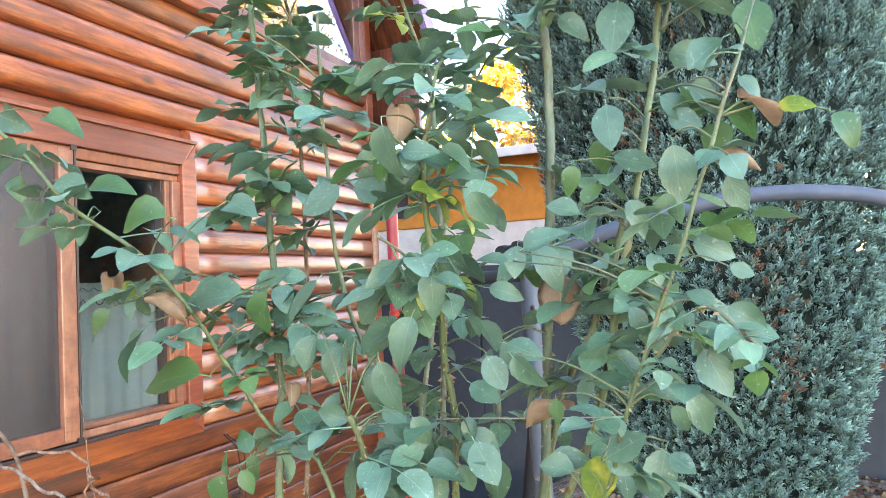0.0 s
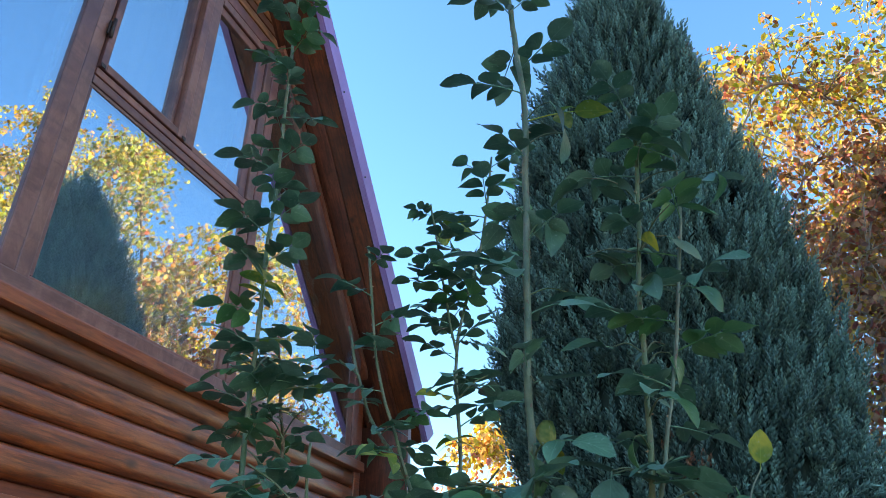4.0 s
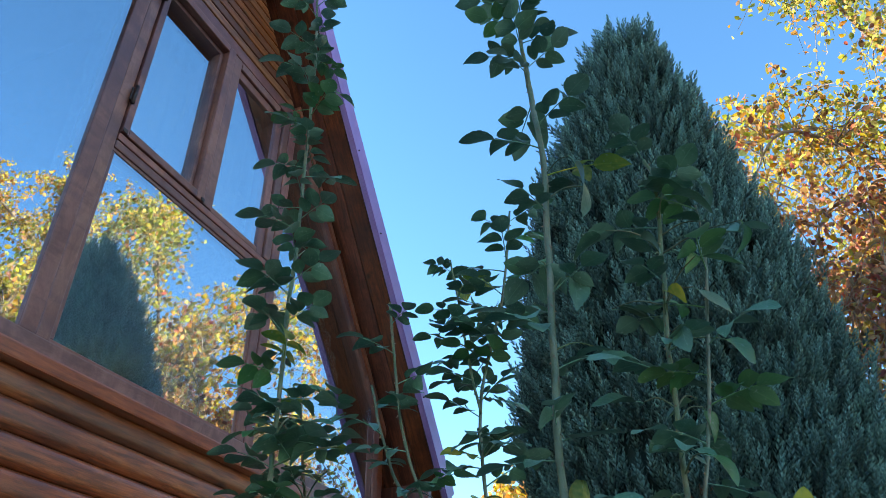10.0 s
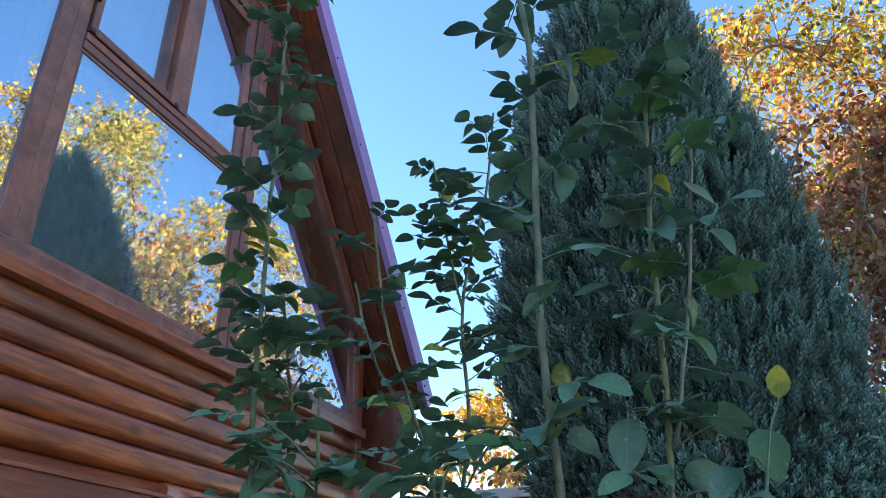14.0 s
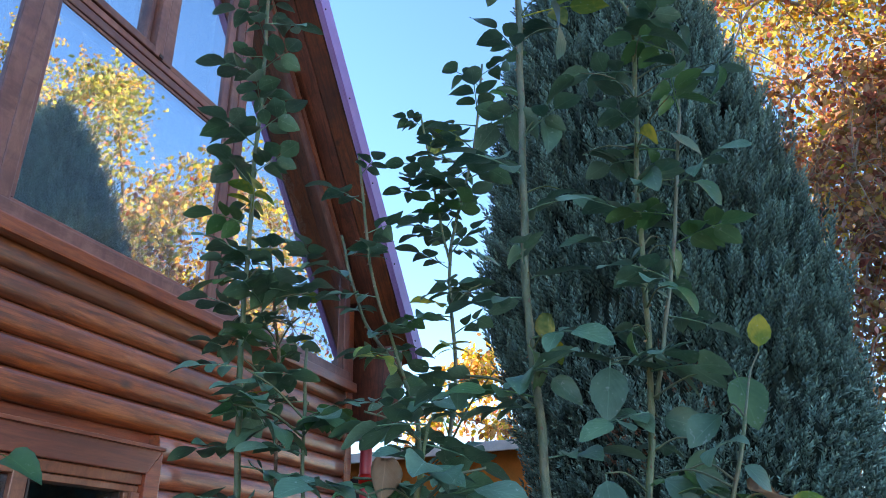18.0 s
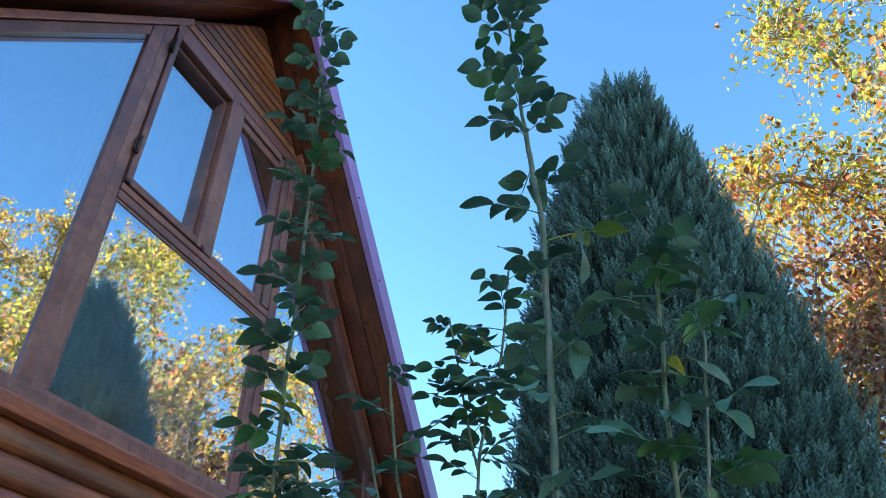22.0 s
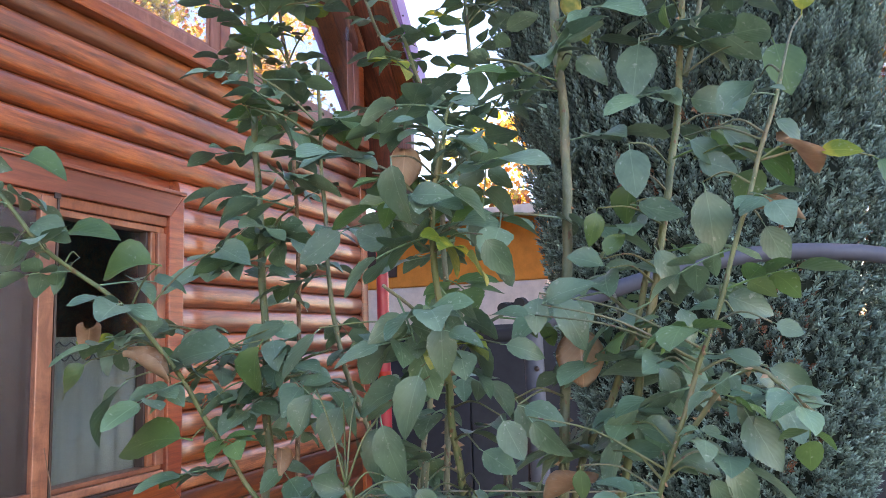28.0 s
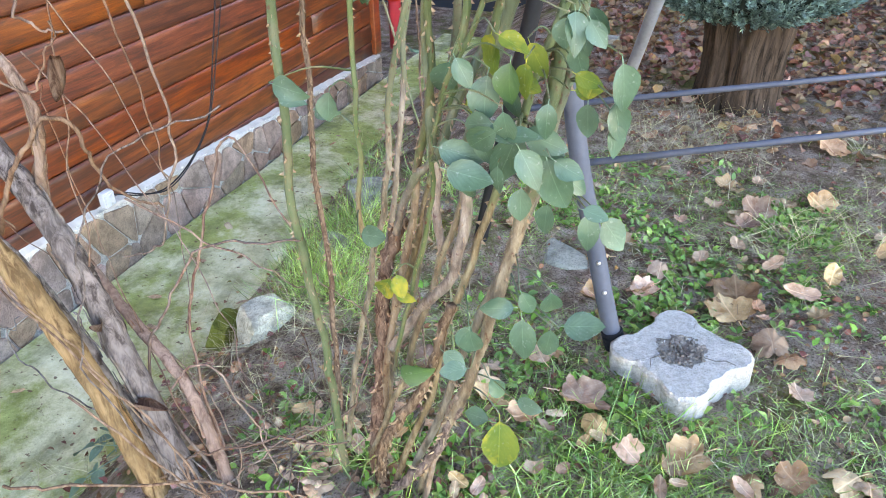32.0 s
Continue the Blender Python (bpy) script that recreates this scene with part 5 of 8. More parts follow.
def concrete_block():
    c = thing("concrete_block", "cracked pale concrete paver with notched sides on the grass", "paver", at=(-0.081, 1.525, 0.0))
    c.rotation_euler = (radians(2), radians(-1), radians(-33))
    h = 0.068
    outline = []
    for s in range(4):
        for u, dip in ((-0.46, 0.006), (-0.40, -0.004), (-0.30, -0.006), (-0.22, -0.001), (-0.17, 0.007), (-0.10, 0.010), (0.0, 0.006), (0.10, 0.010), (0.17, 0.007), (0.22, -0.001), (0.30, -0.006), (0.40, -0.004)):
            x, y = u * 0.245, 0.122 - dip
            a = -s * math.pi / 2
            outline.append((x * math.cos(a) - y * math.sin(a), x * math.sin(a) + y * math.cos(a)))
    bm = bmesh.new()
    rng = random.Random(9)
    lo = [bm.verts.new((x * 1.0, y * 1.0, -0.03)) for x, y in outline]
    mid = [bm.verts.new((x * 1.0 + rng.uniform(-1, 1) * 0.0015, y * 1.0, h - 0.008)) for x, y in outline]
    hi = [bm.verts.new((x * 0.95 + rng.uniform(-1, 1) * 0.002, y * 0.95 + rng.uniform(-1, 1) * 0.002, h + rng.uniform(-0.002, 0.001))) for x, y in outline]
    inner = [bm.verts.new((0.052 * x / math.hypot(x, y) * rng.uniform(0.85, 1.2), 0.052 * y / math.hypot(x, y) * rng.uniform(0.85, 1.2), h - 0.001)) for x, y in outline]
    core = [bm.verts.new((0.03 * x / math.hypot(x, y), 0.03 * y / math.hypot(x, y), h - 0.014 + rng.uniform(-0.004, 0.004))) for x, y in outline]
    n = len(outline)
    for a, b in ((lo, mid), (mid, hi), (hi, inner), (inner, core)):
        for k in range(n):
            bm.faces.new((a[k], b[k], b[(k + 1) % n], a[(k + 1) % n]))
    bm.faces.new(core)
    bm.faces.new(lo[::-1])
    bmesh.ops.recalc_face_normals(bm, faces=bm.faces)
    part("body", bm, M_CONCRETE, c)
    bm = bmesh.new()
    ring = [bm.verts.new(((0.055 + 0.012 * math.sin(k * 2.1) + 0.006 * math.sin(k * 5)) * math.cos(k * 0.2618), (0.052 + 0.01 * math.cos(k * 1.7)) * math.sin(k * 0.2618), h - 0.002 + 0.002)) for k in range(24)]
    mid2 = [bm.verts.new((0.5 * v.co.x, 0.5 * v.co.y, h - 0.004 + rng.uniform(-0.002, 0.004))) for v in ring]
    ctr = bm.verts.new((0, 0, h - 0.006))
    for k in range(24):
        bm.faces.new((ring[k], ring[(k + 1) % 24], mid2[(k + 1) % 24], mid2[k]))
        bm.faces.new((mid2[k], mid2[(k + 1) % 24], ctr))
    for q in range(120):
        rr, aa = 0.058 * math.sqrt(rng.random()), rng.uniform(0, 6.283)
        bmesh.ops.create_icosphere(bm, subdivisions=1, radius=rng.uniform(0.0015, 0.0055), matrix=pose(rr * math.cos(aa), rr * math.sin(aa), h - 0.001))
    part("dirt", bm, M_CONCRETE_DIRT, c, "dark dirt in the hollow", smooth=True)
    for pts in ([(0.045, 0.02), (0.07, 0.03), (0.085, 0.05), (0.108, 0.055)], [(-0.02, -0.05), (-0.025, -0.075), (-0.005, -0.1)]):
        part("crack", tube([(x, y, h - 0.0005) for x, y in pts], 0.0014, 0.001, 4), M_CONCRETE_DIRT, c)


concrete_block()


def stone(label, at, size, seed, mat, flat=0.35, turn=0.0):
    rng = random.Random(seed)
    cuts = [(Vector((rng.gauss(0, 1), rng.gauss(0, 1), rng.gauss(0.2, 0.8))).normalized(), rng.uniform(0.5, 0.85)) for _ in range(11)]
    bm = bmesh.new()
    bmesh.ops.create_icosphere(bm, subdivisions=4, radius=1.0)
    for v in bm.verts:
        d = v.co.normalized()
        n = 0.22 * noise.noise(d * 1.4 + Vector((seed, 0, 0))) + 0.14 * noise.noise(d * 3.4 + Vector((0, seed, 0))) + 0.06 * noise.noise(d * 9 + Vector((seed, 3, 0)))
        q = d * (1 + n * 0.6)
        for nn, dist in cuts:
            over = q.dot(nn) - dist
            if over > 0:
                q = q - nn * over * 0.93
        v.co = q
        v.co.z = max(-0.5, min(0.62 + 0.1 * noise.noise(d * 2 + Vector((seed, seed, 0))), v.co.z))
        v.co = Vector((v.co.x * size[0], v.co.y * size[1], v.co.z * size[2]))
    ob = finish(bm, "stone", mat, smooth=False)
    ob.location, ob.rotation_euler = at, (radians(rng.uniform(-6, 6)), radians(rng.uniform(-6, 6)), radians(turn))
    tagged(ob, label, "stone", "edging stones of the bed")


stone("flat grey edging stone between grass tufts", (-1.19, 2.10, -0.03), (0.10, 0.16, 0.065), 2, M_ROCK, turn=20)
stone("pale angular edging stone beside the path", (-1.11, 1.345, -0.03), (0.085, 0.12, 0.095), 3, M_ROCK_PALE, turn=-35)
stone("moss-covered edging stone beside the path", (-1.285, 1.37, -0.125), (0.06, 0.085, 0.075), 13, M_MOSSROCK, turn=15)
stone("small grey stone under the rose", (-1.11, 1.73, -0.02), (0.07, 0.10, 0.06), 6, M_ROCK, turn=50)
stone("small pale stone under the rose", (-1.06, 1.58, -0.02), (0.07, 0.08, 0.055), 7, M_ROCK, turn=10)
stone("flat grey stone half sunk in moss", (-0.455, 1.92, -0.012), (0.11, 0.085, 0.05), 8, M_ROCK, turn=-25)
stone("round grey stone near the fence", (-0.72, 3.95, 0.02), (0.10, 0.07, 0.06), 10, M_ROCK)


# ---- the rose bush ----
rose = thing("rose_bush", "tall overgrown rose bush with thorny green canes and large leaves", "rose bush", at=(0, 0, 0))
RNG = random.Random(77)


def leaflet(bm, uvl, base, ahead, up, length, width, fold, droop, twist=0.0):
    """An ovate, folded and slightly drooping blade."""
    side = ahead.cross(up).normalized()
    up = side.cross(ahead).normalized()
    n = 11
    rows = []
    for i in range(n + 1):
        u = i / n
        p = base + ahead * length * u - up * length * droop * u * u
        body = (math.sin(math.pi * u ** 0.86)) ** 0.74 * (1.03 - 0.12 * u * u) if 0 < i < n else 0.0
        w = width * body * 0.5 * (1.025 if i % 2 else 0.97)
        ripple = up * (0.05 * width * math.sin(5.3 * u + length * 90 + twist * 9))
        s = side * math.cos(twist * u) + up * math.sin(twist * u)
        if w == 0:
            rows.append([(p, (0, u))])
        else:
            rows.append([(p - s * w + up * w * fold + ripple, (-1, u)), (p, (0, u)), (p + s * w + up * w * fold - ripple, (1, u))])
    verts = [[(bm.verts.new(p), uv) for p, uv in r] for r in rows]

    def face(*vs):
        f = bm.faces.new([v for v, _ in vs])
        f.smooth = True
        for lp, (_, uv) in zip(f.loops, vs):
            lp[uvl].uv = uv
    for a, b in zip(verts, verts[1:]):
        if len(a) == 1:
            face(a[0], b[1], b[0])
            face(a[0], b[2], b[1])
        elif len(b) == 1:
            face(a[0], a[1], b[0])
            face(a[1], a[2], b[0])
        else:
            face(a[0], a[1], b[1], b[0])
            face(a[1], a[2], b[2], b[1])


def compound_leaf(name, count, seed, mats):
    """A rose leaf: a stalk with paired leaflets and one at the tip; about 1 long in y."""
    rng = random.Random(seed)
    bm = bmesh.new()
    uvl = bm.loops.layers.uv.new("UVMap")
    pairs = (count - 1) // 2
    stalk = [Vector((0, u, 0.07 * math.sin(u * 2.2) - 0.12 * u * u)) for u in np.linspace(0, 0.62, 7)]
    tube(stalk, 0.011, 0.007, 5, bm, cap=False)
    up = Vector((0, 0, 1))
    for i in range(pairs):
        p = stalk[2 + int(round(i * 4 / max(1, pairs)))] if pairs > 1 else stalk[4]
        for s in (-1, 1):
            d = Vector((s * rng.uniform(0.85, 1.0), rng.uniform(0.3, 0.6), rng.uniform(-0.25, 0.15))).normalized()
            ln = rng.uniform(0.36, 0.44) * (0.86 if i == 0 else 1.0)
            leaflet(bm, uvl, p + d * 0.02, d, up + Vector((rng.uniform(-0.35, 0.35), rng.uniform(-0.3, 0.3), 0)), ln, ln * rng.uniform(0.60, 0.74), rng.uniform(0.05, 0.4), rng.uniform(-0.05, 0.42), rng.uniform(-0.6, 0.6))
    d = Vector((rng.uniform(-0.15, 0.15), 1, rng.uniform(-0.35, 0.0))).normalized()
    leaflet(bm, uvl, stalk[-1], d, up + Vector((rng.uniform(-0.3, 0.3), 0, 0)), 0.47, 0.32, rng.uniform(0.08, 0.28), rng.uniform(0.1, 0.3), rng.uniform(-0.3, 0.3))
    me = bpy.data.meshes.new(name)
    bm.to_mesh(me)
    bm.free()
    me.materials.append(mats)
    return me


LEAF_SETS = {
    "old": [compound_leaf("leaf", c, s, M_LEAF) for c, s in ((5, 1), (5, 2), (5, 3), (3, 4), (7, 5), (5, 6))],
    "young": [compound_leaf("leaf", c, s, M_LEAF_YOUNG) for c, s in ((5, 11), (5, 12), (7, 13), (3, 14))],
    "yellow": [compound_leaf("leaf", c, s, M_LEAF_YELLOW) for c, s in ((3, 21), (5, 22))],
}
LEAF_COUNT = [0]


def put_leaf(p, ahead, size, kind="old", roll=None, which=None):
    LEAF_COUNT[0] += 1
    y = Vector(ahead).normalized()
    up = Vector((0, 0, 1))
    x = y.cross(up).normalized() if abs(y.z) < 0.98 else Vector((1, 0, 0))
    z = x.cross(y)
    r = RNG.uniform(-0.5, 0.5) if roll is None else roll
    x, z = x * math.cos(r) + z * math.sin(r), z * math.cos(r) - x * math.sin(r)
    m = Matrix((x, y, z)).transposed().to_4x4()
    meshes = LEAF_SETS[kind]
    ob = new("leaf", meshes[RNG.randrange(len(meshes)) if which is None else which])
    ob.matrix_world = Matrix.Translation(p) @ m @ Matrix.Scale(size * (0.80 if p[2] < 2.1 else 0.94), 4)
    ob.parent = rose
    return ob


def thorns(bm, path, r0, r1, every, size, rng):
    """Broad-based hooked thorns strewn along a cane."""
    n = len(path)
    left = every
    for i in range(n - 1):
        a, b = path[i], path[i + 1]
        seg = (b - a).length
        d = (b - a).normalized()
        r = r0 + (r1 - r0) * i / n
        run = left
        while run < seg:
            q = a + d * run
            run += every * rng.uniform(0.35, 1.7)
            o = (Matrix.Rotation(rng.uniform(0, 2 * math.pi), 3, d) @ d.orthogonal()).normalized()
            s = size * rng.uniform(0.35, 1.25)
            base = q + o * r * 0.85
            tip = base + o * s - d * s * 0.4
            w = d.cross(o)
            vs = [bm.verts.new(v) for v in (base + d * s * 0.42, base + w * s * 0.2, base - d * s * 0.6, base - w * s * 0.2, tip)]
            for k in range(4):
                bm.faces.new((vs[k], vs[(k + 1) % 4], vs[4]))
        left = run - seg


def cane(points, r0, r1, leaf_from, every, size0, size1, kind="old", mat=None, thorn=0.0088, face=0.5, spread=1.0, young=0.13):
    """A thorny cane through the points; leaves stand on it from height leaf_from upwards, alternating round it."""
    path = smooth_path(points, 16)
    for i, p in enumerate(path):
        q = points[0][0] * 57 + points[1][2] * 31
        p += Vector((0.016 * noise.noise((p.z * 4, q, 0)) + 0.009 * noise.noise((p.z * 13, q, 5)), 0.016 * noise.noise((p.z * 4, 3, q)) + 0.009 * noise.noise((p.z * 13, 8, q)), 0)) * min(1.0, p.z * 3 + 0.2) * max(0.3, 1 - max(0.0, p.z - 0.9))
    c = part("cane", tube(path, r0 * 0.68, r1, 9, wobble=0.1, rng=RNG), mat or (M_CANE if abs(points[0][0] + 0.66) < 0.005 else M_CANE_OLD), rose, "thorny brown cane" if mat == M_CANE_BROWN else "", smooth=True)
    if thorn:
        bm = bmesh.new()
        low = [p for p in path if p.z < 1.5]
        high = [p for p in path if p.z >= 1.5]
        if len(low) > 1:
            thorns(bm, low, r0 * 0.68, r0 * 0.5, 0.009, thorn * 0.85, RNG)
        if len(high) > 1:
            thorns(bm, high, r0 * 0.5, r1, 0.03, thorn * 0.6, RNG)
        tagged(part("thorn_cover", bm, M_THORN, c), kind="stuff")
    run, ang = every, RNG.uniform(0, 6.28)
    if 0.9 < leaf_from < 1.24 and thorn:
        leaf_from = 1.24
    zs = [p.z for p in path]
    ztop = max(zs)
    for a, b in zip(path, path[1:]):
        seg = (b - a).length
        run += seg
        if a.z < leaf_from or run < every * RNG.uniform(0.8, 1.2):
            continue
        run = 0.0
        ang += 2.4 + RNG.uniform(-0.5, 0.5)
        u = (a.z - leaf_from) / max(0.05, ztop - leaf_from)
        low = max(0.0, min(1.0, (2.1 - a.z) / 0.5))
        d = Vector((math.cos(ang), math.sin(ang) - face, RNG.uniform(-0.1, 0.4) - low * RNG.uniform(0.0, 0.75))).normalized()
        k = kind
        if RNG.random() < young:
            k = "young"
        if RNG.random() < 0.025:
            k = "yellow"
        put_leaf(a, d, (size0 + (size1 - size0) * u) * RNG.uniform(0.8, 1.12) * spread * (0.9 if a.z < 1.5 else 1.0), k)
    return path


A = cane([(-0.66, 0.96, -0.02), (-0.69, 0.96, 0.59), (-0.69, 0.97, 1.14), (-0.73, 1.02, 1.46), (-0.81, 1.1, 1.91), (-0.88, 1.18, 2.27), (-0.9, 1.2, 2.86), (-0.93, 1.22, 3.4), (-1.0, 1.22, 4.35)], 0.0115, 0.0035, 1.3, 0.031, 0.18, 0.14)
B = cane([(-0.55, 0.98, -0.02), (-0.35, 0.98, 0.62), (-0.29, 0.98, 0.89), (-0.27, 0.98, 1.11), (-0.25, 0.98, 1.33), (-0.23, 1.0, 1.69), (-0.24, 1.02, 2.0), (-0.22, 1.05, 2.55), (-0.24, 1.08, 2.9)], 0.0110, 0.006, 1.72, 0.07, 0.17, 0.15)
B_TOP = cane([tuple(B[-1]), (-0.26, 1.1, 3.4), (-0.29, 1.1, 4.0)], 0.0065, 0.003, 2.8, 0.026, 0.15, 0.14)
C = cane([(-0.72, 1.2, -0.02), (-0.64, 1.3, 0.9), (-0.58, 1.4, 1.51), (-0.53, 1.5, 1.96), (-0.53, 1.5, 2.3), (-0.46, 1.5, 2.56), (-0.42, 1.5, 2.84)], 0.009, 0.003, 1.4, 0.034, 0.21, 0.15)
cane([(-0.53, 1.5, 2.27), (-0.56, 1.48, 2.49), (-0.58, 1.45, 2.69)], 0.005, 0.0025, 2.3, 0.033, 0.15, 0.11)
D = cane([(-0.57, 0.97, -0.02), (-0.36, 0.96, 0.71), (-0.27, 0.96, 1.06), (-0.18, 0.96, 1.28), (-0.11, 0.98, 1.6), (-0.08, 1.02, 1.8), (-0.05, 1.08, 2.19), (-0.02, 1.1, 2.49), (-0.03, 1.12, 2.58)], 0.0095, 0.0035, 1.25, 0.048, 0.18, 0.13)
cane([(-0.07, 1.02, 1.8), (-0.02, 1.05, 2.02), (0.03, 1.08, 2.28), (0.04, 1.1, 2.43)], 0.005, 0.002, 1.85, 0.06, 0.16, 0.12, young=0.6)
G = cane([(-0.53, 0.95, 0.35), (-0.42, 0.9, 0.85), (-0.31, 0.88, 1.07), (-0.17, 0.84, 1.18), (-0.11, 0.83, 1.34), (-0.04, 0.84, 1.53), (0.01, 0.86, 1.67), (0.03, 0.88, 1.74)], 0.0052, 0.0022, 1.12, 0.05, 0.16, 0.13, young=0.35, mat=M_CANE, thorn=0.0045)
cane([(-0.1, 0.83, 1.36), (-0.03, 0.8, 1.43), (0.02, 0.78, 1.39)], 0.004, 0.0025, 1.37, 0.035, 0.11, 0.1)
I = cane([(-0.58, 0.96, 0.6), (-0.56, 0.94, 1.0), (-0.591, 0.93, 1.197), (-0.673, 0.92, 1.26), (-0.737, 0.88, 1.381), (-0.802, 0.82, 1.514), (-0.915, 0.78, 1.606), (-0.971, 0.75, 1.685), (-1.02, 0.72, 1.745)], 0.0058, 0.003, 1.22, 0.04, 0.17, 0.14, thorn=0.004)
J = cane([(-0.75, 1.1, -0.02), (-0.8, 1.2, 0.73), (-0.815, 1.22, 1.0), (-0.81, 1.24, 1.28), (-0.82, 1.26, 1.65), (-0.85, 1.28, 2.0), (-0.88, 1.3, 2.13), (-0.91, 1.3, 2.33)], 0.0085, 0.003, 1.3, 0.055, 0.18, 0.12, mat=M_CANE_BROWN)
F = cane([(-0.62, 1.0, -0.02), (-0.47, 1.0, 0.76), (-0.43, 1.02, 1.09), (-0.44, 1.06, 1.32), (-0.45, 1.1, 1.56), (-0.48, 1.16, 1.78), (-0.52, 1.2, 1.91), (-0.63, 1.24, 2.07), (-0.69, 1.25, 2.27)], 0.009, 0.003, 1.25, 0.058, 0.2, 0.14)
cane([(-0.52, 1.2, 1.92), (-0.6, 1.22, 2.16), (-0.64, 1.22, 2.45)], 0.005, 0.003, 1.95, 0.06, 0.16, 0.12)
M2 = cane([(-0.5, 0.95, -0.02), (-0.39, 0.98, 0.48), (-0.32, 1.0, 0.78), (-0.25, 1.0, 1.25), (-0.18, 1.0, 1.41), (-0.13, 1.0, 1.56)], 0.009, 0.004, 1.2, 0.055, 0.19, 0.18, young=0.2, thorn=0.006)
N = cane([(-0.6, 0.97, 0.1), (-0.43, 0.95, 0.64), (-0.36, 0.93, 0.94), (-0.33, 0.9, 1.06)], 0.009, 0.005, 1.04, 0.06, 0.13, 0.13)
K = cane([(-0.6, 0.98, 0.05), (-0.52, 0.98, 0.6), (-0.46, 0.97, 0.85), (-0.455, 0.94, 1.05), (-0.46, 0.86, 1.17), (-0.48, 0.82, 1.3)], 0.010, 0.004, 1.14, 0.05, 0.18, 0.18)
O = cane([(-0.6, 0.99, 0.05), (-0.55, 1.0, 0.42), (-0.42, 0.98, 0.95), (-0.38, 0.95, 1.25), (-0.38, 0.93, 1.4), (-0.39, 0.9, 1.6), (-0.36, 0.88, 1.72)], 0.0095, 0.004, 1.26, 0.058, 0.19, 0.17)
P = cane([(-0.7, 1.02, -0.02), (-0.58, 1.08, 0.75), (-0.55, 1.1, 1.2), (-0.64, 1.1, 1.46), (-0.68, 1.12, 1.74), (-0.72, 1.18, 2.0)], 0.0085, 0.003, 1.2, 0.062, 0.19, 0.14)

cane([(-0.54, 0.96, 0.38), (-0.497, 0.96, 0.459), (-0.447, 0.955, 0.54), (-0.42, 0.95, 0.627), (-0.404, 0.95, 0.74), (-0.383, 0.945, 0.862), (-0.365, 0.94, 0.967), (-0.35, 0.935, 1.045)], 0.0125, 0.009, 9, 0.1, 0.1, 0.1)
cane([(-0.55, 0.98, 0.60), (-0.507, 0.97, 0.703), (-0.471, 0.97, 0.745), (-0.429, 0.97, 0.841), (-0.386, 0.98, 0.953), (-0.35, 1.0, 1.12), (-0.33, 1.02, 1.35)], 0.0095, 0.006, 1.27, 0.06, 0.15, 0.13)
cane([(-0.508, 0.97, 0.03), (-0.428, 0.96, 0.282), (-0.39, 0.96, 0.421), (-0.349, 0.96, 0.565), (-0.318, 0.965, 0.755), (-0.302, 0.97, 0.887), (-0.29, 0.97, 1.0), (-0.27, 0.98, 1.15)], 0.0135, 0.010, 9, 0.1, 0.1, 0.1)
cane([(-0.45, 0.965, 0.58), (-0.466, 0.97, 0.763), (-0.468, 0.97, 0.866), (-0.47, 0.97, 0.96), (-0.462, 0.98, 1.06), (-0.45, 1.0, 1.3)], 0.010, 0.006, 1.26, 0.06, 0.15, 0.13)
cane([(-0.55, 1.3, 0.0), (-0.62, 1.35, 0.45), (-0.72, 1.36, 0.85), (-0.78, 1.36, 1.0)], 0.0035, 0.002, 0.75, 0.07, 0.08, 0.07, thorn=0.004, mat=M_CANE)
cane([(-0.62, 1.28, 0.0), (-0.66, 1.32, 0.4), (-0.645, 1.34, 0.8), (-0.66, 1.34, 1.1)], 0.003, 0.002, 9, 0.07, 0.08, 0.07, thorn=0.004, mat=M_CANE_BROWN)

# the old stump from which they spring
for pts, r in (([(-0.60, 0.975, -0.03), (-0.595, 0.98, 0.15), (-0.575, 0.985, 0.33), (-0.56, 0.99, 0.52), (-0.53, 1.0, 0.62)], 0.0155), ([(-0.585, 0.97, -0.03), (-0.575, 0.955, 0.12), (-0.535, 0.95, 0.22), (-0.47, 0.945, 0.36), (-0.43, 0.945, 0.52)], 0.0115),
               ([(-0.57, 0.96, -0.02), (-0.54, 0.95, 0.05), (-0.47, 0.95, 0.16), (-0.42, 0.955, 0.3)], 0.0105)):
    path = smooth_path(pts, 16)
    for i, p in enumerate(path):
        p += Vector((noise.noise((i * 0.3, r * 900, 0)), noise.noise((i * 0.3, 4, r * 900)), 0)) * 0.006
    st_ = part("stump", tube(path, r, r * 0.65, 13, wobble=0.2, rng=RNG), M_CANE_BROWN, rose, "old flaking brown rose stump", smooth=True)
    bm = bmesh.new()
    thorns(bm, path, r, r * 0.65, 0.0045, 0.010, RNG)
    tagged(part("thorn_cover", bm, M_THORN, st_), kind="stuff")

# short side shoots that fill the middle of the bush
for i in range(22):
    src = RNG.choice([F, O, P, K, D, B, C, A, J, M2, O, F])
    cand = [p for p in src if 1.36 < p.z < 1.85]
    if not cand:
        continue
    p = RNG.choice(cand)
    a = RNG.uniform(math.pi * 1.0, math.pi * 2.05) if RNG.random() < 0.7 else RNG.uniform(0, math.pi)
    ln = RNG.uniform(0.08, 0.24)
    d = Vector((math.cos(a), math.sin(a) * 0.75, RNG.uniform(0.1, 0.7)))
    pts = [p, p + d * ln * 0.5 + Vector((0, 0, 0.015)), p + d * ln]
    cane([tuple(q) for q in pts], 0.0035, 0.002, p.z - 1, 0.045, 0.19, 0.18, thorn=0, young=0.15, face=0.7)

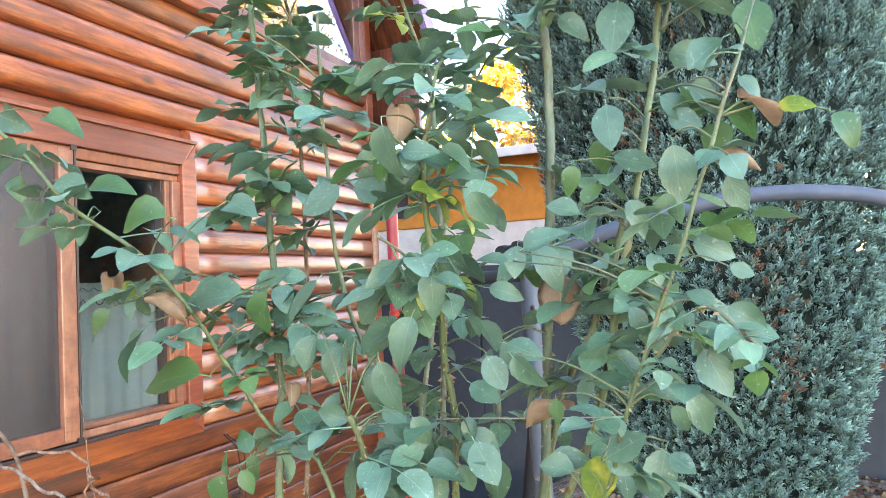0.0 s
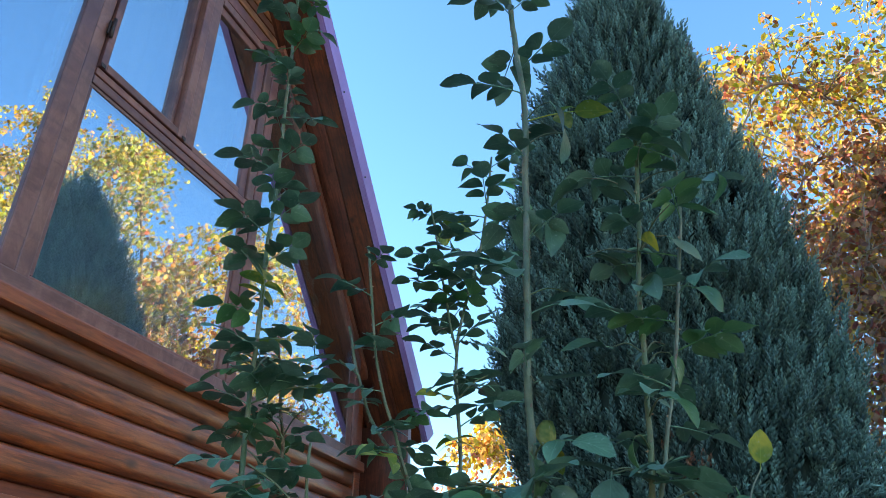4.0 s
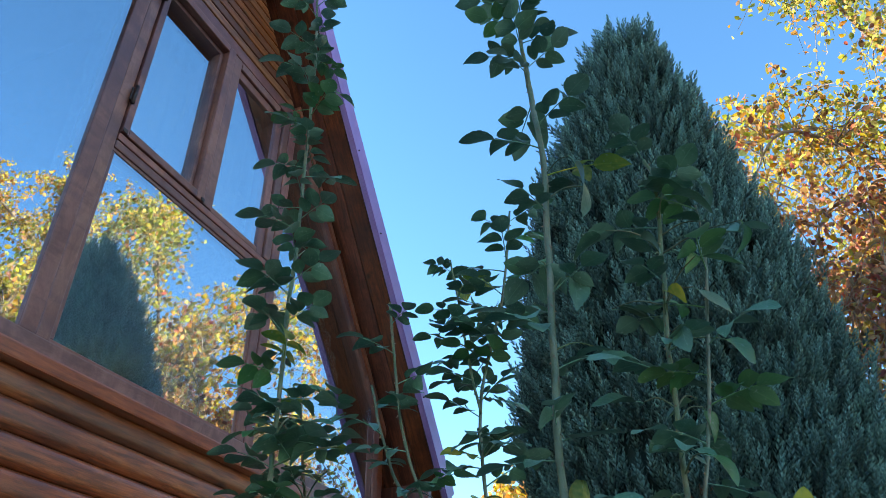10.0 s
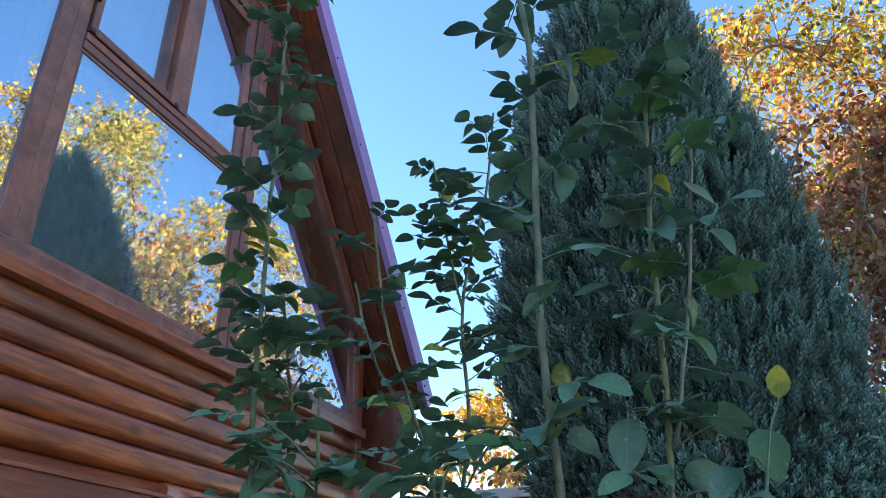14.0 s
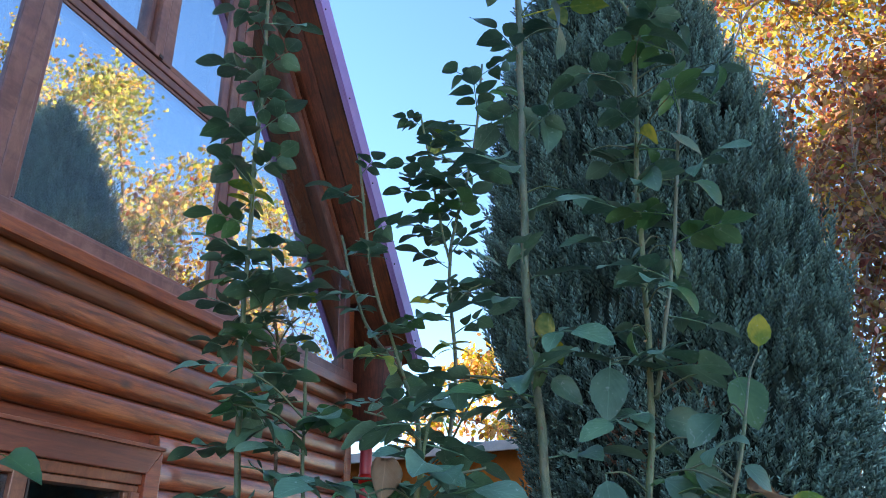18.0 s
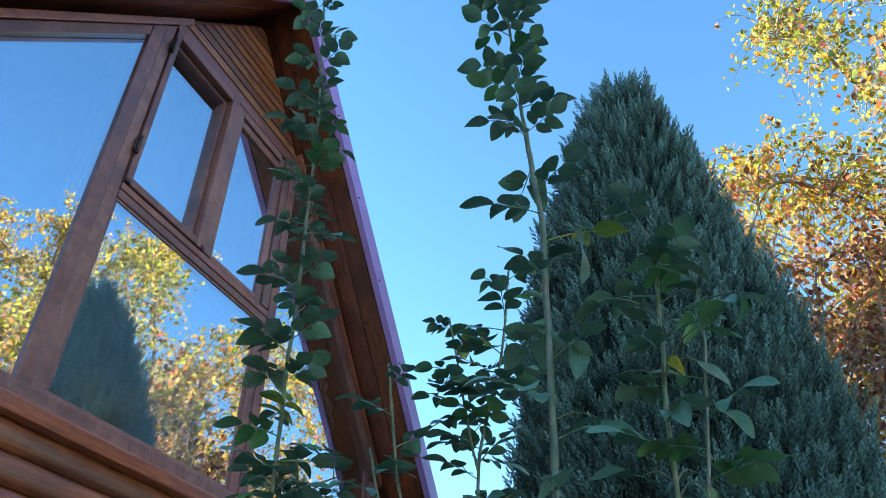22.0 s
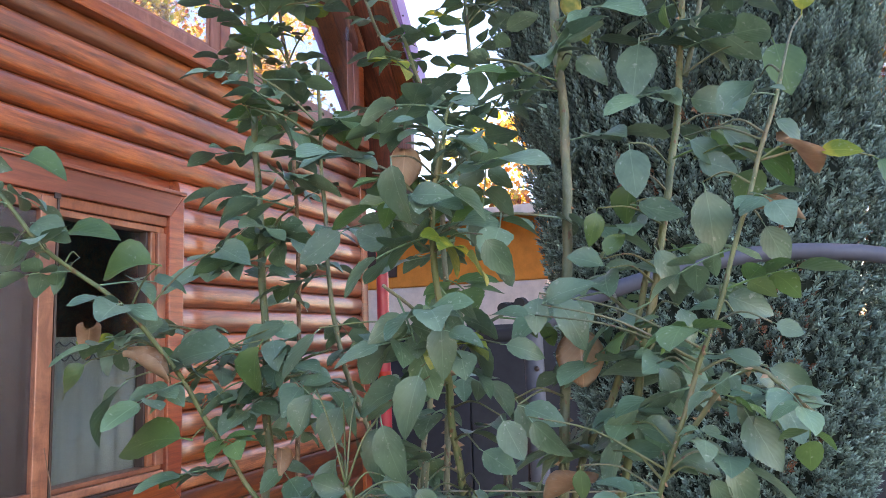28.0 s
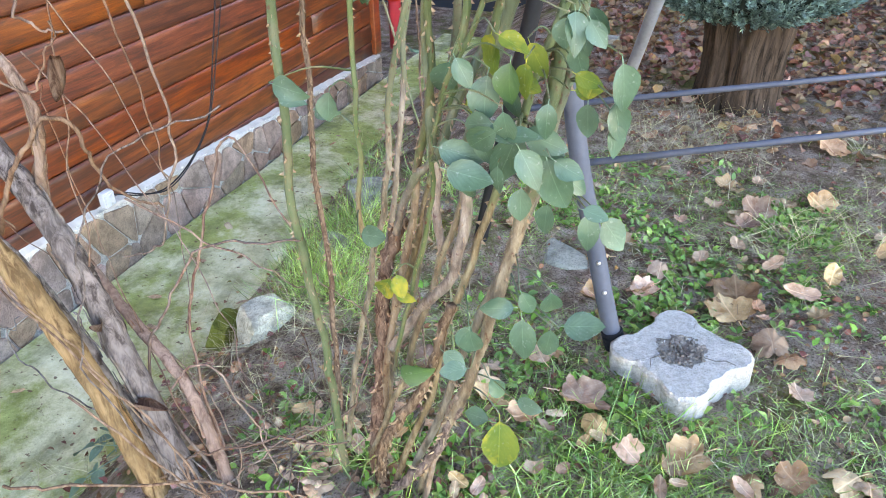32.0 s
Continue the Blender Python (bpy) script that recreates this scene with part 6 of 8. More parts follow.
# leafy shoots high on the middle canes
for i in range(16):
    src = RNG.choice([A, C, C, F, J, P, J, F])
    cand = [p for p in src if 1.75 < p.z < 2.6]
    if not cand:
        continue
    p = RNG.choice(cand)
    a = RNG.uniform(0, 2 * math.pi)
    ln = RNG.uniform(0.06, 0.16)
    d = Vector((math.cos(a), math.sin(a) * 0.75, RNG.uniform(0.3, 0.9)))
    cane([tuple(q) for q in (p, p + d * ln * 0.5 + Vector((0, 0, 0.01)), p + d * ln)], 0.003, 0.0018, p.z - 1, 0.045, 0.16, 0.13, thorn=0, young=0.15, face=0.3)


# single blades that stand out, each on a thin stalk from the nearest cane
BLADES = {k: [] for k in ("old", "young", "yellow")}
for kind, mat in (("old", M_LEAF), ("young", M_LEAF_YOUNG), ("yellow", M_LEAF_YELLOW)):
    for q in range(8):
        bm = bmesh.new()
        uvl = bm.loops.layers.uv.new("UVMap")
        tube([(0, -0.16, -0.03), (0, -0.05, 0), (0, 0.02, 0)], 0.014, 0.011, 5, bm, cap=False)
        leaflet(bm, uvl, Vector((0, 0, 0)), Vector((0, 1, 0)), Vector((0, 0, 1)), 1.0, RNG.uniform(0.58, 0.72), RNG.uniform(0.1, 0.6), RNG.uniform(0.0, 0.5), RNG.uniform(-0.8, 0.8))
        me = bpy.data.meshes.new("leaf")
        bm.to_mesh(me)
        bm.free()
        me.materials.append(mat)
        BLADES[kind].append(me)
CANE_POINTS = [p for src in (A, B, B_TOP, C, D, F, G, I, J, K, M2, N, O, P) for p in src]


def blades(rows):
    """Rows of stalk's end, turn in degrees in the upright plane, length and kind."""
    for x, y, z, turn, length, kind in rows:
        a = radians(turn)
        ahead = Vector((math.cos(a), RNG.uniform(-0.45, 0.2), math.sin(a))).normalized()
        face = Vector((RNG.uniform(-0.45, 0.45), -0.8, RNG.uniform(0.2, 1.0)))
        if z > 1.85:
            face = Vector((RNG.uniform(-0.6, 0.6), RNG.uniform(-0.5, 0.15), 1.0))
            ahead.y = RNG.uniform(-0.6, 0.5)
            ahead.normalize()
        side = ahead.cross(face).normalized()
        face = side.cross(ahead)
        ob = new("leaf", RNG.choice(BLADES[("old", "young", "yellow")[kind]]))
        ob.matrix_world = Matrix.Translation((x, y, z)) @ Matrix((side, ahead, face)).transposed().to_4x4() @ Matrix.Diagonal((length * 1.0, length, length, 1.0))
        ob.parent = rose
        base = Vector((x, y, z)) - ahead * length * 0.15
        near = min(CANE_POINTS, key=lambda p: (p - base).length + 0.12 * (p.z > base.z))
        if 0.012 < (near - base).length < 0.22:
            mid = near.lerp(base, 0.5) + Vector((0, 0, 0.012))
            part("shoot", tube(smooth_path([near, mid, base], 4), 0.0016, 0.0009, 6), M_CANE, rose, smooth=True)


# leaves on the front of the bush
blades([(-0.377, 0.816, 1.428, -104, 0.072, 0), (-0.431, 0.827, 1.371, -70, 0.079, 0), (-0.401, 0.832, 1.412, -172, 0.075, 0), (-0.421, 0.845, 1.464, -145, 0.074, 0), (-0.352, 0.827, 1.484, -82, 0.058, 0), (-0.367, 0.843, 1.462, 169, 0.057, 0), (-0.318, 0.763, 1.476, -21, 0.042, 0), (-0.243, 0.802, 1.379, -46, 0.052, 0), (-0.263, 0.845, 1.390, -20, 0.050, 0)])
# leaves on the front of the bush
blades([(-0.280, 0.818, 1.378, -61, 0.047, 0), (-0.220, 0.841, 1.508, -52, 0.062, 0), (-0.214, 0.770, 1.503, 26, 0.050, 0), (-0.230, 0.802, 1.508, -94, 0.040, 0), (-0.236, 0.782, 1.491, 167, 0.041, 0), (-0.270, 0.809, 1.460, -12, 0.042, 0), (-0.289, 0.812, 1.577, -61, 0.049, 0), (-0.379, 0.761, 1.662, -82, 0.069, 0), (-0.364, 0.780, 1.629, 3, 0.045, 0)])
# leaves on the middle canes
blades([(-0.336, 0.845, 1.645, -43, 0.054, 0), (-0.524, 0.902, 1.616, -149, 0.072, 0), (-0.443, 0.889, 1.593, 157, 0.063, 0), (-0.667, 0.834, 1.599, -21, 0.069, 0), (-0.607, 0.892, 1.496, -157, 0.078, 0), (-0.606, 0.832, 1.467, -116, 0.066, 1), (-0.683, 0.876, 1.462, 174, 0.108, 0), (-0.526, 0.831, 1.406, -116, 0.055, 0), (-0.517, 0.820, 1.480, -127, 0.064, 0)])
# leaves on the middle canes
blades([(-0.660, 0.898, 1.418, -146, 0.079, 0), (-0.474, 0.839, 1.393, -104, 0.065, 0), (-0.393, 0.839, 1.297, -59, 0.043, 0), (-0.393, 0.908, 1.264, -93, 0.054, 0), (-0.340, 0.899, 1.261, -37, 0.059, 0), (-0.453, 0.846, 1.231, -5, 0.065, 0), (-0.523, 0.907, 1.219, -93, 0.065, 0), (-0.345, 0.869, 1.231, -60, 0.042, 0), (-0.510, 0.881, 1.282, -170, 0.066, 0)])
# leaves on the outer canes
blades([(-0.056, 0.878, 1.619, -84, 0.073, 0), (0.006, 0.945, 1.756, -145, 0.058, 0), (-0.138, 0.922, 1.687, -84, 0.066, 0), (-0.141, 0.947, 1.650, -113, 0.051, 1), (-0.135, 0.940, 1.621, -16, 0.057, 0), (-0.068, 0.887, 1.680, -38, 0.051, 0), (-0.060, 0.893, 1.658, -29, 0.046, 0), (-0.033, 0.875, 1.683, -38, 0.052, 0), (0.020, 0.873, 1.687, -47, 0.038, 0)])
# leaves on the outer canes
blades([(0.057, 0.866, 1.647, -3, 0.039, 2), (0.001, 0.887, 1.576, -66, 0.048, 0), (-0.042, 0.914, 1.505, -24, 0.051, 0), (-0.044, 0.860, 1.488, 166, 0.038, 0), (-0.094, 0.921, 1.493, -65, 0.042, 0), (-0.112, 0.890, 1.559, -64, 0.049, 0), (-0.177, 0.888, 1.608, -103, 0.039, 1), (-0.176, 0.934, 1.563, 56, 0.036, 1), (-0.174, 0.903, 1.547, 156, 0.045, 0)])
# leaves on the low side branch
blades([(-0.141, 0.848, 1.371, -10, 0.045, 0), (-0.103, 0.863, 1.337, -11, 0.044, 0), (-0.058, 0.883, 1.328, -58, 0.055, 0), (-0.033, 0.825, 1.384, -64, 0.058, 0), (-0.023, 0.908, 1.422, -33, 0.031, 0), (-0.017, 0.822, 1.434, 156, 0.035, 0), (-0.007, 0.887, 1.426, -29, 0.048, 0), (-0.119, 0.896, 1.428, -63, 0.040, 0), (-0.143, 0.822, 1.262, 31, 0.052, 0)])
# leaves on the low side branch
blades([(-0.086, 0.891, 1.258, -103, 0.062, 0), (-0.148, 0.853, 1.256, -113, 0.062, 2), (-0.222, 0.872, 1.246, 4, 0.049, 0), (-0.075, 0.821, 1.269, -30, 0.034, 0), (-0.001, 0.824, 1.472, -24, 0.027, 0), (-0.030, 0.836, 1.399, -103, 0.037, 0), (0.116, 0.906, 1.639, -53, 0.044, 1)])
# leaves on the branch towards the window
blades([(-0.781, 0.778, 1.421, -123, 0.078, 0), (-0.726, 0.828, 1.351, 176, 0.096, 1), (-0.951, 0.844, 1.650, -5, 0.084, 1), (-0.864, 0.845, 1.471, 166, 0.070, 2), (-0.858, 0.791, 1.451, -130, 0.056, 1), (-0.746, 0.792, 1.580, 175, 0.086, 1), (-0.899, 0.807, 1.596, -119, 0.054, 0), (-1.031, 0.830, 1.605, 176, 0.093, 0), (-0.936, 0.770, 1.650, -13, 0.070, 0)])
# leaves on the branch towards the window
blades([(-1.091, 0.827, 1.680, -77, 0.049, 1), (-0.838, 0.832, 1.469, -92, 0.035, 0), (-0.650, 0.837, 1.240, 111, 0.036, 1), (-0.628, 0.763, 1.229, 101, 0.033, 1), (-0.648, 0.845, 1.239, -80, 0.040, 1), (-0.611, 0.768, 1.236, -67, 0.036, 1), (-0.655, 0.791, 1.220, -116, 0.049, 1), (-1.117, 0.815, 1.781, -20, 0.080, 0), (-1.045, 0.843, 1.777, -21, 0.077, 1)])
# leaves on the canes before the cypress
blades([(-0.125, 0.991, 1.844, -97, 0.081, 0), (-0.183, 1.043, 1.882, -12, 0.066, 0), (-0.115, 1.009, 1.852, -7, 0.067, 0), (-0.206, 0.988, 1.837, -46, 0.056, 0), (-0.232, 0.989, 1.881, -74, 0.058, 1), (-0.194, 0.976, 1.889, -85, 0.036, 2), (0.066, 0.967, 1.841, 78, 0.045, 2), (0.034, 0.973, 1.807, -81, 0.074, 1), (-0.021, 1.022, 1.729, -109, 0.065, 0)])
# leaves on the canes before the cypress
blades([(-0.067, 1.050, 1.779, -20, 0.065, 0), (-0.087, 0.975, 1.887, -98, 0.042, 1), (-0.023, 0.964, 1.936, -42, 0.051, 1), (-0.117, 1.049, 2.059, 170, 0.072, 0), (-0.216, 1.008, 2.003, -10, 0.094, 0), (-0.026, 0.997, 2.143, -90, 0.048, 0), (0.028, 0.981, 2.249, -16, 0.066, 1), (-0.035, 1.013, 2.218, -55, 0.049, 2), (-0.154, 1.034, 2.551, -73, 0.119, 0)])
# leaves on the high canes
blades([(0.011, 1.061, 2.237, -47, 0.067, 0), (0.105, 1.058, 2.341, -92, 0.055, 1), (0.004, 1.025, 2.413, -17, 0.073, 0), (-0.128, 1.102, 2.253, -13, 0.068, 0), (-0.060, 1.023, 2.336, -38, 0.060, 0), (-0.036, 1.064, 2.474, -6, 0.086, 0), (0.059, 1.095, 2.472, -76, 0.073, 0), (-0.234, 1.032, 2.331, -54, 0.071, 0), (-0.162, 1.086, 2.173, -43, 0.081, 0)])
# leaves on the high canes
blades([(-0.044, 1.105, 2.095, -11, 0.060, 0), (0.033, 1.077, 2.148, -35, 0.052, 1), (0.042, 1.091, 2.391, 163, 0.058, 0), (-0.127, 1.030, 2.369, -159, 0.066, 0), (-0.156, 1.059, 2.511, 150, 0.083, 0), (-0.189, 1.033, 2.292, -71, 0.069, 0), (-0.038, 1.096, 2.065, -157, 0.053, 0), (-0.021, 1.047, 2.028, -72, 0.044, 1), (-0.050, 1.061, 2.330, 153, 0.060, 0)])
# leaves on the foot of the outer canes
blades([(-0.525, 0.935, 1.227, -114, 0.058, 0), (-0.567, 0.922, 1.109, -5, 0.062, 0), (-0.552, 0.933, 1.074, -94, 0.060, 0), (-0.485, 0.886, 1.103, -77, 0.057, 0), (-0.603, 0.889, 1.058, -14, 0.057, 0), (-0.562, 0.911, 1.027, -132, 0.064, 0), (-0.525, 0.888, 1.035, -13, 0.039, 0), (-0.633, 0.871, 1.047, -96, 0.056, 0), (-0.650, 0.881, 1.036, -179, 0.055, 0)])
# leaves on the foot of the outer canes
blades([(-0.622, 0.858, 1.090, 13, 0.039, 0), (-0.641, 0.879, 1.060, 14, 0.040, 0), (-0.317, 0.934, 1.227, -85, 0.067, 0), (-0.285, 0.931, 1.146, -7, 0.047, 0), (-0.293, 0.901, 1.141, -18, 0.039, 0), (-0.295, 0.890, 1.177, -90, 0.029, 0), (-0.335, 0.875, 1.142, -15, 0.030, 0), (-0.376, 0.853, 1.052, -119, 0.045, 0), (-0.361, 0.870, 1.033, -101, 0.044, 0)])
# leaves on the broken side branch
blades([(-0.118, 0.890, 1.241, -58, 0.052, 0), (-0.187, 0.898, 1.201, 62, 0.047, 0), (-0.156, 0.853, 1.165, 4, 0.049, 2), (-0.158, 0.891, 1.130, -17, 0.042, 2), (-0.116, 0.890, 1.150, -59, 0.048, 0), (-0.139, 0.883, 1.115, -68, 0.050, 0), (-0.222, 0.880, 1.081, -59, 0.035, 2), (-0.193, 0.888, 1.082, 5, 0.043, 0), (-0.176, 0.853, 1.078, -78, 0.038, 1)])
# leaves on the broken side branch
blades([(-0.168, 0.883, 1.204, -58, 0.036, 1), (-0.187, 0.845, 1.238, 171, 0.046, 0), (-0.391, 0.864, 1.295, -91, 0.049, 0), (-0.483, 0.889, 1.233, -8, 0.059, 0), (-0.377, 0.882, 1.251, -59, 0.044, 0), (-0.327, 0.846, 1.265, -29, 0.043, 0), (-0.398, 0.905, 1.261, -81, 0.039, 1), (-0.554, 0.878, 1.288, -107, 0.041, 0), (-0.331, 0.872, 0.927, -90, 0.046, 1)])
# leaves on the foot of the bush
blades([(-0.342, 0.846, 0.865, -171, 0.040, 0), (-0.325, 0.894, 0.837, -106, 0.073, 0), (-0.282, 0.868, 0.822, -66, 0.070, 0), (-0.307, 0.905, 0.829, -23, 0.043, 0), (-0.238, 0.887, 0.755, -11, 0.033, 0), (-0.217, 0.919, 0.728, -57, 0.053, 0), (-0.235, 0.903, 0.740, -75, 0.048, 0), (-0.324, 0.917, 0.563, -176, 0.049, 0), (-0.301, 0.876, 0.579, -79, 0.065, 0)])
# leaves on the foot of the bush
blades([(-0.271, 0.903, 0.612, -85, 0.047, 0), (-0.251, 0.911, 0.556, 17, 0.059, 0), (-0.270, 0.920, 0.536, -93, 0.053, 0), (-0.304, 0.877, 0.622, -58, 0.040, 0), (-0.357, 0.921, 0.324, -172, 0.048, 0), (-0.339, 0.923, 0.327, -80, 0.086, 2), (-0.308, 0.907, 0.397, 7, 0.043, 0), (-0.434, 0.933, 0.797, -59, 0.044, 0), (-0.346, 0.931, 0.876, -78, 0.042, 0)])
# leaves on low shoots
blades([(-0.249, 0.907, 0.878, -84, 0.040, 0), (-0.265, 0.908, 0.892, 8, 0.034, 2), (-0.215, 0.875, 0.896, -73, 0.048, 0), (-0.360, 0.935, 0.400, -59, 0.045, 0), (-0.530, 0.944, 0.543, -117, 0.049, 2), (-0.498, 0.903, 0.584, -61, 0.037, 2), (-0.509, 0.922, 0.539, -8, 0.034, 2), (-0.618, 0.925, 0.812, 9, 0.040, 0), (-0.673, 0.926, 0.823, -2, 0.037, 0)])
# leaves on low shoots
blades([(-0.534, 0.875, 0.662, 12, 0.045, 0), (-0.372, 0.930, 0.928, -78, 0.040, 2), (-0.321, 0.912, 0.938, -55, 0.042, 2), (-0.254, 0.920, 0.957, -114, 0.037, 0), (-0.255, 0.898, 0.986, -54, 0.036, 0), (-0.399, 0.916, 0.854, 7, 0.032, 2), (-0.436, 0.930, 0.435, -36, 0.044, 0), (-0.506, 0.917, 0.374, 28, 0.057, 1), (-0.390, 0.925, 0.504, -97, 0.051, 0)])
# leaves on the leafy foot shoots
blades([(-0.334, 0.842, 0.859, -142, 0.051, 0), (-0.351, 0.854, 0.858, -23, 0.044, 0), (-0.370, 0.880, 0.833, -57, 0.040, 0), (-0.318, 0.899, 0.762, -87, 0.044, 0), (-0.371, 0.860, 0.791, -99, 0.039, 0), (-0.284, 0.902, 0.745, -95, 0.046, 0), (-0.263, 0.897, 0.787, -34, 0.034, 0), (-0.279, 0.844, 0.898, -87, 0.038, 0), (-0.381, 0.882, 0.460, -162, 0.043, 0)])
# leaves on the leafy foot shoots
blades([(-0.369, 0.860, 0.552, -81, 0.049, 0), (-0.308, 0.845, 0.840, -57, 0.053, 0), (-0.326, 0.852, 0.848, 19, 0.039, 0), (-0.340, 0.869, 0.802, -88, 0.037, 0), (-0.270, 0.856, 0.828, -23, 0.038, 0), (-0.246, 0.857, 0.985, -55, 0.033, 0), (-0.266, 0.843, 0.989, -95, 0.033, 0), (-0.263, 0.882, 0.950, -75, 0.035, 0), (-0.211, 0.874, 0.873, -83, 0.039, 0)])
# leaves on the hanging middle shoots
blades([(-0.467, 0.885, 1.360, -82, 0.069, 0), (-0.517, 0.883, 1.386, -106, 0.057, 0), (-0.315, 0.851, 1.340, -29, 0.047, 0), (-0.288, 0.911, 1.387, -58, 0.054, 0), (-0.201, 0.830, 1.327, -88, 0.032, 1), (-0.164, 0.866, 1.342, -1, 0.047, 0), (-0.117, 0.855, 1.336, -21, 0.036, 0), (-0.073, 0.867, 1.314, -58, 0.038, 0), (-0.489, 0.840, 1.289, 162, 0.049, 0)])
# leaves on the hanging middle shoots
blades([(-0.483, 0.905, 1.178, 2, 0.053, 0), (-0.449, 0.864, 1.278, -18, 0.047, 0), (-0.147, 0.833, 1.256, -19, 0.037, 0), (-0.502, 0.885, 1.168, -60, 0.034, 1), (-0.309, 0.839, 1.269, -58, 0.059, 0), (-0.263, 0.879, 0.985, -90, 0.043, 0), (-0.210, 0.861, 0.944, -80, 0.056, 0), (-0.261, 0.882, 0.920, -23, 0.033, 2), (-0.335, 0.916, 0.892, -12, 0.033, 2)])
# leaves on the lower middle canes
blades([(-0.392, 0.877, 1.043, -120, 0.048, 0), (-0.350, 0.869, 0.998, 166, 0.045, 0), (-0.335, 0.847, 1.064, -92, 0.027, 2), (-0.418, 0.913, 0.905, -110, 0.052, 0), (-0.381, 0.836, 0.938, -60, 0.038, 0), (-0.359, 0.880, 0.907, -91, 0.055, 0), (-0.368, 0.916, 0.942, -101, 0.037, 2), (-0.335, 0.842, 0.965, -25, 0.038, 2), (-0.317, 0.885, 0.924, -90, 0.040, 2)])
# leaves on the lower middle canes
blades([(-0.260, 0.890, 0.924, -60, 0.036, 2), (-0.327, 0.839, 0.884, -81, 0.044, 0), (-0.415, 0.869, 0.814, -10, 0.056, 0), (-0.356, 0.898, 0.812, -22, 0.043, 0), (-0.312, 0.876, 0.847, -12, 0.055, 0), (-0.309, 0.900, 0.809, -23, 0.063, 0), (-0.397, 0.849, 0.798, -10, 0.058, 0), (-0.262, 0.856, 0.992, -78, 0.045, 0), (-0.246, 0.845, 1.040, -70, 0.038, 0)])
# leaves on the upper middle canes
blades([(-0.518, 0.871, 1.323, -106, 0.059, 0), (-0.549, 0.908, 1.259, 171, 0.061, 0), (-0.489, 0.878, 1.229, -4, 0.065, 0), (-0.489, 0.895, 1.180, 2, 0.053, 0), (-0.431, 0.860, 1.285, -28, 0.050, 0), (-0.405, 0.892, 1.271, -80, 0.051, 0), (-0.374, 0.834, 1.239, -17, 0.053, 0), (-0.365, 0.851, 1.223, -90, 0.044, 0), (-0.337, 0.886, 1.273, -38, 0.060, 0)])
# leaves on the upper middle canes
blades([(-0.335, 0.890, 1.290, -79, 0.037, 0), (-0.406, 0.863, 1.078, -14, 0.049, 0), (-0.363, 0.833, 1.132, -15, 0.041, 0), (-0.299, 0.849, 1.185, -101, 0.038, 0), (-0.388, 0.844, 1.128, -168, 0.029, 1), (-0.627, 0.850, 0.873, -1, 0.052, 0), (-0.577, 0.898, 0.852, -94, 0.040, 0), (-0.437, 0.843, 1.309, -19, 0.046, 0), (-0.485, 0.905, 1.137, -104, 0.041, 0)])

# ---- the old vine at the corner of the bed ----
vine = thing("old_vine", "leafless old vine with peeling trunks and dry tendrils", "vine")


def vine_stem(name, pts, r0, r1, mat, label="", sides=10, wob=0.12):
    path = smooth_path(pts, 9 if r0 < 0.01 else 16)
    rng = random.Random(len(pts) * 7 + int(r0 * 9000))
    thick = r0 > 0.0085
    for i, p in enumerate(path):
        q = r0 * 900 + pts[0][0] * 50
        amp = 0.004 if thick else 0.012
        p += Vector((noise.noise((i * 0.3, q, 0)), noise.noise((i * 0.3, 5, q)), noise.noise((9, i * 0.3, q)))) * amp
        if not thick and i % 4 == 0:
            p += Vector((rng.uniform(-1, 1), rng.uniform(-1, 1), rng.uniform(-1, 1))) * 0.004
    n = 26 if thick else sides
    bm = tube(path, r0, r1, n, wobble=wob * 0.25, rng=rng)
    if thick:
        bm.verts.ensure_lookup_table()
        for i in range(len(path)):
            for q in range(n):
                v = bm.verts[i * n + q]
                a = 2 * math.pi * q / n
                d = v.co - path[i]
                ridge = 0.16 * noise.noise((2.4 * math.cos(a), 2.4 * math.sin(a), i * 0.035 + r0 * 300)) + 0.13 * noise.noise((7 * math.cos(a), 7 * math.sin(a), i * 0.07))
                knot = 0.25 * max(0.0, noise.noise((math.cos(a), math.sin(a), i * 0.16 + r0 * 77)) - 0.25)
                v.co = path[i] + d * (1 + ridge + knot)
    ob = part(name, bm, mat, vine, label, smooth=True)
    if thick:
        # loose strips of bark that lift from the trunk
        for k in range(9):
            i0 = rng.randrange(2, max(3, len(path) - 16))
            a0 = rng.uniform(0, 6.283)
            strip = []
            for i in range(i0, min(len(path) - 1, i0 + rng.randrange(8, 15))):
                dd = (path[i + 1] - path[i]).normalized()
                o = Matrix.Rotation(a0, 3, dd) @ dd.orthogonal().normalized()
                lift = 1.06 + 0.3 * ((i - i0) / 14) ** 2
                strip.append(path[i] + o * (r0 + (r1 - r0) * i / len(path)) * lift)
            if len(strip) > 3:
                part("bark_strip", tube(strip, 0.0035, 0.001, 5, wobble=0.3, rng=rng), mat, ob)
    return ob


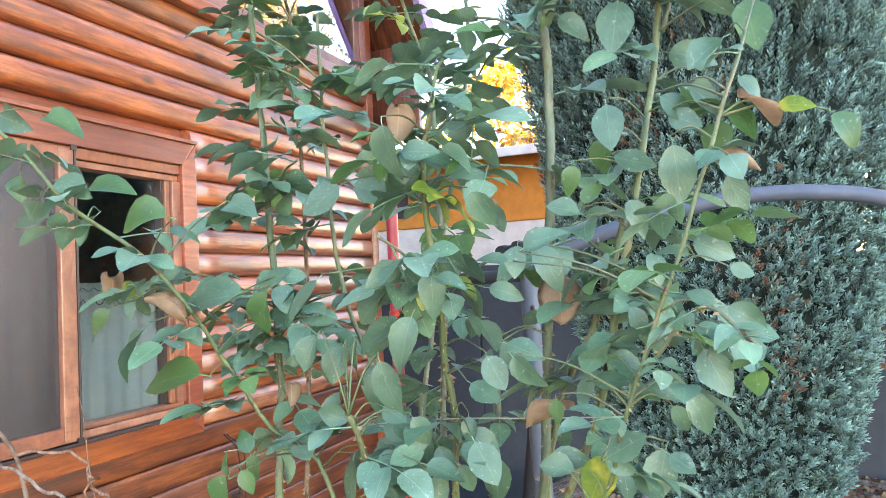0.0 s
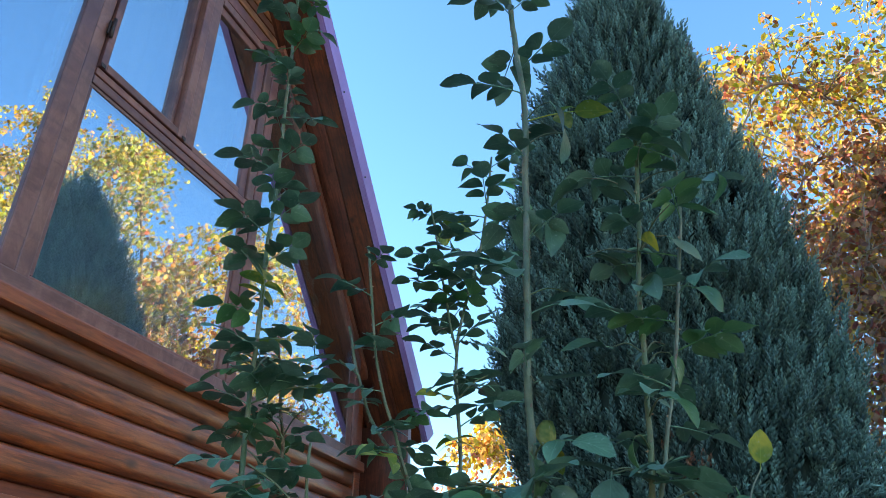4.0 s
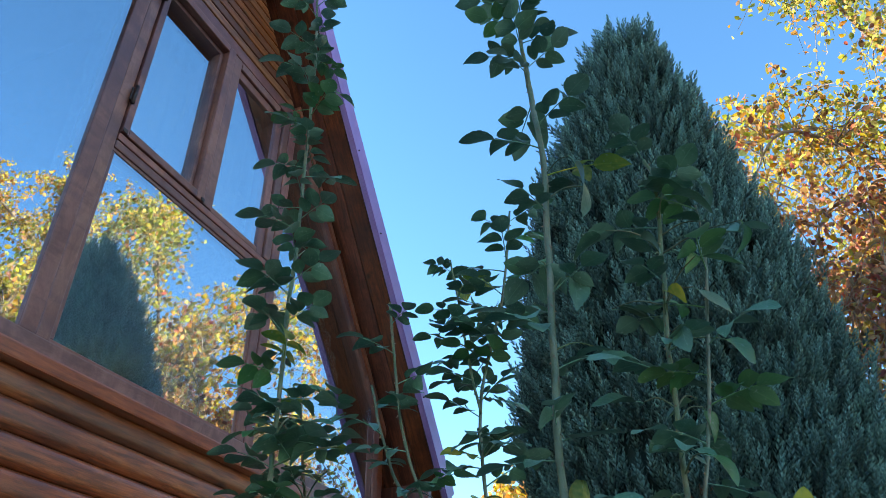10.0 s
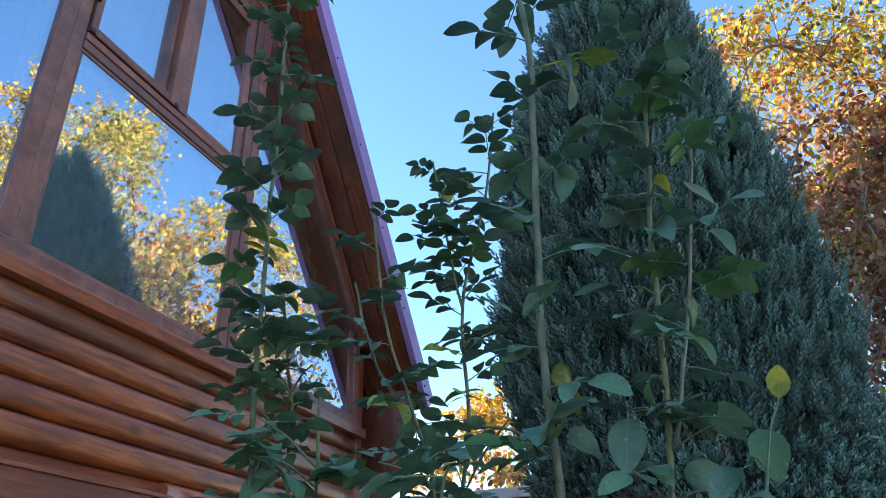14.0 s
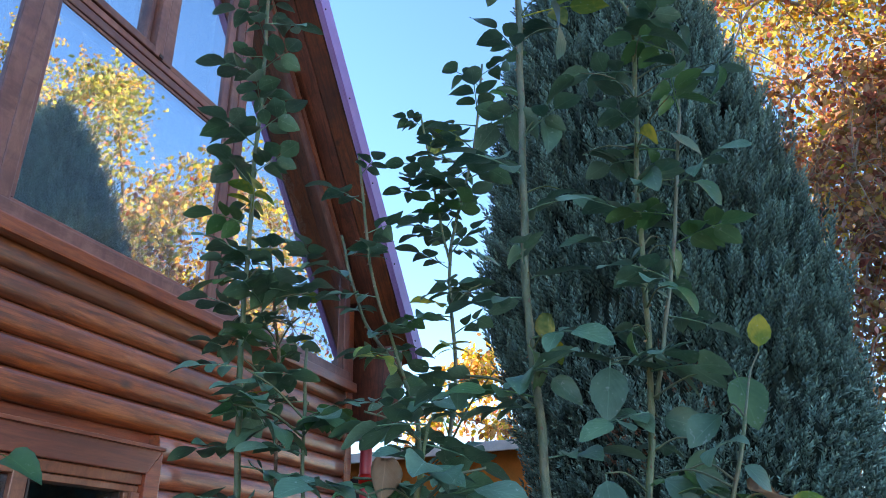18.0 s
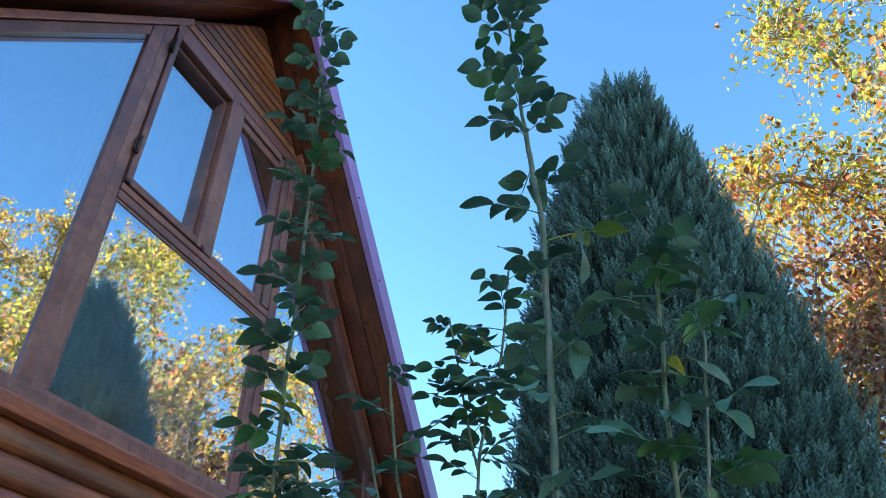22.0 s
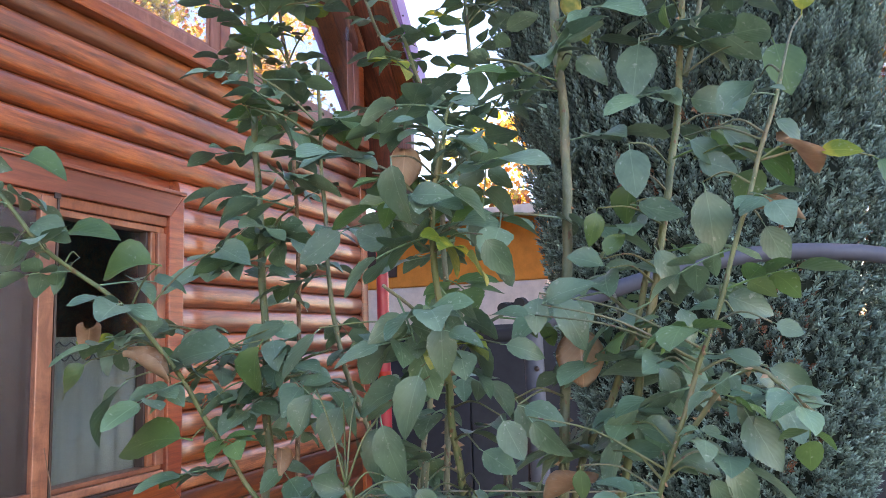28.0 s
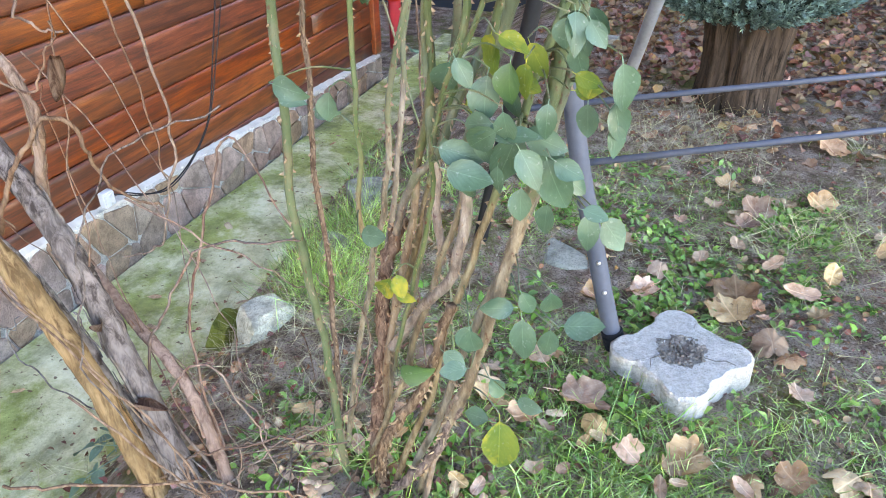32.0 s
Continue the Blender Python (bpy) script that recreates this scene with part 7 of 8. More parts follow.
vine_stem("trunk", [(-0.94, 0.84, -0.06), (-1.022, 0.85, 0.206), (-1.072, 0.86, 0.389), (-1.127, 0.87, 0.515), (-1.18, 0.88, 0.6), (-1.24, 0.88, 0.70), (-1.42, 0.9, 0.98)], 0.023, 0.018, M_VINE_BARK, "grey flaking vine trunk", 12)
vine_stem("trunk", [(-0.995, 0.80, -0.06), (-1.047, 0.79, 0.231), (-1.09, 0.78, 0.405), (-1.132, 0.76, 0.555), (-1.26, 0.74, 0.76), (-1.5, 0.72, 1.0)], 0.021, 0.017, M_VINE_PEELED, "peeled ochre vine trunk", 12)
vine_stem("trunk", [(-0.88, 0.87, -0.03), (-0.906, 0.88, 0.065), (-0.961, 0.9, 0.212), (-1.093, 0.93, 0.318), (-1.215, 0.96, 0.415), (-1.305, 0.98, 0.481), (-1.5, 1.0, 0.64)], 0.0125, 0.009, M_TWIG, "thin brown vine trunk", 10)
vine_stem("trunk", [(-0.97, 0.83, -0.03), (-1.06, 0.83, 0.2), (-1.13, 0.82, 0.4), (-1.24, 0.82, 0.55), (-1.5, 0.82, 0.75)], 0.013, 0.010, M_VINE_BARK, "", 10)
vine_stem("trunk", [(-1.19, 0.9, 0.5), (-1.178, 0.9, 0.579), (-1.139, 0.9, 0.703), (-1.136, 0.9, 0.78), (-1.17, 0.9, 0.835), (-1.3, 0.9, 0.95)], 0.0088, 0.007, M_TWIG, "", 10)
for pts, r in (([(-1.19, 0.9, 0.6), (-1.12, 0.9, 0.73), (-1.16, 0.9, 0.83), (-1.2, 0.9, 1.16), (-1.35, 0.9, 1.3)], 0.008),
               ([(-1.25, 0.85, 1.22), (-1.09, 0.85, 1.16), (-0.98, 0.85, 1.12), (-0.9, 0.9, 1.0), (-0.9, 0.95, 0.8), (-0.95, 0.98, 0.64), (-1.03, 1.0, 0.46), (-1.12, 0.98, 0.42)], 0.0045),
               ([(-1.12, 0.8, 1.03), (-1.01, 0.8, 1.01), (-0.97, 0.8, 0.97), (-0.95, 0.8, 0.93), (-0.92, 0.82, 0.92)], 0.004),
               ([(-1.0, 0.74, 1.25), (-0.89, 0.75, 1.24), (-0.85, 0.75, 1.21), (-0.91, 0.75, 1.13), (-0.93, 0.78, 0.99)], 0.0035),
               ([(-1.17, 0.8, 0.56), (-1.1, 0.82, 0.7), (-1.03, 0.85, 0.77), (-1.04, 0.9, 0.7), (-1.06, 0.95, 0.59), (-1.0, 1.0, 0.55)], 0.006),
               ([(-0.86, 0.75, 1.22), (-0.87, 0.8, 1.15), (-0.89, 0.85, 1.07), (-0.94, 0.95, 0.79), (-0.98, 1.0, 0.6)], 0.0035),
               ([(-1.11, 0.6, 0.19), (-0.92, 0.62, 0.26), (-0.65, 0.66, 0.33), (-0.55, 0.7, 0.3)], 0.004),
               ([(-1.05, 0.85, 0.5), (-1.12, 0.95, 0.75), (-1.13, 1.0, 1.0), (-1.2, 1.02, 1.3)], 0.0022),
               ([(-0.98, 0.9, 0.62), (-0.88, 1.05, 0.42), (-0.83, 1.15, 0.3)], 0.003),
               ([(-1.1, 0.9, 0.85), (-1.0, 0.95, 0.6), (-0.93, 1.0, 0.35), (-0.9, 1.0, 0.12)], 0.002),
               ([(-1.2, 0.92, 1.1), (-1.05, 0.98, 0.8), (-1.0, 1.02, 0.5), (-1.03, 1.0, 0.25)], 0.002),
               ([(-1.0, 0.7, 0.35), (-0.85, 0.72, 0.2), (-0.75, 0.75, 0.12), (-0.6, 0.78, 0.1)], 0.003),
               ([(-0.95, 0.85, 0.25), (-0.86, 0.86, 0.33), (-0.8, 0.88, 0.2), (-0.78, 0.9, 0.02)], 0.0035),
               ([(-1.15, 0.72, 0.6), (-1.0, 0.74, 0.42), (-0.9, 0.76, 0.22), (-0.84, 0.78, 0.02)], 0.0025),
               ([(-1.2, 0.8, 1.0), (-1.0, 0.78, 0.85), (-0.93, 0.78, 0.87), (-0.9, 0.79, 0.94)], 0.003)):
    vine_stem("tendril", pts, r * 0.75, r * 0.4, M_TWIG, "", 7, 0.06)
# a tangle of thin runners that spring from the foot
TR = random.Random(15)
for k in range(16):
    x0, y0 = -0.93 + TR.uniform(-0.10, 0.12), 0.87 + TR.uniform(-0.08, 0.08)
    dx, dy, h = TR.uniform(-0.75, 0.3), TR.uniform(-0.12, 0.16), TR.uniform(0.12, 0.8)
    bow = TR.uniform(-0.2, 0.2)
    pts = [(x0, y0, -0.02), (x0 + dx * 0.3 + bow, y0 + dy * 0.4, h * 0.35), (x0 + dx * 0.65 + bow * 0.7, y0 + dy * 0.8, h * 0.7), (x0 + dx, y0 + dy, h), (x0 + dx * 1.2 - bow, y0 + dy, h * TR.uniform(0.7, 1.2))]
    r = TR.choice((0.0016, 0.002, 0.0026, 0.0034, 0.005))
    vine_stem("tendril", pts, r, r * 0.5, M_TWIG if TR.random() < 0.6 else M_VINE_BARK, "", 6, 0.06)
# a rolled dry leaf that hangs from a tendril
def rolled_leaf(name, label, at, size, turn, mat=None, parent=None, roll=2.6):
    bm = bmesh.new()
    uvl = bm.loops.layers.uv.new("UVMap")
    rows = []
    for i in range(9):
        u = i / 8
        w = 0.5 * math.sin(math.pi * min(1, 0.12 + u * 0.86)) ** 0.7
        row = []
        for k in range(7):
            v = k / 6 * 2 - 1
            a = v * roll * 0.5
            r = w / max(0.4, roll * 0.5)
            row.append((bm.verts.new((r * math.sin(a), u + 0.02 * math.sin(9 * v), r * (1 - math.cos(a)) - 0.25 * u * u + 0.03 * math.sin(7 * u + 3 * v))), (v, u)))
        rows.append(row)
    for a, b in zip(rows, rows[1:]):
        for k in range(6):
            f = bm.faces.new((a[k][0], a[k + 1][0], b[k + 1][0], b[k][0]))
            f.smooth = True
            for lp, q in zip(f.loops, (a[k], a[k + 1], b[k + 1], b[k])):
                lp[uvl].uv = q[1]
    bmesh.ops.solidify(bm, geom=list(bm.faces), thickness=0.006)
    ob = finish(bm, name, mat or M_LEAF_DRY, parent, label)
    ob.matrix_world = pose(*at, *turn) @ Matrix.Scale(size, 4)
    return ob


rolled_leaf("dry_leaf", "shrivelled brown leaf", (-1.045, 0.9, 0.845), 0.065, (-95, 10, 40), M_TWIG, vine, 5.0)
rolled_leaf("bark_flake", "curled pink-grey flake of bark", (-1.02, 0.825, 0.21), 0.06, (-5, 30, -80), M_TWIG, vine, 5.2)
rolled_leaf("bark_flake", "curled pink-grey flake of bark", (-1.06, 0.84, 0.36), 0.045, (70, 20, -100), M_TWIG, vine, 3.6)

# dry and yellow leaves among the rose's canes
for at, size, turn, m, label, rl in (((-0.015, 0.845, 1.588), 0.052, (-2, 20, -88), M_LEAF_DRY, "rolled dry tan leaf", 5.2), ((-0.21, 0.92, 1.47), 0.062, (-80, 0, 20), M_LEAF_DRY, "dry brown leaf", 1.0),
                                     ((-0.40, 0.83, 1.14), 0.085, (-35, 25, -30), M_LEAF_DRY, "large folded dry leaf", 2.0), ((-0.86, 0.80, 1.50), 0.06, (-30, 0, 50), M_LEAF_DRY, "rolled dry leaf", 3.6),
                                     ((-0.80, 0.80, 1.46), 0.07, (-20, 10, -60), M_LEAF_DRY, "rolled dry leaf", 3.2), ((-0.2, 0.98, 1.93), 0.045, (-75, 0, 50), M_LEAF_YELLOW, "bright yellow leaf", 2.4),
                                     ((0.02, 0.86, 1.66), 0.06, (-20, 30, -60), M_LEAF_DRY, "half-dry leaf", 2.2), ((-0.47, 1.0, 1.75), 0.06, (-60, 10, 10), M_LEAF_DRY, "dry reddish leaf", 2.0),
                                     ((-0.62, 0.9, 1.33), 0.04, (-60, 10, 10), M_LEAF_DRY, "dry tan leaf", 3.4), ((-0.2, 0.9, 1.3), 0.07, (-10, 10, 70), M_LEAF_DRY, "dry brown leaf", 2.6)):
    rolled_leaf("leaf", label, at, size, turn, m, rose, rl)
# the string that ties the canes
st = thing("garden_string", "pale string tied across the rose canes", "string")
part("string", tube(smooth_path([(-0.83, 1.0, 1.195), (-0.667, 0.965, 1.228), (-0.52, 0.94, 1.262), (-0.376, 0.925, 1.279), (-0.26, 0.925, 1.283), (-0.15, 0.93, 1.287)], 5), 0.0011, sides=5), M_WIRE, st)
part("knot", tube(smooth_path([(-0.155, 0.925, 1.295), (-0.145, 0.92, 1.285), (-0.15, 0.915, 1.275), (-0.16, 0.92, 1.25)], 4), 0.0012, sides=5), M_WIRE, st)

# ---- on the ground: fallen leaves, grass, weeds ----
def fallen_mesh(kind, seed):
    rng = random.Random(seed)
    bm = bmesh.new()
    uvl = bm.loops.layers.uv.new("UVMap")
    n = 40
    ring = []
    for k in range(n):
        a = 2 * math.pi * k / n
        if kind == "lobed":
            r = 0.36 + 0.12 * abs(math.cos(2.5 * (a - math.pi / 2))) ** 0.8 + 0.05 * noise.noise((2 * math.cos(a), 2 * math.sin(a), seed * 3.1)) + rng.uniform(-0.035, 0.035)
            r *= 0.75 if math.sin(a) < -0.8 else 1
        else:
            r = 0.5 / math.sqrt((math.sin(a)) ** 2 + (math.cos(a) * 1.8) ** 2) + rng.uniform(-0.012, 0.012)
        ring.append((r * math.cos(a), r * math.sin(a)))
    curl, bend, twist = rng.uniform(0.24, 0.5), rng.uniform(0.35, 0.9), rng.uniform(-0.9, 0.9)
    def roll_up(x, y):
        ang = (x + twist * 0.3 * y) / curl
        ang2 = y / bend
        return (curl * math.sin(ang), bend * math.sin(ang2), curl * (1 - math.cos(ang)) * 0.8 + bend * (1 - math.cos(ang2)) * 0.5 + 0.09 * noise.noise((x * 5, y * 5, seed)) + 0.05 * noise.noise((x * 13, y * 13, seed)))
    c = (bm.verts.new(roll_up(0, 0)), (0, 0.5))
    mid = [(bm.verts.new(roll_up(x * 0.55, y * 0.55)), (x * 1.1, 0.5 + y * 0.55)) for x, y in ring]
    out = [(bm.verts.new(roll_up(x, y)), (x * 2, 0.5 + y)) for x, y in ring]
    for k in range(n):
        j = (k + 1) % n
        for q in ((c, mid[k], mid[j]), (mid[k], out[k], out[j], mid[j])):
            f = bm.faces.new([v for v, _ in q])
            f.smooth = True
            for lp, (_, uv) in zip(f.loops, q):
                lp[uvl].uv = uv
    foot = Vector(roll_up(0, -0.34))
    tube([foot, foot + Vector((0.04, -0.24, -0.03))], 0.012, 0.008, 4, bm)
    me = bpy.data.meshes.new("fallen_leaf")
    bm.to_mesh(me)
    bm.free()
    me.materials.append(M_LITTER)
    return me


LOBED = [fallen_mesh("lobed", q) for q in (1, 2, 3, 4, 5, 6, 7)]
OVAL = [fallen_mesh("oval", q) for q in (11, 12, 13, 14, 15)]
GR = random.Random(31)


def surface(x, y):
    return max(ground_z(x, y), -0.262) if x < -1.0 else ground_z(x, y)


def drop_leaf(x, y, size, meshes, label):
    ob = new("fallen_leaf", GR.choice(meshes))
    ob.matrix_world = pose(x, y, surface(x, y) + (0.026 if x > -0.45 and y < 2.3 else 0.012), GR.uniform(-22, 22) + (180 if GR.random() < 0.4 else 0), GR.uniform(-22, 22), GR.uniform(0, 360)) @ Matrix.Scale(size, 4)
    tagged(ob, label, "leaf", "fallen leaves on the bed")


spots = [(0.02, 1.78, 0.11), (0.03, 1.86, 0.12), (0.0, 1.92, 0.09), (-0.27, 1.32, 0.12), (-0.22, 1.27, 0.07), (0.12, 1.68, 0.09), (0.16, 1.64, 0.06), (-0.15, 1.22, 0.06), (-0.03, 1.24, 0.09), (0.08, 1.22, 0.07), (-0.31, 2.02, 0.07), (0.07, 2.38, 0.11), (0.26, 2.5, 0.1), (0.3, 2.95, 0.12), (0.27, 1.3, 0.08)]
for x, y, sz in spots:
    drop_leaf(x, y, sz * 1.3, LOBED, "large curled brown maple-like leaf on the earth")
for i in range(150):
    x, y = GR.uniform(-0.7, 1.0), GR.uniform(0.9, 3.3)
    if math.hypot(x + 0.08, y - 1.52) < 0.16:
        continue
    drop_leaf(x, y, GR.uniform(0.04, 0.10), LOBED if GR.random() < 0.55 else OVAL, "small dry brown leaf on the earth")
for i in range(85):
    a, r = GR.uniform(0, 6.28), abs(GR.gauss(0, 0.22))
    x, y = -0.72 + r * math.cos(a) * 1.3, 0.98 + r * math.sin(a) * 0.9
    drop_leaf(x, y, GR.uniform(0.03, 0.055), OVAL, "small pinkish dry rose leaf under the bush")
for i in range(34):
    drop_leaf(GR.uniform(-1.85, -1.25), GR.uniform(1.0, 3.2), GR.uniform(0.03, 0.06), OVAL, "dry leaf on the concrete path")

nrng = np.random.default_rng(12)


def ground_points(n, x0, x1, y0, y1, lift=0.0, density=None):
    # the patch thins out unevenly over its border
    pad = 0.18
    n = int(n * (x1 - x0 + 2 * pad) * (y1 - y0 + 2 * pad) / ((x1 - x0) * (y1 - y0)))
    x, y = nrng.uniform(x0 - pad, x1 + pad, n), nrng.uniform(y0 - pad, y1 + pad, n)
    rim = np.minimum(np.minimum(x - x0, x1 - x), np.minimum(y - y0, y1 - y)) + pad
    ragged = np.array([noise.noise((a * 4, b * 4, 31.0)) for a, b in zip(x, y)])
    sel = rim / (2 * pad) + 0.7 * ragged > nrng.random(n) * (rim < 2 * pad)
    x, y = x[sel], y[sel]
    if density is not None:
        d = np.array([density(a, b) for a, b in zip(x, y)])
        sel = nrng.random(len(x)) < d
        x, y = x[sel], y[sel]
    return np.array([(a, b, surface(a, b) + lift) for a, b in zip(x, y)]).reshape(-1, 3)


def flat_turns(n, tilt=0.35):
    ah = np.stack([np.cos(q := nrng.uniform(0, 6.28, n)), np.sin(q), nrng.normal(0, tilt, n)], 1)
    return turns_of(ah, np.array([0, 0, 1.0]) + nrng.normal(0, tilt, (n, 3)))


pts = ground_points(9500, -1.0, 3.0, 3.0, 5.5, 0.012, lambda a, b: 0.25 if b < 3.5 and a < 0.5 else 1.0)
far = clumps("leaf_litter", pts, flat_turns(len(pts), 0.5), nrng.uniform(0.022, 0.062, len(pts)), LEAF_V * np.array([1.3, 1, 2.5]), LEAF_F, M_LITTER_FAR, None, LEAF_UV)
tagged(far, "thick litter of russet fallen leaves under the cypress", "leaf litter", kind="stuff")

# grass blades
BLADE_V = np.array([(-0.012, 0, 0), (0.012, 0, 0), (-0.011, 0.35, 0.01), (0.011, 0.35, 0.01), (-0.008, 0.7, -0.05), (0.008, 0.7, -0.05), (0, 1.0, -0.17)])
BLADE_F = np.array([(0, 1, 3), (0, 3, 2), (2, 3, 5), (2, 5, 4), (4, 5, 6)])
BLADE_UV = np.array([(-0.5, 0), (0.5, 0), (-0.5, 0.35), (0.5, 0.35), (-0.5, 0.7), (0.5, 0.7), (0, 1)])


def grass(name, label, pts, size, mat, lean=0.55, up=1.0, width=1.0):
    n = len(pts)
    ah = np.stack([nrng.normal(0, lean, n), nrng.normal(0, lean, n), np.full(n, up)], 1)
    v = BLADE_V * np.array([width, 1, 1])
    ob = clumps(name, pts, turns_of(ah, nrng.normal(0, 1, (n, 3))), nrng.uniform(*size, n), v, BLADE_F, mat, None, BLADE_UV)
    tagged(ob, label, "grass", kind="stuff")


def lawn(a, b):
    v = 0.42 + 0.9 * noise.noise((a * 1.9 + 3, b * 1.9, 7.0)) + 0.25 * noise.noise((a * 6, b * 6, 1.0))
    if b > 2.3:
        v -= (b - 2.3) * 0.6
    if a > 0.05 and b > 1.75:
        v -= 0.55
    if b < 1.45 and a > -0.45:
        v += 0.75
    if math.hypot(a + 0.08, b - 1.52) < 0.15 or math.hypot(a + 0.6, b - 0.98) < 0.22:
        return 0.02
    return max(0.03, min(1.0, v))


pts = ground_points(95000, -0.75, 1.3, 0.75, 2.9, 0.0, lawn)
grass("grass", "short green grass between moss and leaves", pts, (0.010, 0.038), M_GRASS, 1.1, 0.6, 2.4)
pts = ground_points(9000, -0.4, 1.0, 0.85, 1.5, 0.0, lambda a, b: 0.9 if a < 0.0 and b < 1.25 else 0.12 + max(0.0, 0.5 * noise.noise((a * 5, b * 5, 2.0))))
grass("grass", "longer grass at the front of the bed", pts, (0.03, 0.085), M_GRASS, 0.8, 0.9, 1.5)
tuft = []
for cx, cy, rr, n in ((-1.02, 1.55, 0.06, 420), (-0.98, 1.75, 0.05, 330), (-1.10, 1.50, 0.05, 240), (-0.93, 1.47, 0.04, 170), (-0.7, 0.98, 0.03, 60), (-1.12, 1.85, 0.05, 150), (-1.12, 1.98, 0.04, 130), (-0.95, 2.2, 0.06, 160), (-0.62, 1.0, 0.05, 50), (-1.27, 2.0, 0.06, 260), (-1.2, 1.72, 0.05, 260), (-1.33, 2.35, 0.06, 160), (-1.4, 2.7, 0.07, 120)):
    for _ in range(n):
        x, y = cx + nrng.normal(0, rr), cy + nrng.normal(0, rr)
        tuft.append((x, y, surface(x, y) - 0.005))
grass("grass", "dense dark tufts of fine grass beside the path", np.array(tuft), (0.07, 0.17), M_GRASS, 0.75, 0.9, 0.55)
pts = ground_points(6000, -0.55, 1.2, 2.1, 3.25, 0.0, lambda a, b: max(0, 0.35 + noise.noise((a * 2.2, b * 2.2, 4.0))))
grass("dry_grass", "sparse dry grass before the cypress", pts, (0.05, 0.14), M_STRAW, 0.8, 0.7, 0.6)
pts = ground_points(16000, -0.45, 1.2, 0.85, 2.2, 0.002, lambda a, b: max(0.0, min(1, 0.3 + 0.9 * noise.noise((a * 3.1, b * 3.1, 14.0)))) * (math.hypot(a + 0.08, b - 1.52) > 0.15))
grass("dry_grass", "straw-coloured dead blades among the grass", pts, (0.015, 0.06), M_STRAW, 1.2, 0.35, 1.5)
pts = ground_points(2600, -1.36, -0.75, 1.0, 1.6, 0.0, lambda a, b: 0.6)
grass("dry_grass", "dry grass and roots beside the edging stones", pts, (0.05, 0.14), M_STRAW, 1.0, 0.3, 0.5)
# small broad-leaved weeds
pts = ground_points(11000, -0.9, 1.2, 0.9, 2.6, 0.0, lambda a, b: max(0.0, 0.14 + 1.1 * noise.noise((a * 3.4, b * 3.4, 11.0))))
weed_pts = np.repeat(pts, 4, 0) + nrng.normal(0, 0.008, (len(pts) * 4, 3)) * np.array([1, 1, 0.1])
ah = np.stack([nrng.normal(0, 1, len(weed_pts)), nrng.normal(0, 1, len(weed_pts)), np.full(len(weed_pts), 0.6)], 1)
ob = clumps("weeds", weed_pts, turns_of(ah, np.array([[0, 0, 1.0]]) + nrng.normal(0, 0.2, (len(weed_pts), 3))), nrng.uniform(0.010, 0.034, len(weed_pts)), LEAF_V * np.array([0.8, 1, 1.5]), LEAF_F, M_WEED, None, LEAF_UV)
tagged(ob, "small broad-leaved weeds in the earth", "weeds", kind="stuff")
# dry twigs and stalks strewn under the rose and the vine
for i in range(46):
    a, r = GR.uniform(0, 6.28), abs(GR.gauss(0, 0.24))
    x, y = -0.78 + r * math.cos(a) * 1.2, 1.0 + r * math.sin(a) * 0.8
    if x < -1.4:
        continue
    ln, d = GR.uniform(0.06, 0.22), GR.uniform(0, 6.28)
    bits = []
    for k in range(4):
        px, py = x + math.cos(d) * ln * k / 3 + GR.uniform(-0.008, 0.008), y + math.sin(d) * ln * k / 3 + GR.uniform(-0.008, 0.008)
        bits.append((px, py, surface(px, py) + 0.006 + 0.012 * math.sin(k)))
    ob = finish(tube(smooth_path(bits, 3), GR.uniform(0.0012, 0.003), 0.001, 5), "twig", M_TWIG, smooth=True)
    tagged(ob, "thin dry twig lying on the earth", "twig", "twigs under the rose")
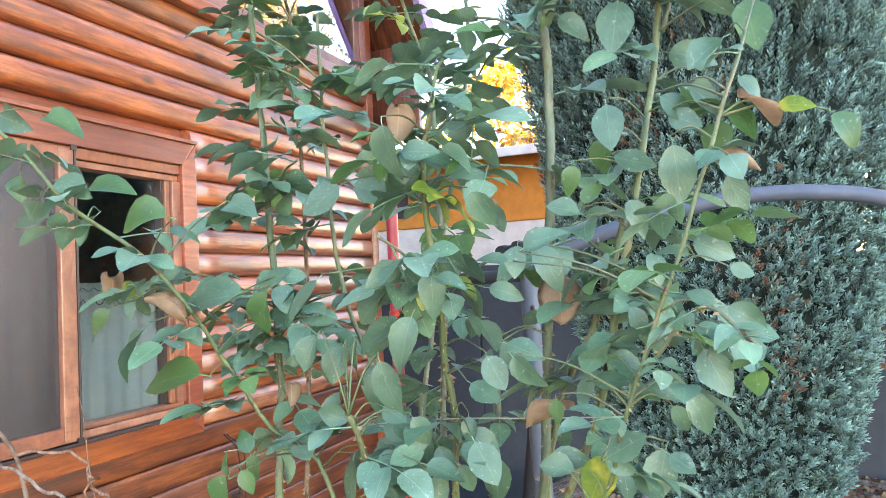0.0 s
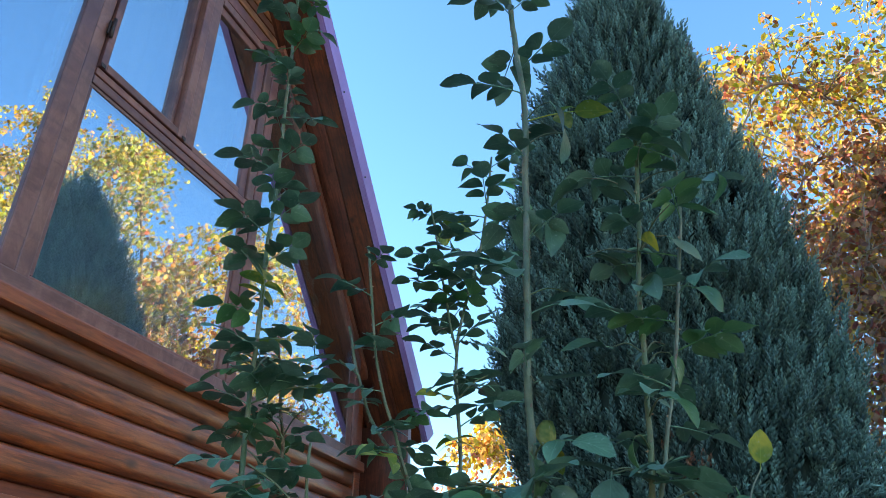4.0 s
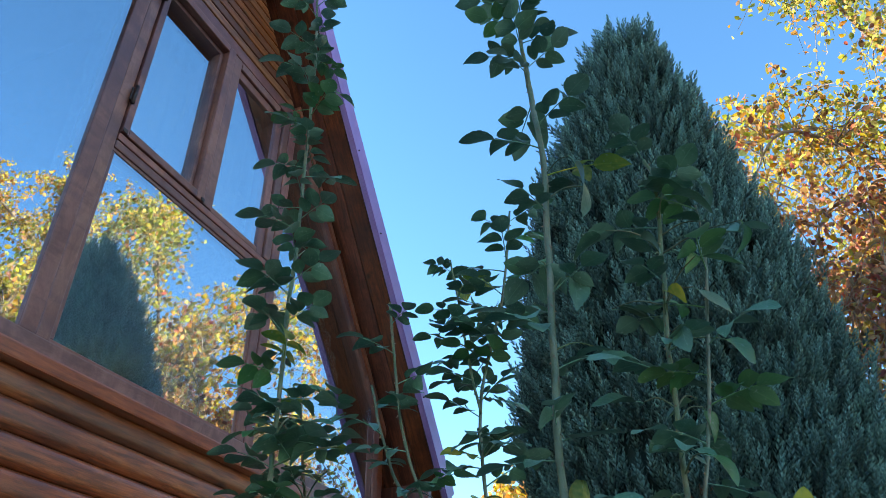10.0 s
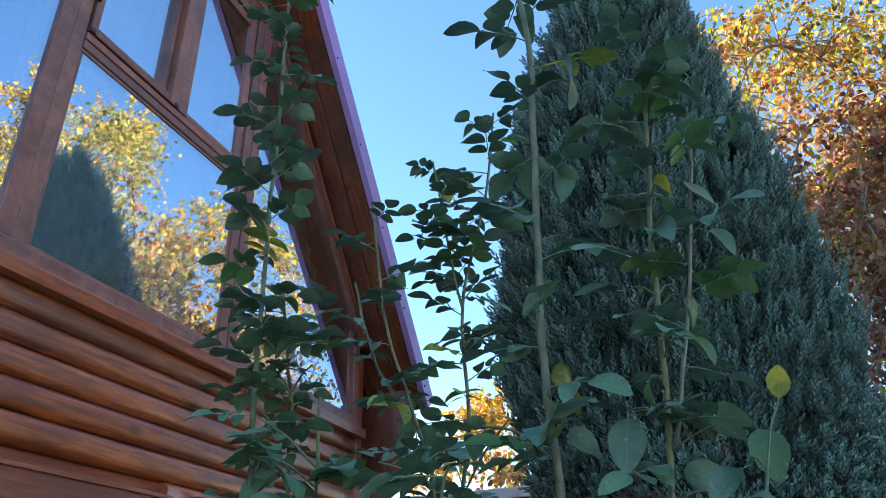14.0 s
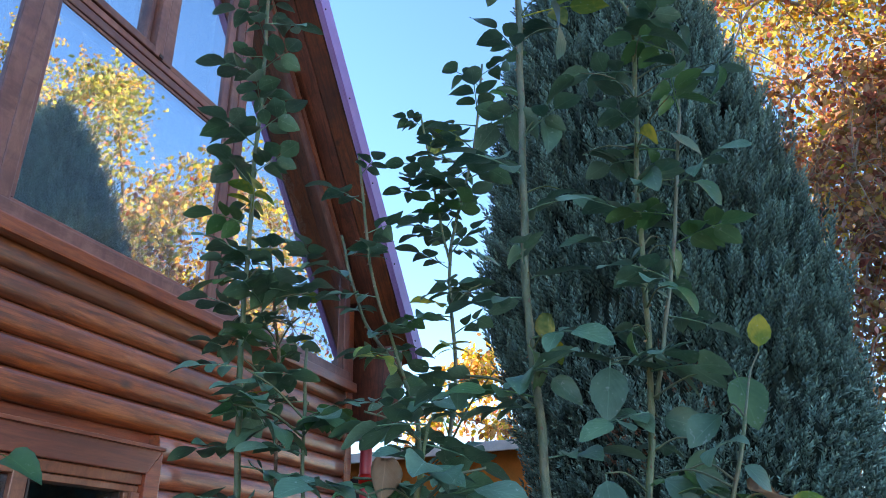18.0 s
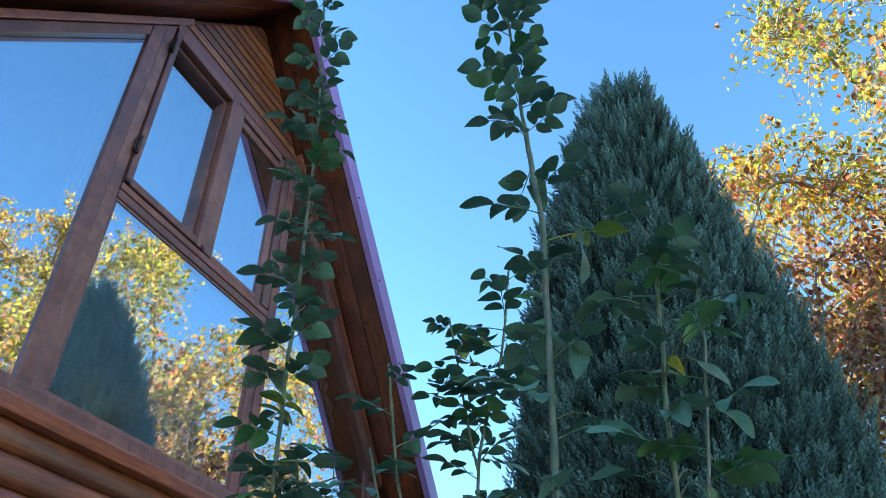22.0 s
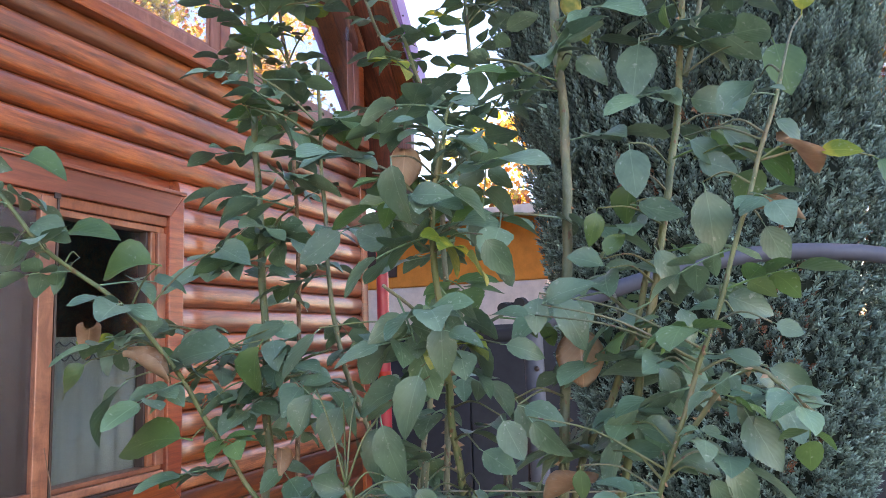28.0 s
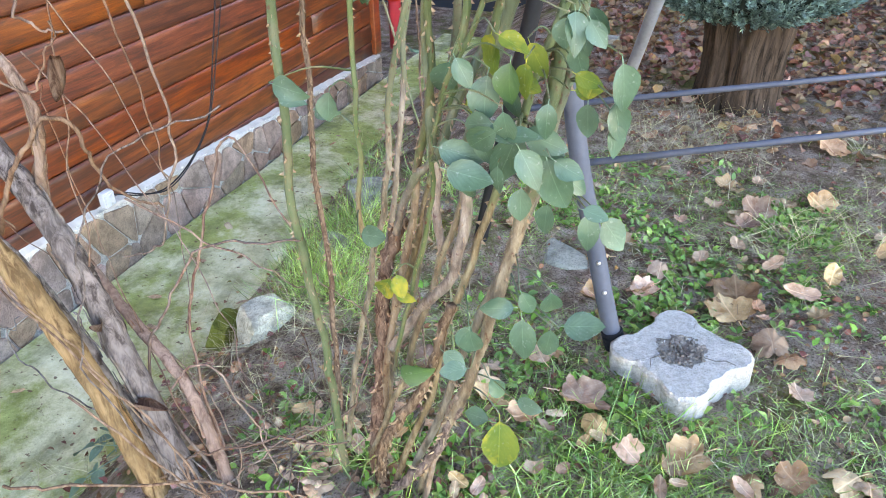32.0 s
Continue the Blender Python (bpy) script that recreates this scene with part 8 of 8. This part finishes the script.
# pebbles and crumbs of soil
pv = np.array([(1, 0, 0), (-1, 0, 0), (0, 1, 0), (0, -1, 0), (0, 0, 0.7), (0, 0, -0.7)], float)
pf = np.array([(0, 2, 4), (2, 1, 4), (1, 3, 4), (3, 0, 4), (2, 0, 5), (1, 2, 5), (3, 1, 5), (0, 3, 5)])
pts = ground_points(9000, -0.9, 1.2, 0.8, 3.3, 0.001)
ob = clumps("pebbles", pts, flat_turns(len(pts), 1.0), nrng.uniform(0.0015, 0.005, len(pts)) * nrng.uniform(0.6, 1.4, len(pts)), pv, pf, M_PLINTH, None)
tagged(ob, "small pebbles and crumbs of earth", "pebbles", kind="stuff")
# broken bits of dry leaf
pts = ground_points(17500, -1.45, 1.4, 0.78, 3.4, 0.006, lambda a, b: 0.35 + 0.5 * noise.noise((a * 2.0, b * 2.0, 21.0)) + 0.4 * (math.hypot(a + 0.75, b - 0.95) < 0.4))
ob = clumps("leaf_crumbs", pts, flat_turns(len(pts), 0.45), nrng.uniform(0.006, 0.026, len(pts)), LEAF_V * np.array([1.1, 1, 2.0]), LEAF_F, M_LITTER_FAR, None, LEAF_UV)
tagged(ob, "broken bits of dry brown leaves strewn on the earth", "leaf litter", kind="stuff")
# clods of earth
pts = ground_points(7000, -0.9, 1.5, 0.8, 3.4, 0.0, lambda a, b: max(0.0, 0.25 + 0.9 * noise.noise((a * 2.6, b * 2.6, 5.0))))
cv = np.array([(1, 0, 0), (0.3, 0.9, 0.1), (-0.8, 0.6, 0), (-0.9, -0.5, 0.1), (0.1, -1, 0), (0.4, 0.2, 0.75), (-0.4, -0.1, 0.65)])
cf = np.array([(0, 1, 5), (1, 2, 6), (1, 6, 5), (2, 3, 6), (3, 4, 6), (4, 5, 6), (4, 0, 5)])
ob = clumps("soil_crumbs", pts, flat_turns(len(pts), 0.3)[:, :, [0, 1, 2]], nrng.uniform(0.003, 0.013, len(pts)), cv[:, [0, 1, 2]], cf, M_GROUND, None)
tagged(ob, "loose clods of brown earth", "earth", kind="stuff")
# a little plant with round leaves by the path and the white pebble cluster
low = thing("seedling", "young broad-leaved seedling beside the vine", "plant")
for k in range(7):
    ob = new("leaf", LEAF_SETS["old"][3])
    ob.matrix_world = pose(-1.32 + 0.02 * k, 0.93 + 0.015 * (k % 3), -0.18 + 0.012 * k, -10, 10, k * 51) @ Matrix.Scale(0.14, 4)
    ob.parent = low
